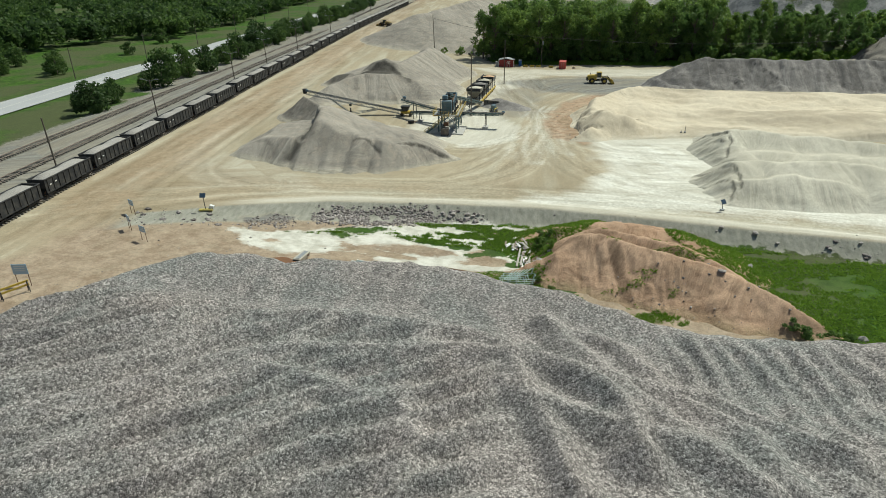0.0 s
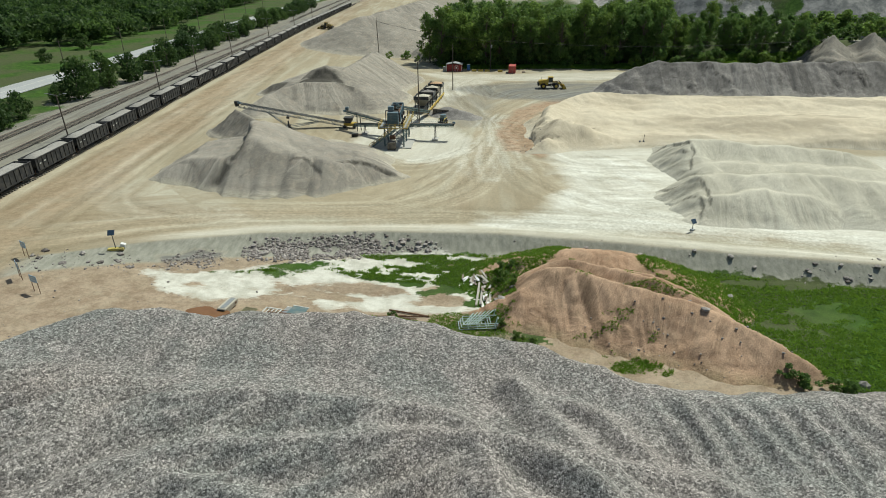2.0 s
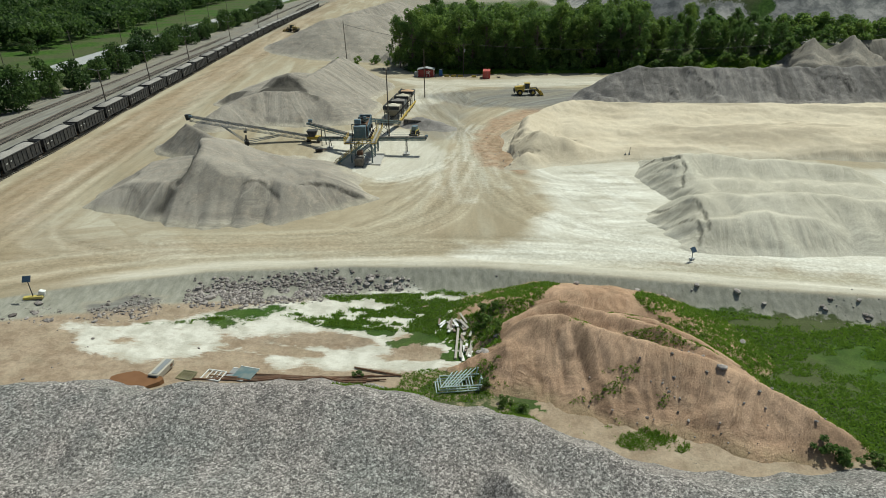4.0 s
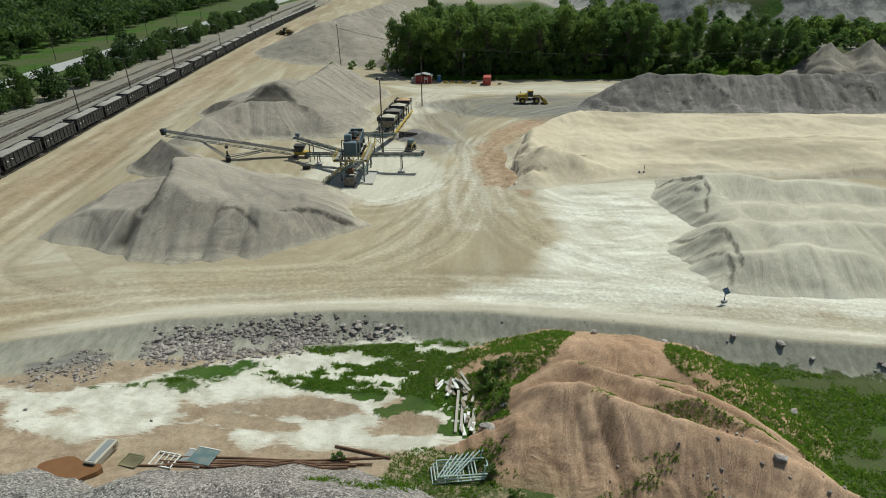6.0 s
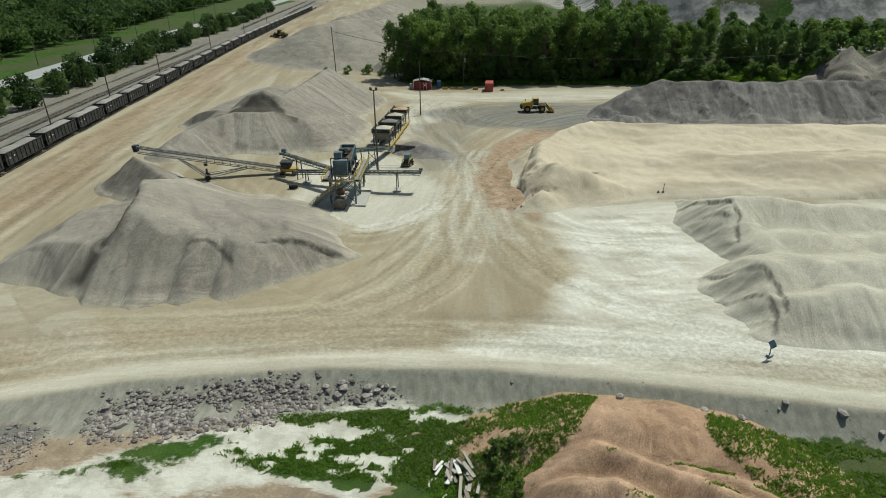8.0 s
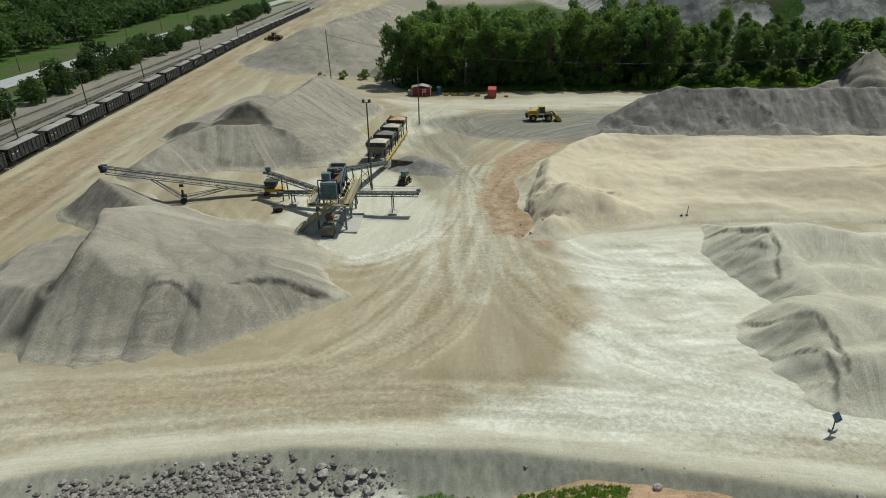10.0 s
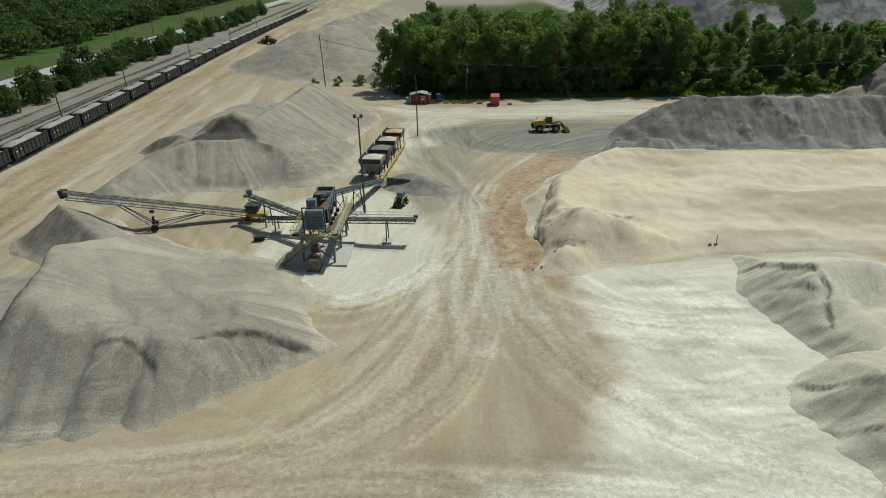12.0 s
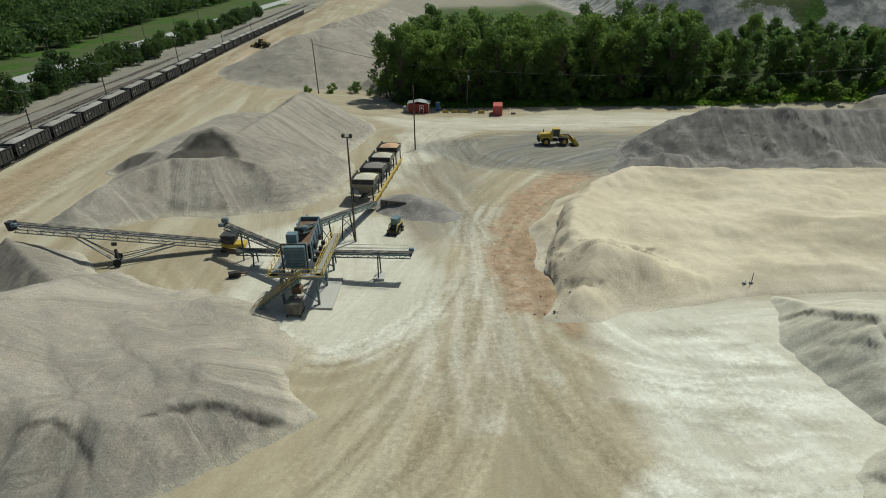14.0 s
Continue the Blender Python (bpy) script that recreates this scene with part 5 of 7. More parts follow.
def tree(name, label, height, width, count, size, seed, low=0.25, lobes_n=16, leaves=None, fat=1.0):
    rng = np.random.RandomState(seed)
    t = thing(name, label, "tree", 0, 0, 0.0)
    bm = bmesh.new()
    rod(bm, (0, 0, -0.5), (0.1, 0.1, height * 0.45), height * 0.016 + 0.05, 7, height * 0.010)
    rod(bm, (0.1, 0.1, height * 0.45), (0.2, 0, height * 0.85), height * 0.010, 6, 0.04)
    lobes = []
    for k in range(lobes_n):
        f = low + (0.95 - low) * (k + rng.rand()) / lobes_n
        w = width * 0.46 * math.sin(math.pi * min(1, (f - low + 0.14) / (1.22 - low)) ** 0.9) * (0.55 + 0.5 * rng.rand())
        a = rng.rand() * 6.28
        c = (w * math.cos(a), w * math.sin(a), f * height)
        lobes.append((*c, width * fat * (0.11 + 0.13 * rng.rand())))
        rod(bm, (0.1, 0.05, f * height * 0.75), c, height * 0.004 + 0.02, 5, 0.02)
    part("trunk", bm, BARK, t)
    V, F = leaf_cloud(rng, lobes, count, size)
    ob = new("crown", array_mesh("crown", V, F, leaves or LEAF))
    ob.parent = t
    return t


tall = [tree("deciduous_tree", "tall green cottonwood with a ragged leafy crown", 20, 10.0, 4200, 0.35, s, 0.08, 60, None, 0.80) for s in (1, 2, 3, 4, 5, 6)]
bushy = [tree("roadside_tree", "round dark green bushy tree by the railway", 7.5, 8.0, 1900, 0.32, s, 0.10, 18, LEAF_DARKER) for s in (11, 12, 13)]
shrub = [tree("shrub", "low green shrub on the bank", 3.6, 4.2, 500, 0.30, s, 0.12, 8) for s in (21, 22)]
rng = np.random.RandomState(5)


def plant(kinds, x, y, s, squash=1.0):
    src = kinds[rng.randint(len(kinds))]
    m = pose(x, y, float(over(x, y)) - 0.1, 0, 0, rng.rand() * 360) @ Matrix.Diagonal((s, s, s * squash, 1))
    if src.get("set") is None:
        src["set"] = 1
        src.matrix_basis = m
        return
    c = copy_thing(src, Matrix())
    c.matrix_basis = m


for row, (y0, n) in enumerate(((277, 34), (284, 30), (293, 28), (304, 26), (316, 22), (330, 20), (346, 18))):
    for k in range(n):
        x = -24 + row * 2 + k * (150.0 / n) + rng.uniform(-2, 2)
        y = y0 + rng.uniform(-3, 4) - 0.06 * max(0, x - 40)
        h = np.interp(x, [-30, 60, 85, 105, 140], [1.05, 1.0, 0.72, 0.5, 0.36])
        if row > 1 and x > 92 or x > 78 and rng.rand() < 0.35:
            continue
        plant(tall, x, y, h * rng.uniform(0.78, 1.12), rng.uniform(0.9, 1.15))
for k in range(46):
    x = rng.uniform(-22, 125)
    plant(shrub, x, 272.5 + rng.uniform(-1.5, 3) - 0.09 * max(0, x - 40), rng.uniform(0.6, 1.5))
for k in range(110):
    x = rng.uniform(60, 200)
    plant(shrub, x, rng.uniform(268, 335), rng.uniform(0.9, 2.2))
for k in range(60):
    plant(shrub, rng.uniform(-24, 70), rng.uniform(276, 330), rng.uniform(1.0, 2.2))
for k in range(46):
    x = rng.uniform(92, 240)
    plant(tall, x, rng.uniform(284, 335), rng.uniform(0.32, 0.62), rng.uniform(0.75, 1.0))
for x, y, s in ((-43, 284, 0.8), (-36, 287, 1.0), (-50, 281, 0.7), (-31, 284, 0.6), (-28, 290, 1.2)):
    plant(shrub, x, y, s)
for k in range(64):
    y = 148 + 6.6 * k + rng.uniform(-2.5, 2.5)
    if 166 < y < 178 or rng.rand() < 0.12:
        continue
    x = rail_x(y) - 30 + rng.uniform(-3.5, 2.5)
    plant(bushy, x, y, rng.uniform(0.6, 1.4), rng.uniform(0.85, 1.15))
for x, y, s in ((-123, 152, 0.6), (-172, 205, 0.9), (-178, 212, 1.0), (-186, 190, 0.8), (-196, 205, 1.1), (-205, 225, 0.9), (-180, 260, 0.7), (-190, 180, 1.2), (-202, 172, 1.1), (-188, 300, 0.9)):
    plant(bushy, x, y, s)


def far_woods():
    r = np.random.RandomState(9)
    Vs, Fs, b = [], [], 0
    n = 0
    while n < 1350:
        y = 130 + 1000 * r.rand() ** 1.25
        front = np.interp(y, [130, 200, 260, 295, 325, 400, 520, 655, 1130], [-205, -222, -228, -218, -190, -194, -214, -230, -275])
        x = front - 4 - 340 * r.rand() ** 2.2
        n += 1
        h = r.uniform(9, 15)
        w = r.uniform(7, 11)
        z = float(ground_z(x, y))
        lobes = [(x + w * 0.3 * r.normal(), y + w * 0.3 * r.normal(), z + h * r.uniform(0.3, 0.85), w * r.uniform(0.22, 0.36)) for _ in range(7)]
        V, F = leaf_cloud(r, lobes, 180, 1.0)
        Vs.append(V)
        Fs.append(F + b)
        b += len(V)
    ob = new("far_woods", array_mesh("far_woods", np.concatenate(Vs), np.concatenate(Fs), LEAF_DARKER))
    tagged(ob, "dense green deciduous woods beyond the highway", "woods", kind="stuff")


far_woods()


# ---- poles and wires ----
def pole(kind, x, y, h, lean=(0, 0), arms=False, lamp="", z=None, label="tall dark wooden pole", group=""):
    p = thing(kind, label, "pole", x, y, z, 0, group)
    bm = bmesh.new()
    rod(bm, (0, 0, -0.5), (lean[0], lean[1], h), 0.17, 9, 0.12)
    part("shaft", bm, POLE, p)
    if lamp == "flood":
        bm = bmesh.new()
        beam(bm, (-0.7 + lean[0], lean[1], h - 0.1), (0.7 + lean[0], lean[1], h - 0.1), 0.1)
        part("crossarm", bm, DARK, p)
        for s in (-0.55, 0.55):
            part("floodlight", one((s + lean[0], lean[1] - 0.2, h + 0.25), (0.5, 0.42, 0.45), Matrix.Rotation(0.5, 4, "X"), 0.06), DARK, p)
    if lamp == "street":
        bm = bmesh.new()
        for s in (-1, 1):
            rod(bm, (lean[0], lean[1], h - 0.3), (lean[0] + s * 1.7, lean[1], h + 0.15), 0.045, 6)
        part("arm", bm, STEEL, p)
        for s in (-1, 1):
            part("lamp_head", one((lean[0] + s * 2.0, lean[1], h + 0.15), (0.75, 0.28, 0.16), None, 0.05), STEEL, p)
    return p


pole("floodlight_pole", -18.5, 170.6, 16.5, (0, 0), lamp="flood", label="tall dark wooden pole with two floodlights")
pole("yard_pole", -12.5, 222.3, 14.6, lamp="", label="slender wooden lamp pole standing in the yard")
pole("yard_pole", -46.8, 281.2, 16.6, (-0.5, 0), label="tall dark bare wooden pole")
for x, y, h, kind in ((-89.7, 100.3, 9.8, ""), (-92.1, 138.6, 9.8, "street"), (-94.2, 185, 9.8, "street"), (-97.4, 217.5, 10.0, "street"), (-99.5, 254, 10.3, "street"), (-106, 318, 10, "street"), (-113, 385, 10, "street"), (-121, 455, 10, "street")):
    pole("railway_lamp", x, y, h, (-0.3, 0), lamp=kind, label="grey lamp post with two arms between railway tracks" if kind else "plain grey weathered pole between railway tracks", group="railway lamp posts")
for k in range(9):
    y = 150 + 48 * k
    p = pole("utility_pole", road_x(y) - 12, y, 10.5, label="wooden utility pole with a crossarm beside the highway", group="highway utility poles")
    bm = bmesh.new()
    beam(bm, (-1.2, 0, 9.6), (1.2, 0, 9.6), 0.14)
    part("crossarm", bm, POLE, p)
up = pole("utility_pole", 0.1, 266.4, 11.3, label="wooden utility pole with transformer cans by the trees")
for s in (-0.45, 0.45):
    bm = bmesh.new()
    rod(bm, (0.35, s, 8.3), (0.35, s, 9.4), 0.3, 10)
    part("transformer", bm, STEEL, up)
bm = bmesh.new()
beam(bm, (-1.1, 0, 10.6), (1.1, 0, 10.6), 0.14)
part("crossarm", bm, POLE, up)


def wire(a, b, sag, label):
    pts = [Vector(a).lerp(Vector(b), k / 24) - Vector((0, 0, sag * 4 * (k / 24) * (1 - k / 24))) for k in range(25)]
    tagged(part("overhead_wire", tube(pts, 0.05, 4), DARK), label, "cable", "overhead wires")


wire((0.1, 266.4, 11), (165, 268, 14), 4.0, "thin dark power line sagging before the trees")
wire((0.1, 266.4, 10.6), (-46.9, 281.2, 17), 1.0, "thin dark power line between wooden poles")


# ---- screening plant ----
def truss_conveyor(name, label, a, b, w=1.0, depth=0.7, material=TEAL, load=None, truss=True):
    """A belt on a lattice frame from a to b, with head and tail drums and rollers."""
    a, b = Vector(a), Vector(b)
    t = new(name)
    t.matrix_basis = Matrix.Translation((a.x, a.y, a.z))
    tagged(t, label, "conveyor")
    d = b - a
    side = Vector((-d.y, d.x, 0)).normalized()
    upv = d.normalized().cross(side) * -1
    if upv.z < 0:
        upv = -upv
    n = max(4, int(d.length / 1.4))
    for s in (-1, 1):
        bm = bmesh.new()
        o = side * (s * w / 2)
        beam(bm, o, o + d, 0.12, 0.22)
        if truss:
            beam(bm, o - upv * depth, o + d - upv * depth, 0.10, 0.12)
            for k in range(n):
                p, q = o + d * (k / n), o + d * ((k + 1) / n)
                beam(bm, p, p - upv * depth, 0.07)
                beam(bm, p if k % 2 else p - upv * depth, q - upv * depth if k % 2 else q, 0.06)
        part("side_truss", bm, material, t)
    bm = bmesh.new()
    beam(bm, -side * w / 2 - upv * depth, side * w / 2 - upv * depth, 0.06)
    brace = part("cross_brace", bm, material, t)
    for k in range(1, n + 1):
        again(brace, t, Matrix.Translation(d * (k / n)))
    bm = bmesh.new()
    beam(bm, upv * 0.2, d + upv * 0.2, w * 0.8, 0.05)
    beam(bm, -upv * 0.18, d - upv * 0.18, w * 0.78, 0.04)
    part("belt", bm, BELT, t, "dusty black rubber belt")
    for k, e in enumerate((Vector(), d)):
        bm = bmesh.new()
        rod(bm, e - side * w * 0.45, e + side * w * 0.45, 0.26, 12)
        part("drum", bm, DARK, t)
    idl = None
    for k in range(1, 2 * n):
        c = d * (k / (2 * n)) + upv * 0.1
        if idl is None:
            bm = bmesh.new()
            rod(bm, -side * w * 0.42, side * w * 0.42, 0.07, 6)
            idl = part("idler", bm, DARK, t)
            idl.matrix_basis = Matrix.Translation(c)
        else:
            again(idl, t, Matrix.Translation(c))
    bm = bmesh.new()
    e = d
    box(bm, e + side * (w / 2 + 0.3) + upv * 0.2, (0.7, 0.5, 0.5), None, 0.08)
    part("motor", bm, BLUE, t)
    return t, d, side


def gz(x, y):
    return float(over(x, y))


st, sd, ss = truss_conveyor("stacker_conveyor", "long grey lattice stacker conveyor raised over a stone pile", (-36.6, 166.0, 2.4), (-60.2, 156.6, 9.3), 1.1, 0.95, STEEL)
zax = gz(-49.5, 159.2) - 2.4
ax = Vector((-49.5 + 36.6, 159.2 - 166.0, zax + 0.6))
mid_hi, mid_lo = sd * 0.72, sd * 0.28
for s in (-1, 1):
    bm = bmesh.new()
    for f in (0.76, 0.26):
        p = sd * f + ss * s * 0.5 - Vector((0, 0, 0.9))
        beam(bm, p, ax + ss * s * 0.9, 0.13)
        beam(bm, p + Vector((0, 0, 0.0)), ax + ss * s * 0.9 + Vector((0, 0, 0.45)), 0.08)
    part("undercarriage_strut", bm, STEEL, st)
    bm = bmesh.new()
    rod(bm, ax + ss * (s * 1.05 - 0.15), ax + ss * (s * 1.05 + 0.15), 0.55, 16)
    part("wheel", bm, RUBBER, st, "black rubber tyre")
bm = bmesh.new()
beam(bm, ax - ss * 1.1, ax + ss * 1.1, 0.22)
beam(bm, ax, ax + Vector((0, 0, 1.6)), 0.3)
part("axle", bm, DARK, st)
part("work_lamp", one(ax + Vector((0, 0, 2.4)), (0.7, 0.3, 0.5), None, 0.05), DARK, st)
bm = bmesh.new()
hd = sd + Vector((-0.4, -0.2, 0.2))
prism(bm, [(-0.5, 0.3), (0.5, 0.3), (0.3, -0.9), (-0.3, -0.9)], -0.5, 0.5)
bmesh.ops.translate(bm, verts=bm.verts, vec=hd)
part("discharge_hood", bm, DARK, st)

hp = thing("feed_hopper", "yellow receiving hopper on a wheeled chassis at the stacker's tail", "hopper", -35.9, 165.6)
bm = bmesh.new()
prism(bm, [(-1.2, 2.7), (1.2, 2.7), (0.6, 1.4), (-0.6, 1.4)], -1.1, 1.1)
part("bin", bm, DARK, hp)
part("chassis", one((0.4, 0, 0.95), (3.4, 1.6, 0.7), None, 0.08), YELLOW, hp)
for s in (-0.9, 0.9):
    for q in (-1, 1.4):
        bm = bmesh.new()
        rod(bm, (q, s - 0.15, 0.42), (q, s + 0.15, 0.42), 0.42, 12)
        part("wheel", bm, RUBBER, hp)

tc, td, ts = truss_conveyor("transfer_conveyor", "blue-grey belt conveyor feeding the stacker's hopper", (-24.6, 157.6, 4.6), (-36.0, 164.9, 5.6), 1.0, 0.55, TEAL)
for f in (0.72,):
    c = td * f
    g = gz(-24.6 + c.x, 157.6 + c.y) - 4.6
    for s in (-1, 1):
        bm = bmesh.new()
        beam(bm, c + ts * s * 0.5, (c.x + ts.x * s * 0.7, c.y + ts.y * s * 0.7, g), 0.14)
        part("leg", bm, DARK, tc)
part("drive_box", one(td + Vector((0, 0, 0.7)), (0.9, 0.7, 0.7), None, 0.1), BLUE, tc)

cc, cd, cs = truss_conveyor("cross_conveyor", "long level teal conveyor passing under the screen", (-33.4, 161.0, 3.3), (-9.0, 158.4, 3.9), 1.0, 0.5, TEAL)
for f in (0.10, 0.82):
    c = cd * f
    g = gz(-33.4 + c.x, 161 + c.y) - 3.3
    sup = None
    for s in (-1, 1):
        bm = bmesh.new()
        beam(bm, c + cs * s * 0.45, (c.x + cs.x * s * 0.8, c.y + cs.y * s * 0.8, g + 0.3), 0.15)
        part("leg", bm, DARK, cc)
    part("footing", one((c.x, c.y, g + 0.15), (1.4, 2.2, 0.3), None, 0.03), CONCRETE, cc)
bm = bmesh.new()
for s in (-1, 1):
    for h in (0.5, 0.95):
        beam(bm, cd * 0.55 + cs * s * 0.62 + Vector((0, 0, h)), cd * 0.98 + cs * s * 0.62 + Vector((0, 0, h)), 0.04)
part("guard_rail", bm, STEEL, cc)

fc, fd, fs = truss_conveyor("feed_conveyor", "inclined teal belt conveyor rising from the bins to the screen", (-17.4, 185.0, 1.3), (-22.6, 154.6, 9.2), 1.1, 0.55, TEAL)
for f in (0.45, 0.72):
    c = fd * f
    g = gz(-17.4 + c.x, 185 + c.y) - 1.3
    bm = bmesh.new()
    for s in (-1, 1):
        beam(bm, c + fs * s * 0.5, (c.x + fs.x * s * 1.0, c.y + fs.y * s * 1.0, g), 0.16)
    for h in (0.25, 0.6):
        beam(bm, c * 1 + fs * 0.55 - Vector((0, 0, (c.z - g) * h)), c - fs * 0.6 - Vector((0, 0, (c.z - g) * (h + 0.25))), 0.08)
        beam(bm, c * 1 - fs * 0.55 - Vector((0, 0, (c.z - g) * h)), c + fs * 0.6 - Vector((0, 0, (c.z - g) * (h + 0.25))), 0.08)
    part("trestle", bm, DARK, fc)

sc = thing("screening_tower", "blue-grey vibrating screen tower with yellow railed walkways", "screening plant", -22.3, 155.5, gz(-22.3, 155.5))
DECK = 4.5
for y in (-4.6, 0.4, 5.4):
    for x in (-2.2, 2.2):
        bm = bmesh.new()
        beam(bm, (x, y, -0.3), (x, y, DECK), 0.28)
        part("column", bm, TEAL, sc)
    bm = bmesh.new()
    beam(bm, (-2.2, y, 0.3), (2.2, y, DECK - 0.4), 0.12)
    beam(bm, (2.2, y, 0.3), (-2.2, y, DECK - 0.4), 0.12)
    part("cross_brace", bm, TEAL, sc)
for x in (-2.2, 2.2):
    bm = bmesh.new()
    beam(bm, (x, -4.8, DECK - 0.15), (x, 5.6, DECK - 0.15), 0.25, 0.35)
    beam(bm, (x, -4.6, DECK - 0.5), (x, 0.4, 0.4), 0.12)
    beam(bm, (x, 5.4, DECK - 0.5), (x, 0.4, 0.4), 0.12)
    beam(bm, (x, -4.6, 2.2), (x, 5.4, 2.2), 0.12)
    part("side_brace", bm, TEAL, sc)
tilt = Matrix.Rotation(radians(9), 4, "X")
bm = bmesh.new()
for s in (-1, 1):
    box(bm, (s * 1.25, 1.0, DECK + 2.3), (0.14, 6.6, 2.3), tilt)
box(bm, (0, 4.2, DECK + 2.9), (2.5, 0.14, 2.2), tilt)
sbx = part("screen_box", bm, BLUE, sc, "pale dusty blue screen body")
for s in (-1, 1):
    for k in range(5):
        part("rib", one((s * 1.36, -1.6 + 1.35 * k, DECK + 2.2 + (-1.6 + 1.35 * k) * 0.16), (0.12, 0.16, 2.3), tilt), BLUE, sbx)
for k, dz in enumerate((1.2, 2.1, 3.0)):
    part("screen_deck", one((0, 1.0, DECK + dz), (2.4, 6.3, 0.08), tilt), RUST, sc)
bm = bmesh.new()
box(bm, (-0.2, -3.6, DECK + 1.9), (2.5, 1.5, 2.9), None, 0.05)
dbx = part("discharge_box", bm, BLUE, sc, "slatted blue-grey discharge box")
for k in range(7):
    part("slat", one((-0.2, -4.4, DECK + 0.7 + 0.4 * k), (2.4, 0.1, 0.15)), TEAL, dbx)
part("feed_box", one((-0.75, -2.6, DECK + 3.9), (1.3, 1.1, 1.2), None, 0.05), BLUE, sc)
bm = bmesh.new()
for sx in (-1.7, 1.3):
    beam(bm, (sx, -4.6, DECK), (sx, -4.6, DECK + 3.9), 0.16)
beam(bm, (-1.7, -4.6, DECK + 3.9), (1.3, -4.6, DECK + 3.9), 0.16)
part("portal_frame", bm, DARK, sc)
for k, y in enumerate((-0.8, 2.0)):
    bm = bmesh.new()
    rod(bm, (1.4, y, DECK + 2.0), (1.75, y, DECK + 2.0), 0.45, 14)
    part("drive_pulley", bm, DARK, sc)
for k in range(4):
    part("spring_mount", one((1.6, -1.8 + 1.7 * k, DECK + 0.5), (0.5, 0.5, 0.6), None, 0.05), DARK, sc)
bm = bmesh.new()
rod(bm, (-0.9, 4.4, DECK + 3.2), (-0.9, 6.0, DECK + 3.4), 0.16, 10)
rod(bm, (-0.9, 6.0, DECK + 3.4), (-0.9, 6.0, DECK - 1.5), 0.16, 10)
part("dust_pipe", bm, TEAL, sc)


def railed_deck(parent, a, b, width, side):
    """A grated walkway with yellow rails from a to b."""
    a, b = Vector(a), Vector(b)
    d = b - a
    sv = Vector((-d.y, d.x, 0)).normalized()
    bm = bmesh.new()
    beam(bm, a, b, width, 0.08)
    wk = part("walkway", bm, STEEL, parent)
    for s in side:
        bm = bmesh.new()
        o = sv * (s * width / 2)
        for h in (0.55, 1.1):
            beam(bm, a + o + Vector((0, 0, h)), b + o + Vector((0, 0, h)), 0.06)
        n = max(2, int(d.length / 1.3))
        for k in range(n + 1):
            p = a + d * (k / n) + o
            beam(bm, p, p + Vector((0, 0, 1.1)), 0.06)
        beam(bm, a + o + Vector((0, 0, 0.1)), b + o + Vector((0, 0, 0.1)), 0.03, 0.12)
        part("handrail", bm, YELLOW, wk)
    return wk


railed_deck(sc, (2.75, -5.4, DECK), (2.75, 7.6, DECK), 1.0, (-1, 1))
railed_deck(sc, (-3.4, -5.3, DECK), (3.2, -5.3, DECK), 1.0, (-1,))
railed_deck(sc, (-2.9, -5.4, DECK), (-2.9, 0.5, DECK), 1.0, (1,))
# stair down beside the tower
bm = bmesh.new()
A, B = Vector((0.6, -6.2, DECK)), Vector((-5.6, -6.2, -0.1))
for s in (-0.45, 0.45):
    beam(bm, A + Vector((0, s, 0)), B + Vector((0, s, 0)), 0.08, 0.28)
stair = part("stair", bm, TEAL, sc)
stp = None
for k in range(1, 22):
    p = A.lerp(B, k / 22)
    if stp is None:
        stp = part("tread", one((0, 0, 0), (0.28, 0.9, 0.05)), STEEL, stair)
        stp.matrix_basis = Matrix.Translation(p)
    else:
        again(stp, stair, Matrix.Translation(p))
for s in (-0.5, 0.5):
    bm = bmesh.new()
    for h in (0.5, 1.0):
        beam(bm, A + Vector((0, s, h)), B + Vector((0, s, h)), 0.06)
    for k in range(6):
        p = A.lerp(B, k / 5) + Vector((0, s, 0))
        beam(bm, p, p + Vector((0, 0, 1.0)), 0.06)
    part("handrail", bm, YELLOW, stair)

gs = thing("chute_box", "dusty dark steel chute box under the screen", "chute", -22.6, 148.9)
part("body", one((0, 0, 1.0), (1.7, 2.2, 1.6), None, 0.06), CHUTE, gs)
part("hood", one((0, 1.8, 2.3), (1.2, 1.1, 0.9), None, 0.05), RUST, gs)
bm = bmesh.new()
for s in (-0.8, 0.8):
    beam(bm, (s, -1.2, 0.1), (s, 1.2, 0.1), 0.2)
part("skid", bm, DARK, gs)
sl = thing("concrete_slab", "pale grey concrete footing slab", "slab", -20.6, 154.0, gz(-20.6, 154.0))
part("slab", one((0, 0, 0.06), (4.6, 8.0, 0.28), None, 0.03), CONCRETE, sl)

# ---- row of cold feed bins ----
def mound(w, l, h, seed, material, name="load"):
    n = 10
    X, Y = np.meshgrid(np.linspace(-w / 2, w / 2, n), np.linspace(-l / 2, l / 2, n))
    Z = h * (1 - np.hypot(X / w * 2, Y / l * 2) * 0.75) + 0.12 * fbm(X + seed * 7, Y, 1.0, 3)
    idx = np.arange(n * n).reshape(n, n)
    F = np.stack([idx[:-1, :-1], idx[:-1, 1:], idx[1:, 1:], idx[1:, :-1]], -1).reshape(-1, 4)
    return new(name, array_mesh(name, np.stack([X.ravel(), Y.ravel(), Z.ravel()], 1), F, material, True))


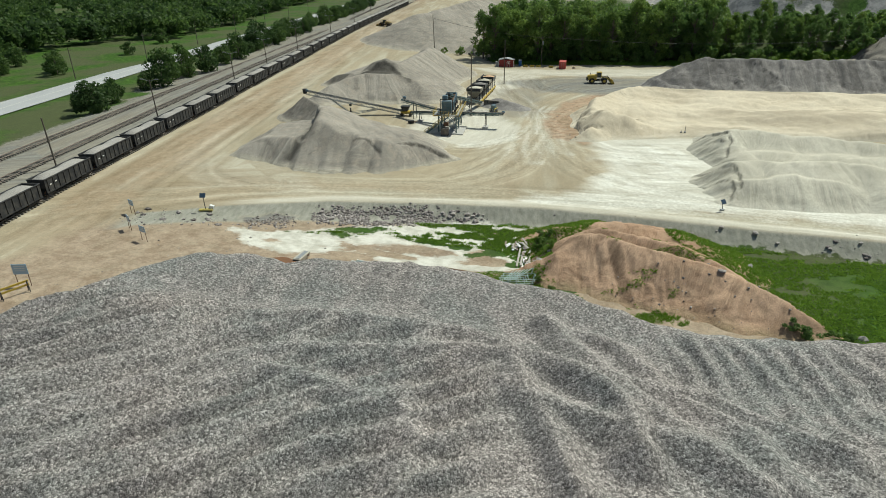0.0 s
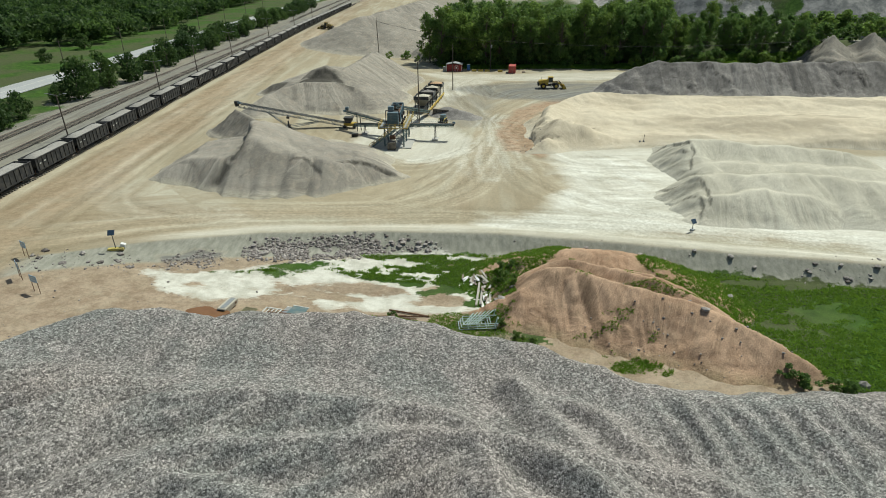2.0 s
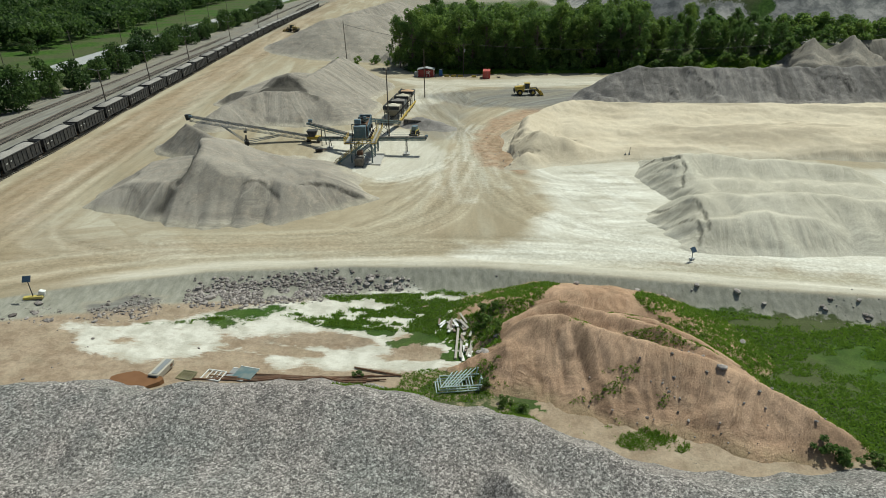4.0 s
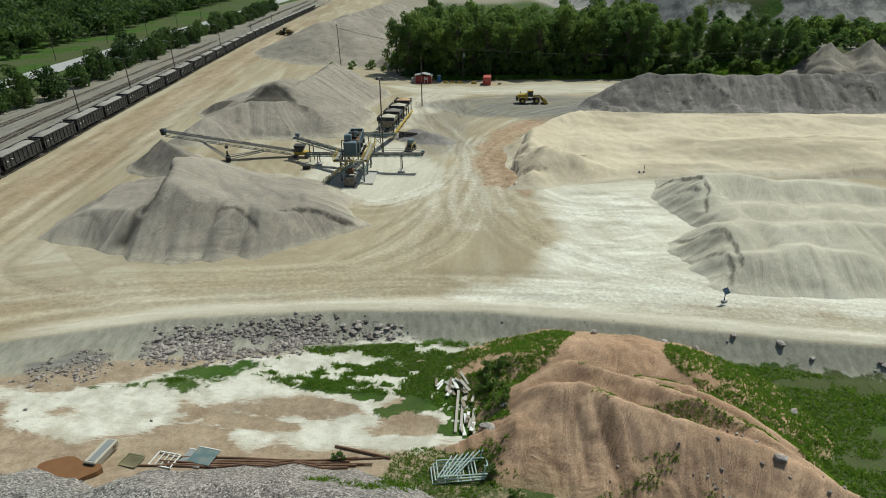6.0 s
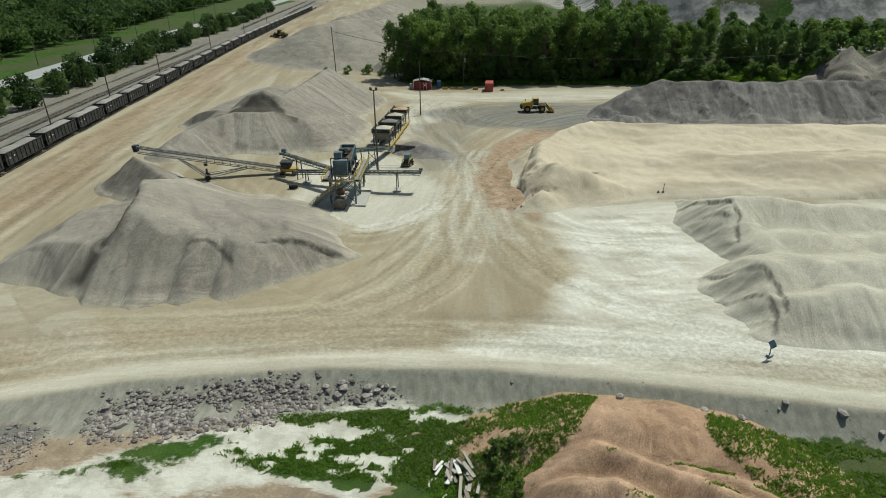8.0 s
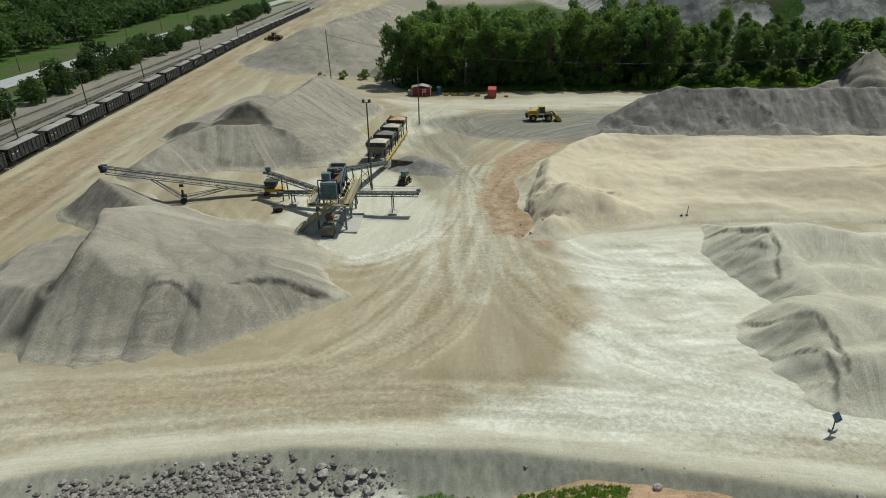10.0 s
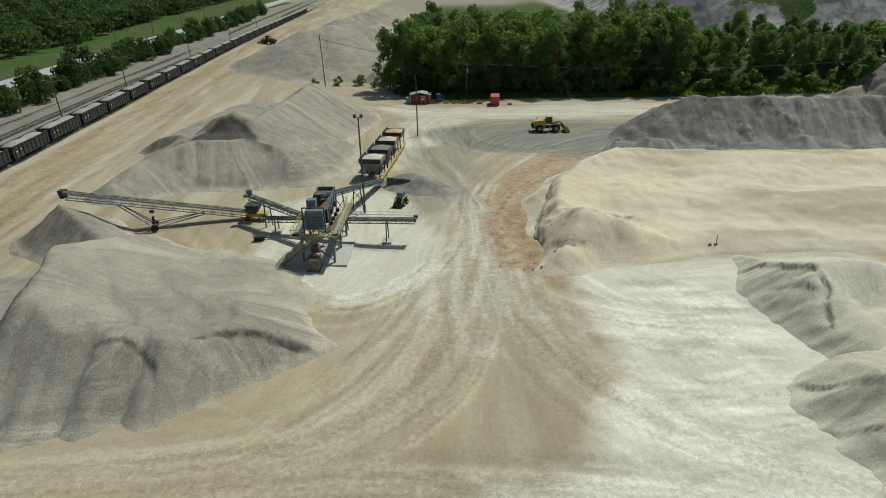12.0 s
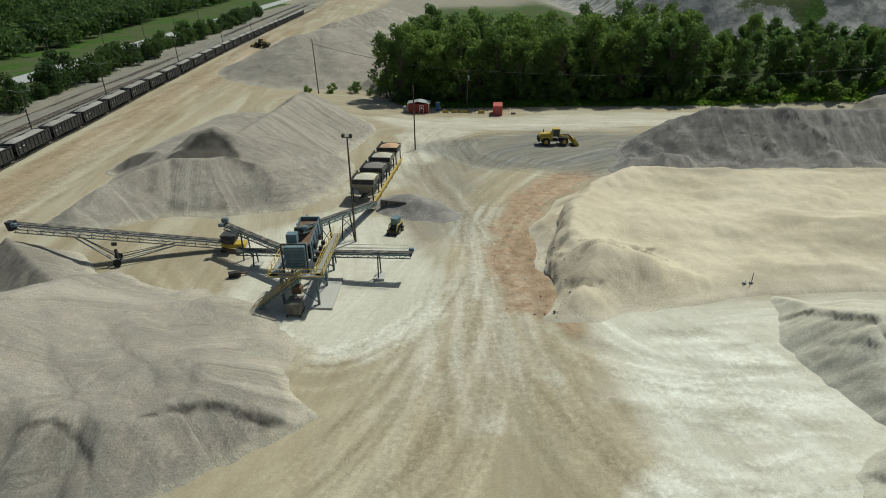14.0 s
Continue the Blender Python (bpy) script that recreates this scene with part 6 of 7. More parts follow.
bin_turn = math.degrees(math.atan2(-2.6, 26.0))
for k in range(4):
    f = (k + 0.35) / 4
    bx, by = -19.6 + 3.0 * f, 187.2 + 27.5 * f
    loads = (SAND_WHITE, SAND_DARK, SAND_WHITE, LOAD_ORANGE)
    words = ("pale stone", "dark stone", "pale stone", "orange sand")
    cb = thing("feed_bin", "cream and grey steel feed bin heaped with " + words[k], "hopper", bx, by, None, bin_turn, "row of feed bins")
    bm = bmesh.new()
    H0, H1, wt, wb, lt, lb = 1.6, 4.2, 4.0, 1.1, 5.2, 2.6
    top = [(-wt / 2, -lt / 2), (wt / 2, -lt / 2), (wt / 2, lt / 2), (-wt / 2, lt / 2)]
    bot = [(-wb / 2, -lb / 2), (wb / 2, -lb / 2), (wb / 2, lb / 2), (-wb / 2, lb / 2)]
    a = [bm.verts.new((x, y, H1)) for x, y in top]
    m_ = [bm.verts.new((x, y, 3.2)) for x, y in top]
    b = [bm.verts.new((x, y, H0)) for x, y in bot]
    for i in range(4):
        j = (i + 1) % 4
        bm.faces.new((a[i], a[j], m_[j], m_[i]))
        bm.faces.new((m_[i], m_[j], b[j], b[i]))
    bmesh.ops.solidify(bm, geom=bm.faces[:], thickness=0.08)
    bmesh.ops.recalc_face_normals(bm, faces=bm.faces)
    part("hopper", bm, CREAM if k in (0, 2) else STEEL, cb)
    bm = bmesh.new()
    box(bm, (0, -lt / 2 - 0.05, H1 - 0.1), (wt + 0.3, 0.18, 0.9))
    box(bm, (-wt / 2 - 0.05, 0, H1 + 0.1), (0.18, lt, 0.5))
    part("side_board", bm, DARK, cb)
    for x in (-wt / 2 + 0.2, wt / 2 - 0.2):
        for y in (-lt / 2 + 0.3, lt / 2 - 0.3):
            bm = bmesh.new()
            beam(bm, (x, y, -0.5), (x, y, 3.4), 0.2)
            part("leg", bm, DARK, cb)
    ld = mound(wt - 0.25, lt - 0.25, 0.9, k, loads[k])
    ld.parent = cb
    ld.matrix_basis = Matrix.Translation((0, 0, H1 - 0.25))
    bm = bmesh.new()
    beam(bm, (0, -3.4, 1.2), (0, 3.4, 1.2), 0.9, 0.25)
    part("feeder_belt", bm, BELT, cb)
yb = thing("yellow_barrier", "long bright yellow steel kerb beside the feed bins", "barrier", -16.6, 200.0, None, bin_turn)
bm = bmesh.new()
for k in range(5):
    box(bm, (0.6, -12.0 + 5.4 * k, 0.9), (0.3, 5.2, 0.5), None, 0.03)
    box(bm, (0.6, -14.4 + 5.4 * k, 0.3), (0.2, 0.2, 1.4))
part("rail", bm, YELLOW, yb)
rw = thing("retaining_panel", "dark concrete retaining panel with round holes", "retaining wall", -13.9, 184.0, None, -8)
part("panel", one((0, 0, 0.7), (4.6, 0.3, 2.2), Matrix.Rotation(0.06, 4, "Y"), 0.04), CHUTE, rw)
# solid dark discs stand in for the shade inside the holes
for s in (-1.2, 0.6):
    bm = bmesh.new()
    rod(bm, (s, -0.18, 1.3), (s, -0.13, 1.3), 0.22, 12)
    part("hole_ring", bm, DARK, rw)


def ramp_z(x, y):
    return ridge_line(x, y, [(-12.2, 186.5, 2.0), (-9, 184, 1.7), (-5, 181, 0.8)], 0.42, 1.5) + rough(x, y, 0.3, 3)


heap("ramp_fill", "low grey heap of spilled stone beside the bins", (-20, 4, 172, 198), 0.5, ramp_z, SAND_DARK)


# ---- vehicles ----
def wheel_part(parent, x, y, r, w, rim):
    bm = bmesh.new()
    rod(bm, (x, y - w / 2, r), (x, y + w / 2, r), r, 22)
    bmesh.ops.bevel(bm, geom=[e for e in bm.edges if len(e.link_faces) == 2 and any(len(f.verts) > 4 for f in e.link_faces)], offset=r * 0.12, segments=2, affect="EDGES")
    ty = part("tyre", bm, RUBBER, parent, "dusty black tyre")
    for s in (-1, 1):
        bm = bmesh.new()
        rod(bm, (x, y + s * (w / 2 + 0.01), r), (x, y + s * (w / 2 - 0.05), r), r * 0.5, 14)
        part("rim", bm, rim, ty)
    bm = bmesh.new()
    for k in range(18):
        a = k / 18 * 6.283
        box(bm, (x + r * math.cos(a), y, r + r * math.sin(a)), (0.08, w * 0.9, 0.12), Matrix.Rotation(-a + 1.57, 4, "Y"))
    part("tread", bm, RUBBER, ty)


def wheel_loader(label, x, y, turn, YELLOW=YELLOW):
    t = thing("wheel_loader", label, "wheel loader", x, y, None, turn)
    bm = bmesh.new()
    prism(bm, [(-4.3, 1.3), (-4.3, 2.5), (-3.9, 2.75), (-1.2, 2.95), (-1.2, 1.2)], -1.0, 1.0)
    part("engine_cover", bm, YELLOW, t)
    part("counterweight", one((-4.35, 0, 1.45), (0.5, 2.5, 1.0), None, 0.12), DARK, t)
    bm = bmesh.new()
    box(bm, (-1.7, 0, 1.15), (3.6, 1.3, 0.6), None, 0.05)
    box(bm, (1.4, 0, 1.25), (2.2, 1.1, 0.9), None, 0.05)
    part("frame", bm, DARK, t)
    cabp = part("cab", one((-0.35, 0, 2.85), (1.6, 1.6, 1.7), None, 0.12), GLASS, t, "dark glazed cab")
    part("roof", one((-0.35, 0, 3.75), (1.85, 1.8, 0.16), None, 0.05), YELLOW, cabp)
    for sx in (-1.1, 0.4):
        for sy in (-0.78, 0.78):
            part("pillar", one((sx, sy, 2.85), (0.12, 0.1, 1.7)), YELLOW, cabp)
    for sx in (-2.7, 1.5):
        for sy in (-1.15, 1.15):
            wheel_part(t, sx, sy, 0.92, 0.75, YELLOW)
            bm = bmesh.new()
            box(bm, (sx, sy, 1.98), (1.7, 0.8, 0.08), None, 0.03)
            part("fender", bm, YELLOW if sx < 0 else DARK, t)
    for sy in (-0.6, 0.6):
        bm = bmesh.new()
        beam(bm, (0.6, sy, 2.1), (2.6, sy, 1.7), 0.22, 0.5)
        beam(bm, (2.6, sy, 1.7), (3.7, sy, 0.55), 0.22, 0.45)
        part("lift_arm", bm, YELLOW, t)
    bm = bmesh.new()
    rod(bm, (0.9, 0, 2.2), (2.4, 0, 2.4), 0.1, 8)
    beam(bm, (2.4, 0, 2.5), (3.5, 0, 1.3), 0.18, 0.3)
    part("tilt_linkage", bm, DARK, t)
    bm = bmesh.new()
    prism(bm, [(3.6, 1.5), (3.5, 0.5), (3.75, 0.12), (5.0, 0.05), (5.0, 0.12), (3.85, 0.22), (3.65, 0.55), (3.75, 1.5)], -1.6, 1.6)
    for s in (-1.6, 1.55):
        prism(bm, [(3.6, 1.5), (3.5, 0.5), (3.75, 0.12), (5.0, 0.05), (4.6, 0.9)], s, s + 0.05)
    part("bucket", bm, YELLOW, t, "worn yellow bucket")
    bm = bmesh.new()
    rod(bm, (-3.2, 0.5, 2.8), (-3.2, 0.5, 3.5), 0.09, 8)
    part("exhaust", bm, DARK, t)
    bm = bmesh.new()
    for k in range(4):
        box(bm, (-0.2, -1.35, 0.9 + 0.32 * k), (0.5, 0.3, 0.05))
    part("ladder", bm, DARK, t)
    return t


wheel_loader("yellow articulated wheel loader with its bucket lowered", 20.6, 226.6, 1)
wheel_loader("dull yellow articulated wheel loader working by the train", -92.2, 375, 160, paint("dull_loader_paint", (0.26, 0.19, 0.05), 0.6, 0, dusty=0.4))

sk = thing("skid_steer", "small dark green compact loader parked in the yard", "loader", -12.6, 174.6, None, 250)
part("body", one((-0.3, 0, 0.95), (2.3, 1.2, 1.0), None, 0.1), DARK, sk)
cb = part("cab", one((-0.1, 0, 1.9), (1.4, 1.15, 1.1), None, 0.08), TEAL, sk)
part("roof", one((-0.1, 0, 2.47), (1.5, 1.25, 0.08), None, 0.02), BLUE, cb)
for sx in (-0.85, 0.45):
    for sy in (-0.75, 0.75):
        wheel_part(sk, sx, sy, 0.42, 0.3, YELLOW)
for sy in (-0.7, 0.7):
    bm = bmesh.new()
    beam(bm, (-1.2, sy, 1.6), (0.9, sy, 1.5), 0.12, 0.22)
    beam(bm, (0.9, sy, 1.5), (1.4, sy, 0.4), 0.12, 0.2)
    part("lift_arm", bm, YELLOW_DULL, sk)
bm = bmesh.new()
prism(bm, [(1.3, 0.8), (1.3, 0.1), (2.0, 0.05), (2.0, 0.12), (1.42, 0.2), (1.42, 0.8)], -0.9, 0.9)
part("bucket", bm, DARK, sk)

# ---- sheds by the trees ----
sh = thing("shed", "barn-red timber shed with a white-framed door and pale roof", "shed", -13.9, 262.6, None, -3)
part("wall", one((0, 0, 1.3), (6.0, 3.6, 2.8), None, 0.02), RED, sh)
bm = bmesh.new()
prism(bm, [(-3.25, 2.68), (0, 3.25), (3.25, 2.68), (3.25, 2.8), (0, 3.4), (-3.25, 2.8)], -2.1, 2.1)
part("roof", bm, STEEL, sh)
dr = part("door", one((0.9, -1.83, 1.05), (1.0, 0.06, 2.1)), RED, sh)
bm = bmesh.new()
for sx in (-0.55, 0.55):
    box(bm, (0.9 + sx, -1.86, 1.1), (0.12, 0.08, 2.2))
box(bm, (0.9, -1.86, 2.2), (1.2, 0.08, 0.12))
box(bm, (0.9, -1.87, 1.5), (0.5, 0.06, 0.6))
part("door_frame", bm, WHITE, dr, "white painted trim")
bm = bmesh.new()
for sx in (-3.0, 3.0):
    box(bm, (sx, -1.82, 1.35), (0.14, 0.08, 2.7))
part("corner_board", bm, WHITE, sh)
part("porch_box", one((-3.8, -0.6, 0.9), (1.3, 1.6, 1.8), None, 0.04), STEEL, sh)
tb = thing("portable_toilet", "bright blue plastic portable toilet cabin", "toilet cabin", -8.5, 264.6)
part("cabin", one((0, 0, 1.1), (1.2, 1.2, 2.2), None, 0.06), SKYBLUE, tb)
part("roof", one((0, 0, 2.28), (1.3, 1.3, 0.16), None, 0.06), WHITE, tb)
part("door", one((0, -0.62, 1.1), (0.8, 0.05, 1.85), None, 0.01), SKYBLUE, tb)
ct = thing("container", "red corrugated steel container standing end on", "container", 8.6, 259.2, None, -4)
bm = one((0, 0, 1.4), (2.6, 5.6, 2.7), None, 0.03)
part("body", bm, RED_BOX, ct)
for s in (-1.31, 1.31):
    bm = bmesh.new()
    for k in range(18):
        box(bm, (s, -2.5 + 0.295 * k, 1.4), (0.06, 0.14, 2.4))
    part("corrugation", bm, RED_BOX, ct)
for s in (-0.62, 0.62):
    dd = part("door", one((s, -2.83, 1.4), (1.18, 0.06, 2.45), None, 0.01), RED_BOX, ct)
    bm = bmesh.new()
    rod(bm, (s * 0.6, -2.89, 0.3), (s * 0.6, -2.89, 2.5), 0.03, 6)
    part("lock_bar", bm, STEEL, dd)
for k, (x, y) in enumerate(((-6.2, 261.5), (-3.6, 261.2), (-1.0, 260.8), (4.0, 260.2))):
    br = thing("barrier_block", "low yellow concrete parking barrier", "barrier", x, y, None, rng.uniform(-6, 6), "yellow barriers")
    bm = bmesh.new()
    prism(bm, [(-0.3, 0), (0.3, 0), (0.15, 0.75), (-0.15, 0.75)], -0.9, 0.9)
    bmesh.ops.rotate(bm, verts=bm.verts, matrix=Matrix.Rotation(1.57, 3, "Z"))
    part("block", bm, YELLOW, br)
pl = thing("pallet_stack", "small pile of dark pallets beside the container", "pallet", 13.0, 258.5)
for k in range(3):
    bm = bmesh.new()
    for q in range(5):
        box(bm, (-0.5 + 0.25 * q, 0, 0.1 + 0.16 * k), (0.14, 1.2, 0.03))
    for q in (-0.5, 0, 0.5):
        box(bm, (0, q, 0.05 + 0.16 * k), (1.2, 0.1, 0.09))
    part("pallet", bm, WOOD, pl)

# ---- the hollow below the haul road ----
STONE = Mat("broken_rock", 0.9, 0, 0.2)
sp = STONE.pos()
sr = STONE.node("ShaderNodeNewGeometry").outputs["Random Per Island"]
sc_ = STONE.mix(sr, (0.13, 0.112, 0.102), (0.36, 0.325, 0.30))
sc_ = STONE.mix(0.5, sc_, STONE.ramp(STONE.noise(sp, 4, 5), (0.3, 0.2), (0.7, 0.8)), "OVERLAY")
STONE.colour(sc_)
STONE.bump(STONE.noise(sp, 6, 4), 0.4, 0.08)
STONE = STONE.m


def rock_bm(r, size, flat=0.7):
    bm = bmesh.new()
    bmesh.ops.create_icosphere(bm, subdivisions=1, radius=1.0)
    k = np.array([r.uniform(0.7, 1.3), r.uniform(0.6, 1.0), flat * r.uniform(0.7, 1.1)]) * size
    for v in bm.verts:
        j = 0.72 + 0.5 * r.rand()
        v.co = Vector((v.co.x * k[0] * j, v.co.y * k[1] * j, v.co.z * k[2] * j))
    bmesh.ops.rotate(bm, verts=bm.verts, matrix=Matrix.Rotation(r.rand() * 6.28, 3, "Z"))
    return bm


def rubble(name, label, spots, count, size, seed):
    """Angular broken rock lying on a slope: spots are outlines in plan."""
    r = np.random.RandomState(seed)
    base = []
    for _ in range(6):
        bm = rock_bm(r, 1.0)
        base.append((np.array([v.co[:] for v in bm.verts]), np.array([[v.index for v in f.verts] for f in bm.faces])))
        bm.free()
    Vs, Fs, b = [], [], 0
    for poly in spots:
        xs, ys = [p[0] for p in poly], [p[1] for p in poly]
        n = count // len(spots)
        x, y = r.uniform(min(xs) - 1, max(xs) + 1, n), r.uniform(min(ys) - 1, max(ys) + 1, n)
        ok = inside(x + r.normal(0, 0.6, n), y + r.normal(0, 0.6, n), poly) & (fbm(x, y, 3.0, 3) > -0.28)
        x, y = x[ok], y[ok]
        z = over(x, y)
        for k in range(len(x)):
            s = size * (0.35 + 2.6 * r.rand() ** 9)
            V, F = base[r.randint(6)]
            a = r.rand() * 6.28
            R = np.array([[math.cos(a), -math.sin(a), 0], [math.sin(a), math.cos(a), 0], [0, 0, 1]])
            Vs.append(V @ R.T * s + (x[k], y[k], z[k] + 0.05 * s))
            Fs.append(F + b)
            b += len(V)
    tagged(new(name, array_mesh(name, np.concatenate(Vs), np.concatenate(Fs), STONE)), label, "rubble", kind="stuff")


rubble("rubble_slope", "angular grey and pink broken rock tipped down the bank",
       [[(-37.5, 95), (-36, 91.2), (-30, 92.2), (-22, 95), (-16.5, 97.2), (-17, 101.2), (-22, 100), (-29, 98), (-34, 96.6)]], 24000, 0.145, 3)
rubble("rubble_slope", "loose broken rock at the bank's upper edge",
       [[(-16, 100.8), (-16.5, 98.2), (-10, 98.4), (-7, 99.2), (-8, 100.6), (-12, 101.0)]], 900, 0.19, 8)
rubble("rubble_slope", "dark gravelly spoil of small broken rock on the bank",
       [[(-48, 89.5), (-46, 85.5), (-39, 87.5), (-39.5, 92.5), (-43, 92)]], 4500, 0.11, 4)
rubble("rubble_slope", "loose scatter of broken stones on the bank",
       [[(-56, 84), (-49, 83.5), (-50, 88), (-54, 87.5)], [(43, 90), (58, 88), (58, 93), (44, 94.5)], [(-66, 82), (-58, 80), (-57, 87), (-62, 88)]], 900, 0.19, 5)
rubble("stones", "small loose stones scattered along the haul road's edge",
       [[(9, 68), (32, 66), (28, 74), (20, 84), (10, 84)], [(-60, 62), (-36, 76), (-30, 84), (-52, 86)], [(-10, 97), (60, 91), (60, 95), (38, 97.5), (14, 101.5), (-8, 103)], [(9, 66), (34, 64), (30, 76), (16, 76), (10, 76)], [(4, 148), (12, 147), (11, 176), (6, 176)], [(-50, 60), (-60, 50), (-66, 58), (-56, 70)]], 2200, 0.075, 6)
r_ = np.random.RandomState(12)
for x, y, s in ((22, 96.4, 0.55), (25.4, 95.8, 0.5), (30, 97.0, 0.45), (34.8, 95.6, 0.75), (37.7, 93.9, 0.4), (14.3, 98.4, 0.4), (23.9, 74.1, 0.5), (-34, 93.0, 0.7), (-30, 93.6, 0.5), (-22, 96.2, 0.62), (-25, 97.0, 0.5), (-14, 100.2, 0.6), (-11.5, 99.4, 0.5), (-10, 99.0, 0.6), (1.2, 81.0, 0.8), (0.6, 82.2, 0.6), (-36.2, 95.3, 0.6), (31, 84.5, 0.6), (2.6, 84, 0.5), (38, 66, 0.6)):
    b_ = part("boulder", rock_bm(r_, s), STONE)
    b_.matrix_basis = Matrix.Translation((x, y, float(over(x, y)) + 0.25 * s))
    tagged(b_, "angular grey boulder lying on the bank", "boulder", "boulders")

# grass tufts and weeds
def tufts(name, label, polys, count, size, seed, thin=0.0, damp=False):
    r = np.random.RandomState(seed)
    P = []
    for poly in polys:
        xs, ys = [p[0] for p in poly], [p[1] for p in poly]
        x, y = r.uniform(min(xs), max(xs), count), r.uniform(min(ys), max(ys), count)
        ok = inside(x, y, poly) & ((sedge_mask(x, y) if damp else fbm(x + 31, y * 1.6, 5, 5)) + 0.12 * r.rand(count) > thin)
        P.append(np.stack([x[ok], y[ok], over(x[ok], y[ok])], 1))
    P = np.concatenate(P)
    n = len(P) * 5
    c = np.repeat(P, 5, 0) + np.stack([r.normal(0, size * 0.6, n), r.normal(0, size * 0.6, n), np.zeros(n)], 1)
    a = r.rand(n) * 6.28
    w, h = size * (0.25 + 0.3 * r.rand(n)), size * (0.5 + 0.8 * r.rand(n))
    dx, dy = np.cos(a) * w, np.sin(a) * w
    lx, ly = r.normal(0, 0.9, n) * h, r.normal(0, 0.9, n) * h
    z0 = np.zeros(n)
    V = np.stack([c + np.stack([-dx, -dy, z0 - 0.05], 1), c + np.stack([dx, dy, z0 - 0.05], 1), c + np.stack([dx * 0.3 + lx, dy * 0.3 + ly, h], 1), c + np.stack([-dx * 0.3 + lx, -dy * 0.3 + ly, h * 0.9], 1)], 1).reshape(-1, 3)
    tagged(new(name, array_mesh(name, V, np.arange(len(V)).reshape(-1, 4), SEDGE)), label, "grass", kind="stuff")


sedge = Mat("sedge", 0.7, 0, 0.2)
sg_r = sedge.node("ShaderNodeNewGeometry").outputs["Random Per Island"]
sedge.colour(sedge.mix(sedge.ramp(sedge.noise(sedge.pos(), 0.3, 4), (0.35, 0.0), (0.65, 1.0)), sedge.mix(sg_r, (0.065, 0.135, 0.014), (0.13, 0.23, 0.03)), sedge.mix(sg_r, (0.09, 0.17, 0.02), (0.18, 0.28, 0.045))))
st_ = sedge.node("ShaderNodeBsdfTranslucent")
st_.inputs[0].default_value = (0.20, 0.33, 0.04, 1)
sm_ = sedge.node("ShaderNodeMixShader")
sm_.inputs[0].default_value = 0.5
sedge.link(sedge.b.outputs[0], sm_.inputs[1])
sedge.link(st_.outputs[0], sm_.inputs[2])
sedge.link(sm_.outputs[0], sedge.t.nodes["Material Output"].inputs[0])
SEDGE = sedge.m
tufts("sedge_grass", "bright green sedge growing in the damp hollow", [[(-26, 90), (-20, 96.5), (0, 98.5), (12, 98.5), (9, 92), (3, 86), (3, 72), (0, 71), (0, 84), (-6, 88), (-14, 88.5)]], 26000, 0.17, 31, 0.12, True)
tufts("sedge_grass", "dark green rank grass beside the clay mound", [[(22, 95.5), (36, 92.5), (56, 88.5), (80, 85), (80, 62), (38, 63), (32, 70), (25, 83), (20, 91)]], 30000, 0.20, 32, -0.22)
tufts("weeds", "sparse olive weeds on the brown earth", [[(-14, 72), (-12, 78.5), (-4, 80.5), (2, 79), (6, 70), (0, 68)], [(-40, 86.2), (-30, 89.5), (-26, 92), (-24, 90.5), (-32, 86.5)], [(8, 70), (14, 67), (30, 66), (27, 69), (14, 71)]], 7000, 0.13, 33, 0.18)
tufts("weeds", "dark weeds clinging to the clay gullies", [[(6, 73), (12, 70), (17, 68.5), (19, 73), (15, 76.5), (8, 78)], [(24, 68), (33, 65.5), (36, 67), (28, 71)], [(8, 79), (26, 77.5), (24, 81), (9, 83)], [(8, 84), (24, 83), (22, 87), (9, 88)]], 2600, 0.11, 36, 0.20)
tufts("weeds", "thin weeds along the wood's foot", [[(-20, 269), (120, 264), (120, 272), (-20, 276)]], 5000, 0.8, 34, -0.3)
for x, y, s in ((1.2, 88.5, 0.45), (2.2, 87, 0.5), (2.6, 84.8, 0.45), (1.6, 90.6, 0.4), (3.0, 90.5, 0.35), (3.0, 73.5, 0.35), (4.5, 72.3, 0.3), (-12.6, 78.2, 0.32), (32, 65.6, 0.55), (34.5, 65.2, 0.45), (36, 64.5, 0.5), (30.2, 66.4, 0.4), (40, 64.4, 0.4), (1.0, 76.4, 0.3)):
    plant(shrub, x, y, s, 0.8)

# pond
water = Mat("rusty_water", 0.12, 0, 0.5)
water.colour(water.mix(water.noise(water.pos(), 0.8, 4), (0.16, 0.075, 0.03), (0.24, 0.125, 0.055)))
bm = bmesh.new()
rim = []
for k in range(28):
    a = k / 28 * 6.283
    q = 1 + 0.16 * math.sin(3 * a + 1) + 0.10 * math.sin(5 * a)
    rim.append((-35.0 + 2.5 * q * math.cos(a), 74.4 + 1.7 * q * math.sin(a)))
pz = max(float(ground_z(x, y)) for x, y in rim) + 0.05
top = [bm.verts.new((x, y, pz)) for x, y in rim]
low = [bm.verts.new((x, y, pz - 0.9)) for x, y in rim]
bm.faces.new(top)
for k in range(28):
    bm.faces.new((top[k], low[k], low[(k + 1) % 28], top[(k + 1) % 28]))
bmesh.ops.recalc_face_normals(bm, faces=bm.faces)
tagged(part("water", bm, water.m), "small puddle of rusty orange-brown water", "puddle", kind="structure")

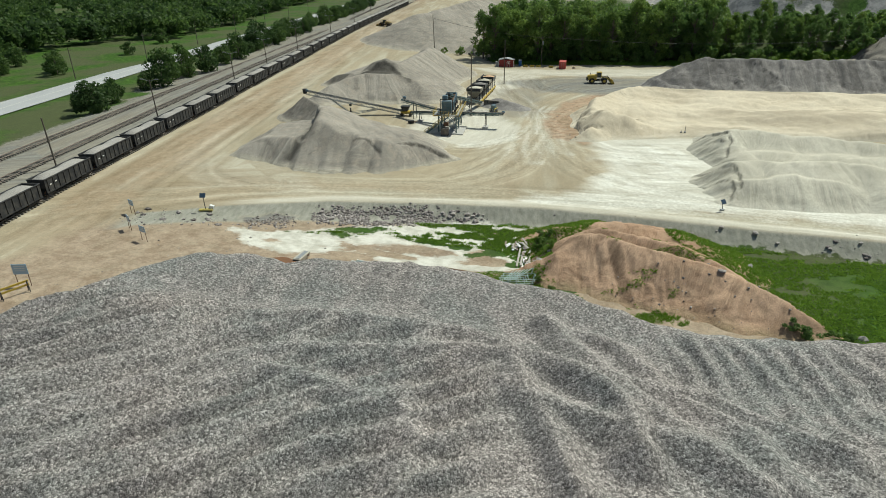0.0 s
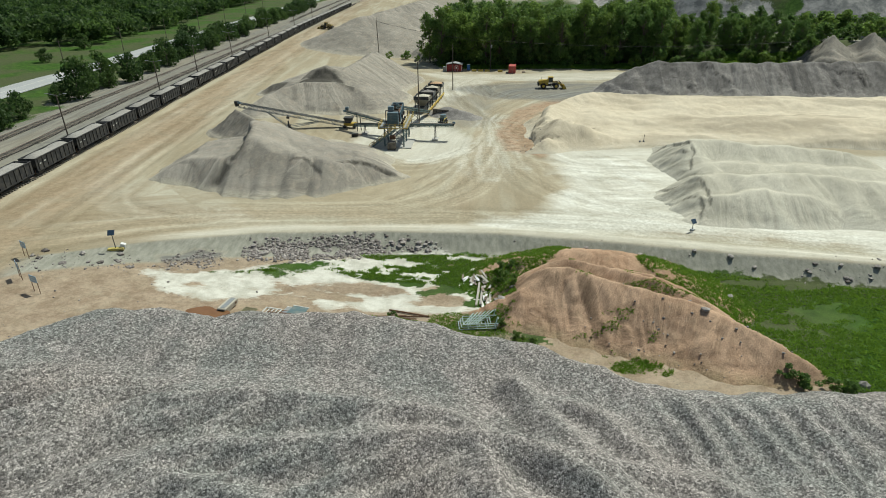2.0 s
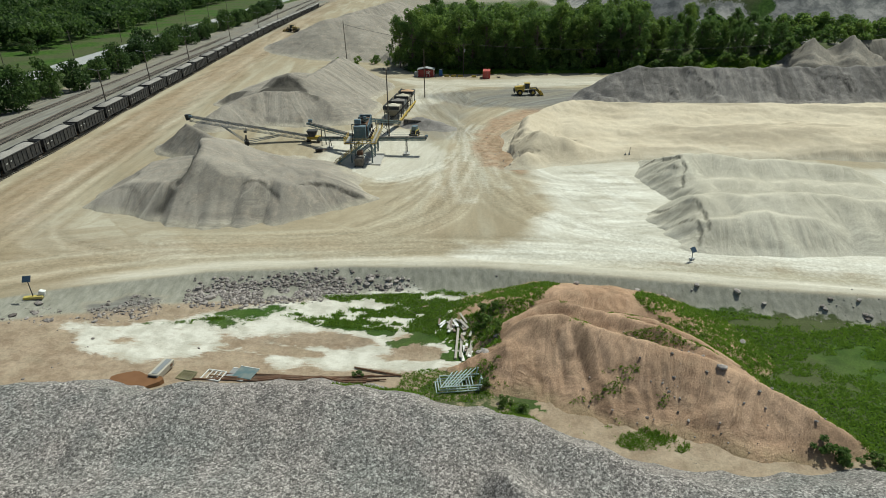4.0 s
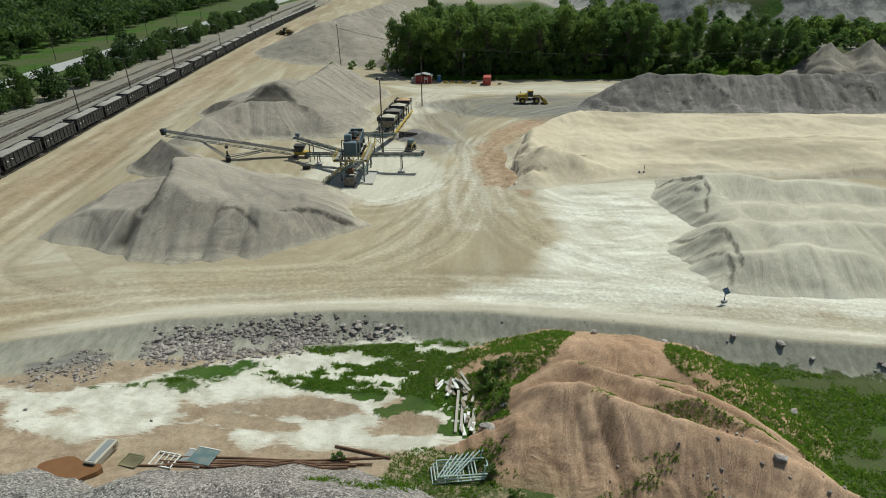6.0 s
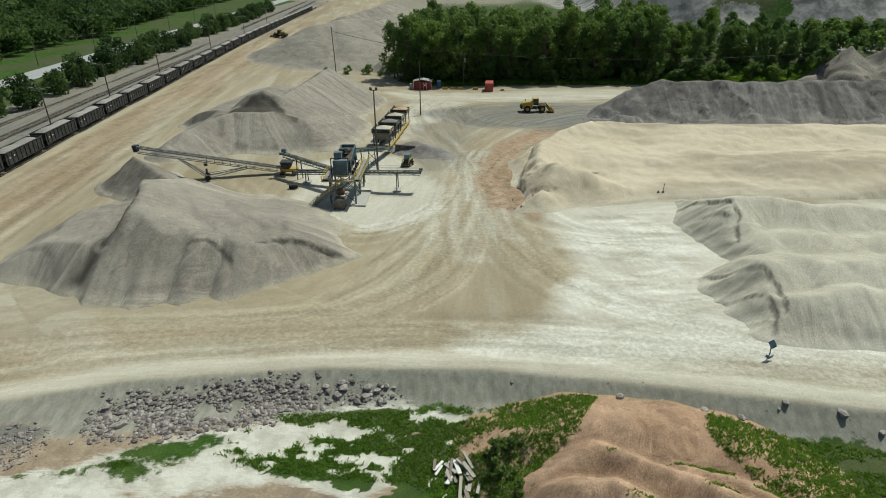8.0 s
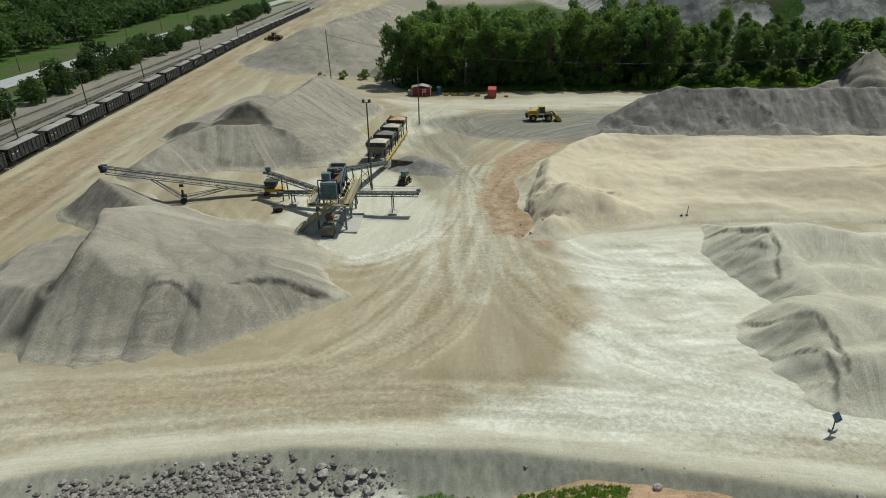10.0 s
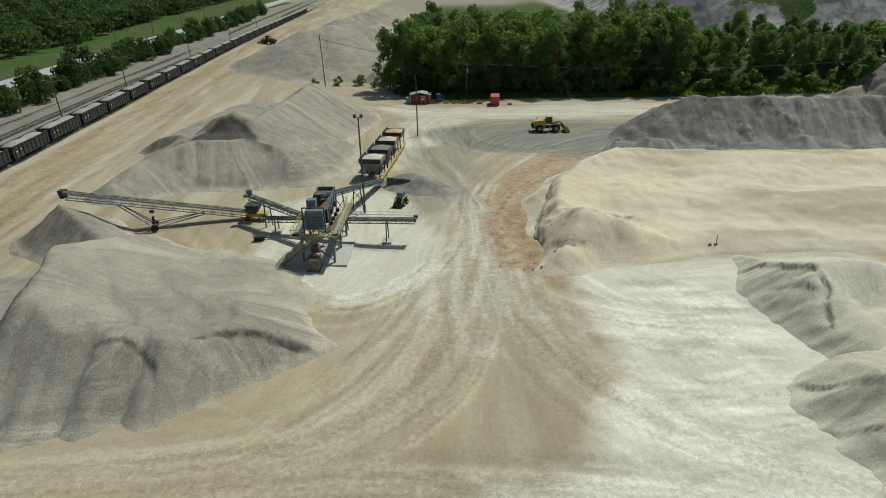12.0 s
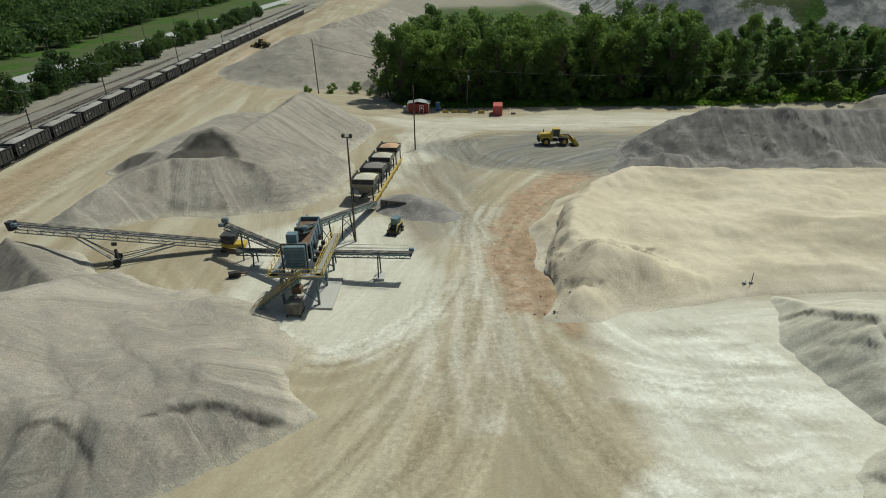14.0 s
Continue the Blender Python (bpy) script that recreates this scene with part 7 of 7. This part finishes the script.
# white trough tipped by the pond
tr_ = thing("tank_body", "white sheet-metal tank lying open beside the puddle", "tank", -32.9, 76.6, None, -10)
bm = bmesh.new()
prism(bm, [(-0.45, 0.05), (0.45, 0.05), (0.6, 0.9), (-0.6, 0.9)], -1.5, 1.5)
bmesh.ops.bevel(bm, geom=bm.edges[:], offset=0.08, segments=1, affect="EDGES")
part("shell", bm, CREAM, tr_)
part("inside", one((0.1, 0, 0.92), (0.6, 2.6, 0.04)), STEEL, tr_)
part("end_cap", one((0, -1.55, 0.45), (0.9, 0.06, 0.7), None, 0.02), DARK, tr_)
part("patch", one((0.55, 0.9, 0.55), (0.06, 0.35, 0.3)), RUST, tr_)


OLIVE = paint("olive_steel", (0.20, 0.19, 0.10), 0.7, 0, dusty=0.3)


def grate(x, y, turn, w, l, bars, material, label, lift=0.0):
    g = thing("steel_grate", label, "grating", x, y, float(over(x, y)) + 0.08 + lift, turn)
    bm = bmesh.new()
    for s in (-1, 1):
        box(bm, (s * w / 2, 0, 0.06), (0.1, l, 0.14))
        box(bm, (0, s * l / 2, 0.06), (w, 0.1, 0.14))
    part("frame", bm, material, g)
    for k in range(bars):
        part("bar", one((-w / 2 + w * (k + 1) / (bars + 1), 0, 0.06), (0.07, l - 0.1, 0.1)), material, g)


grate(-30.3, 76.4, -12, 1.6, 1.4, 6, OLIVE, "olive steel grating lying on the ground")
grate(-27.6, 76.8, -12, 2.1, 1.6, 3, WHITE, "pale steel frame lying on the ground")
for k, (x, y, lift, mat) in enumerate(((-25.2, 77.2, 0.0, STEEL), (-24.4, 77.4, 0.16, TEAL))):
    pn = thing("sheet_panel", "blue-grey steel sheet lying stacked on the ground", "panel", x, y, float(over(x, y)) + 0.1 + lift, -14)
    part("sheet", one((0, 0, 0.06), (2.2, 1.9, 0.10), None, 0.03), mat, pn)
    part("edge_bar", one((0, 0.95, 0.10), (2.2, 0.08, 0.1)), WHITE, pn)
for k in range(7):
    y = 75.9 + 0.24 * k
    a, b = (-29.5 + 1.6 * (k % 3) + 0.5 * k, y), (-11.5 + 0.7 * (k % 4) + (1.5 if k == 6 else 0), y + 1.0 + 0.1 * (k % 3))
    n = 8
    pts = []
    for q in range(n + 1):
        x_, y_ = a[0] + (b[0] - a[0]) * q / n, a[1] + (b[1] - a[1]) * q / n + 0.12 * math.sin(q + k)
        pts.append(Vector((x_, y_, float(over(x_, y_)) + 0.12 + 0.05 * (k % 2))))
    tagged(part("steel_pipe", tube(pts, 0.085, 7), RUST), "long rusty steel pipe lying on the ground", "pipe", "rusty pipes")
bm = bmesh.new()
rod(bm, (-13.2, 80.0, float(over(-13.2, 80)) + 0.15), (-7.9, 78.4, float(over(-7.9, 78.4)) + 0.15), 0.11, 7)
tagged(part("steel_pipe", bm, RUST), "short rusty steel pipe lying in weeds", "pipe", "rusty pipes")

pf = thing("pipe_frame", "heap of pale green steel tube frames lying on grass", "scrap frame", -1.8, 76.4, None, 8)
for k in range(3):
    bm = bmesh.new()
    z = 0.2 + 0.28 * k
    o = 0.25 * k
    for s in (-1, 1):
        rod(bm, (-2.3 + o, s * 0.95 + 0.1 * k, z), (2.2 + o * 0.4, s * 0.95 - 0.1 * k, z + 0.1 * k), 0.07, 6)
    for q in range(5):
        x = -2.3 + o + q * 1.1
        rod(bm, (x, -0.95 + 0.1 * k, z), (x, 0.95, z + 0.05), 0.06, 6)
    part("ladder_frame", bm, PALEGREEN, pf)
for k in range(6):
    bm = bmesh.new()
    a = -0.5 + 0.28 * k
    rod(bm, (-1.9 + 0.3 * k, -0.9, 0.8), (-0.4 + 0.5 * k, 1.1, 1.2 + 0.06 * k), 0.06, 6)
    part("tube", bm, PALEGREEN, pf)
for s in (-1, 1):
    bm = bmesh.new()
    rod(bm, (2.0, s * 0.9, 0.4), (2.3, s * 0.9, 1.7), 0.07, 6)
    part("stub_post", bm, PALEGREEN, pf)

r_ = np.random.RandomState(40)
for k in range(30):
    if k < 17:
        x, y, a, l = -4.2 + 3.4 * r_.rand(), 88.6 + 1.6 * r_.rand(), r_.uniform(50, 130), r_.uniform(0.9, 2.0)
    else:
        x, y, a, l = -1.4 + 1.3 * r_.rand(), 82.6 + 5 * r_.rand(), r_.uniform(70, 110), r_.uniform(1.0, 2.4)
    bd = thing("timber_board", "weathered grey timber board lying in a heap", "timber", x, y, float(over(x, y)) + 0.1 + 0.28 * r_.rand(), a, "heap of old boards")
    part("board", one((0, 0, 0.06), (l, r_.uniform(0.22, 0.42), 0.10), Matrix.Rotation(r_.uniform(-0.25, 0.25), 4, "Y"), 0.01), (LUMBER, WHITE, WOOD, LUMBER)[k % 4], bd)
for x, y, l in ((-1.9, 85.6, 6.4), (-1.4, 85.2, 5.0)):
    bd = thing("timber_beam", "long pale timber beam lying on sand", "timber", x, y, float(over(x, y)) + 0.08, 87)
    part("beam", one((0, 0, 0.12), (l, 0.28, 0.24), None, 0.02), LUMBER, bd)

# signs and lamps by the haul road
def road_sign(x, y, turn, w=1.7, h=1.2, top=2.6):
    g = thing("road_sign", "pale blue notice board on two thin steel posts", "sign", x, y, None, turn, "notice boards")
    for s in (-1, 1):
        bm = bmesh.new()
        rod(bm, (s * w * 0.42, 0.05, -0.3), (s * w * 0.42, 0.05, top), 0.045, 6)
        part("post", bm, RUST, g)
    pl_ = part("board", one((0, 0, top - h / 2), (w, 0.05, h), None, 0.01), SIGNBLUE, g)
    for k in range(3):
        part("text_bar", one((0, -0.032, top - 0.3 - 0.3 * k), (w * 0.7, 0.012, 0.09)), WHITE, pl_)


for x, y, a in ((-56.85, 75.95, -24), (-61.0, 78.9, -42), (-64.2, 84.6, -30)):
    road_sign(x, y, a, 1.45, 0.9, 2.4)
road_sign(-63.0, 60.0, 10, 1.9, 1.4, 3.0)
bc = thing("barricade", "yellow striped barricade frame beside the stone heap", "barricade", -62.2, 57.6, None, 62)
for s in (-1, 1):
    bm = bmesh.new()
    beam(bm, (s * 1.5, -0.3, 0), (s * 1.5, 0, 1.5), 0.1)
    beam(bm, (s * 1.5, 0.3, 0), (s * 1.5, 0, 1.5), 0.1)
    part("leg", bm, DARK, bc)
for k in range(2):
    part("rail", one((0, 0.02, 0.9 + 0.5 * k), (3.4, 0.08, 0.26), None, 0.01), YELLOW, bc)


def solar_lamp(x, y, h, turn, label, base=True):
    g = thing("solar_lamp", label, "solar lamp", x, y, None, turn)
    bm = bmesh.new()
    rod(bm, (0, 0, 0), (-0.1, 0, h), 0.06, 7)
    part("mast", bm, DARK, g)
    part("solar_panel", one((-0.1, -0.1, h + 0.25), (0.95, 0.06, 0.8), Matrix.Rotation(-0.7, 4, "X"), 0.01), PANEL, g)
    part("base", one((0, 0, 0.16), (2.2, 0.6, 0.32) if base else (0.7, 0.5, 0.2), None, 0.04), YELLOW_DULL if base else STEEL, g)
    if base:
        part("battery_box", one((0.9, 0.4, 0.5), (0.7, 0.6, 0.6), Matrix.Rotation(0.3, 4, "Y"), 0.05), WHITE, g)


solar_lamp(-54.0, 89.0, 2.5, 12, "solar lamp mast on a yellow skid beside the road")
solar_lamp(32.0, 104.9, 1.4, 30, "small solar panel on a short mast beside lime mounds", False)
for x, y, h in ((35.4, 155.3, 1.7), (34.5, 155.2, 0.6)):
    g = thing("marker_post", "thin grey marker post standing in sand", "post", x, y)
    bm = bmesh.new()
    rod(bm, (0, 0, -0.3), (0.08, 0, h), 0.05, 6)
    part("stake", bm, DARK, g)
    part("block", one((0.1, 0.2, 0.15), (0.4, 0.4, 0.3), None, 0.05), STEEL, g)
cz = thing("spill_scraper", "small dark steel scraper lying on pale ground", "scrap", -32.8, 157.2, None, 20)
part("blade", one((0, 0, 0.5), (1.6, 0.5, 0.9), Matrix.Rotation(0.5, 4, "X"), 0.06), DARK, cz)
part("arm", one((1.0, 0.3, 0.3), (1.4, 0.2, 0.2), None, 0.03), RUST, cz)
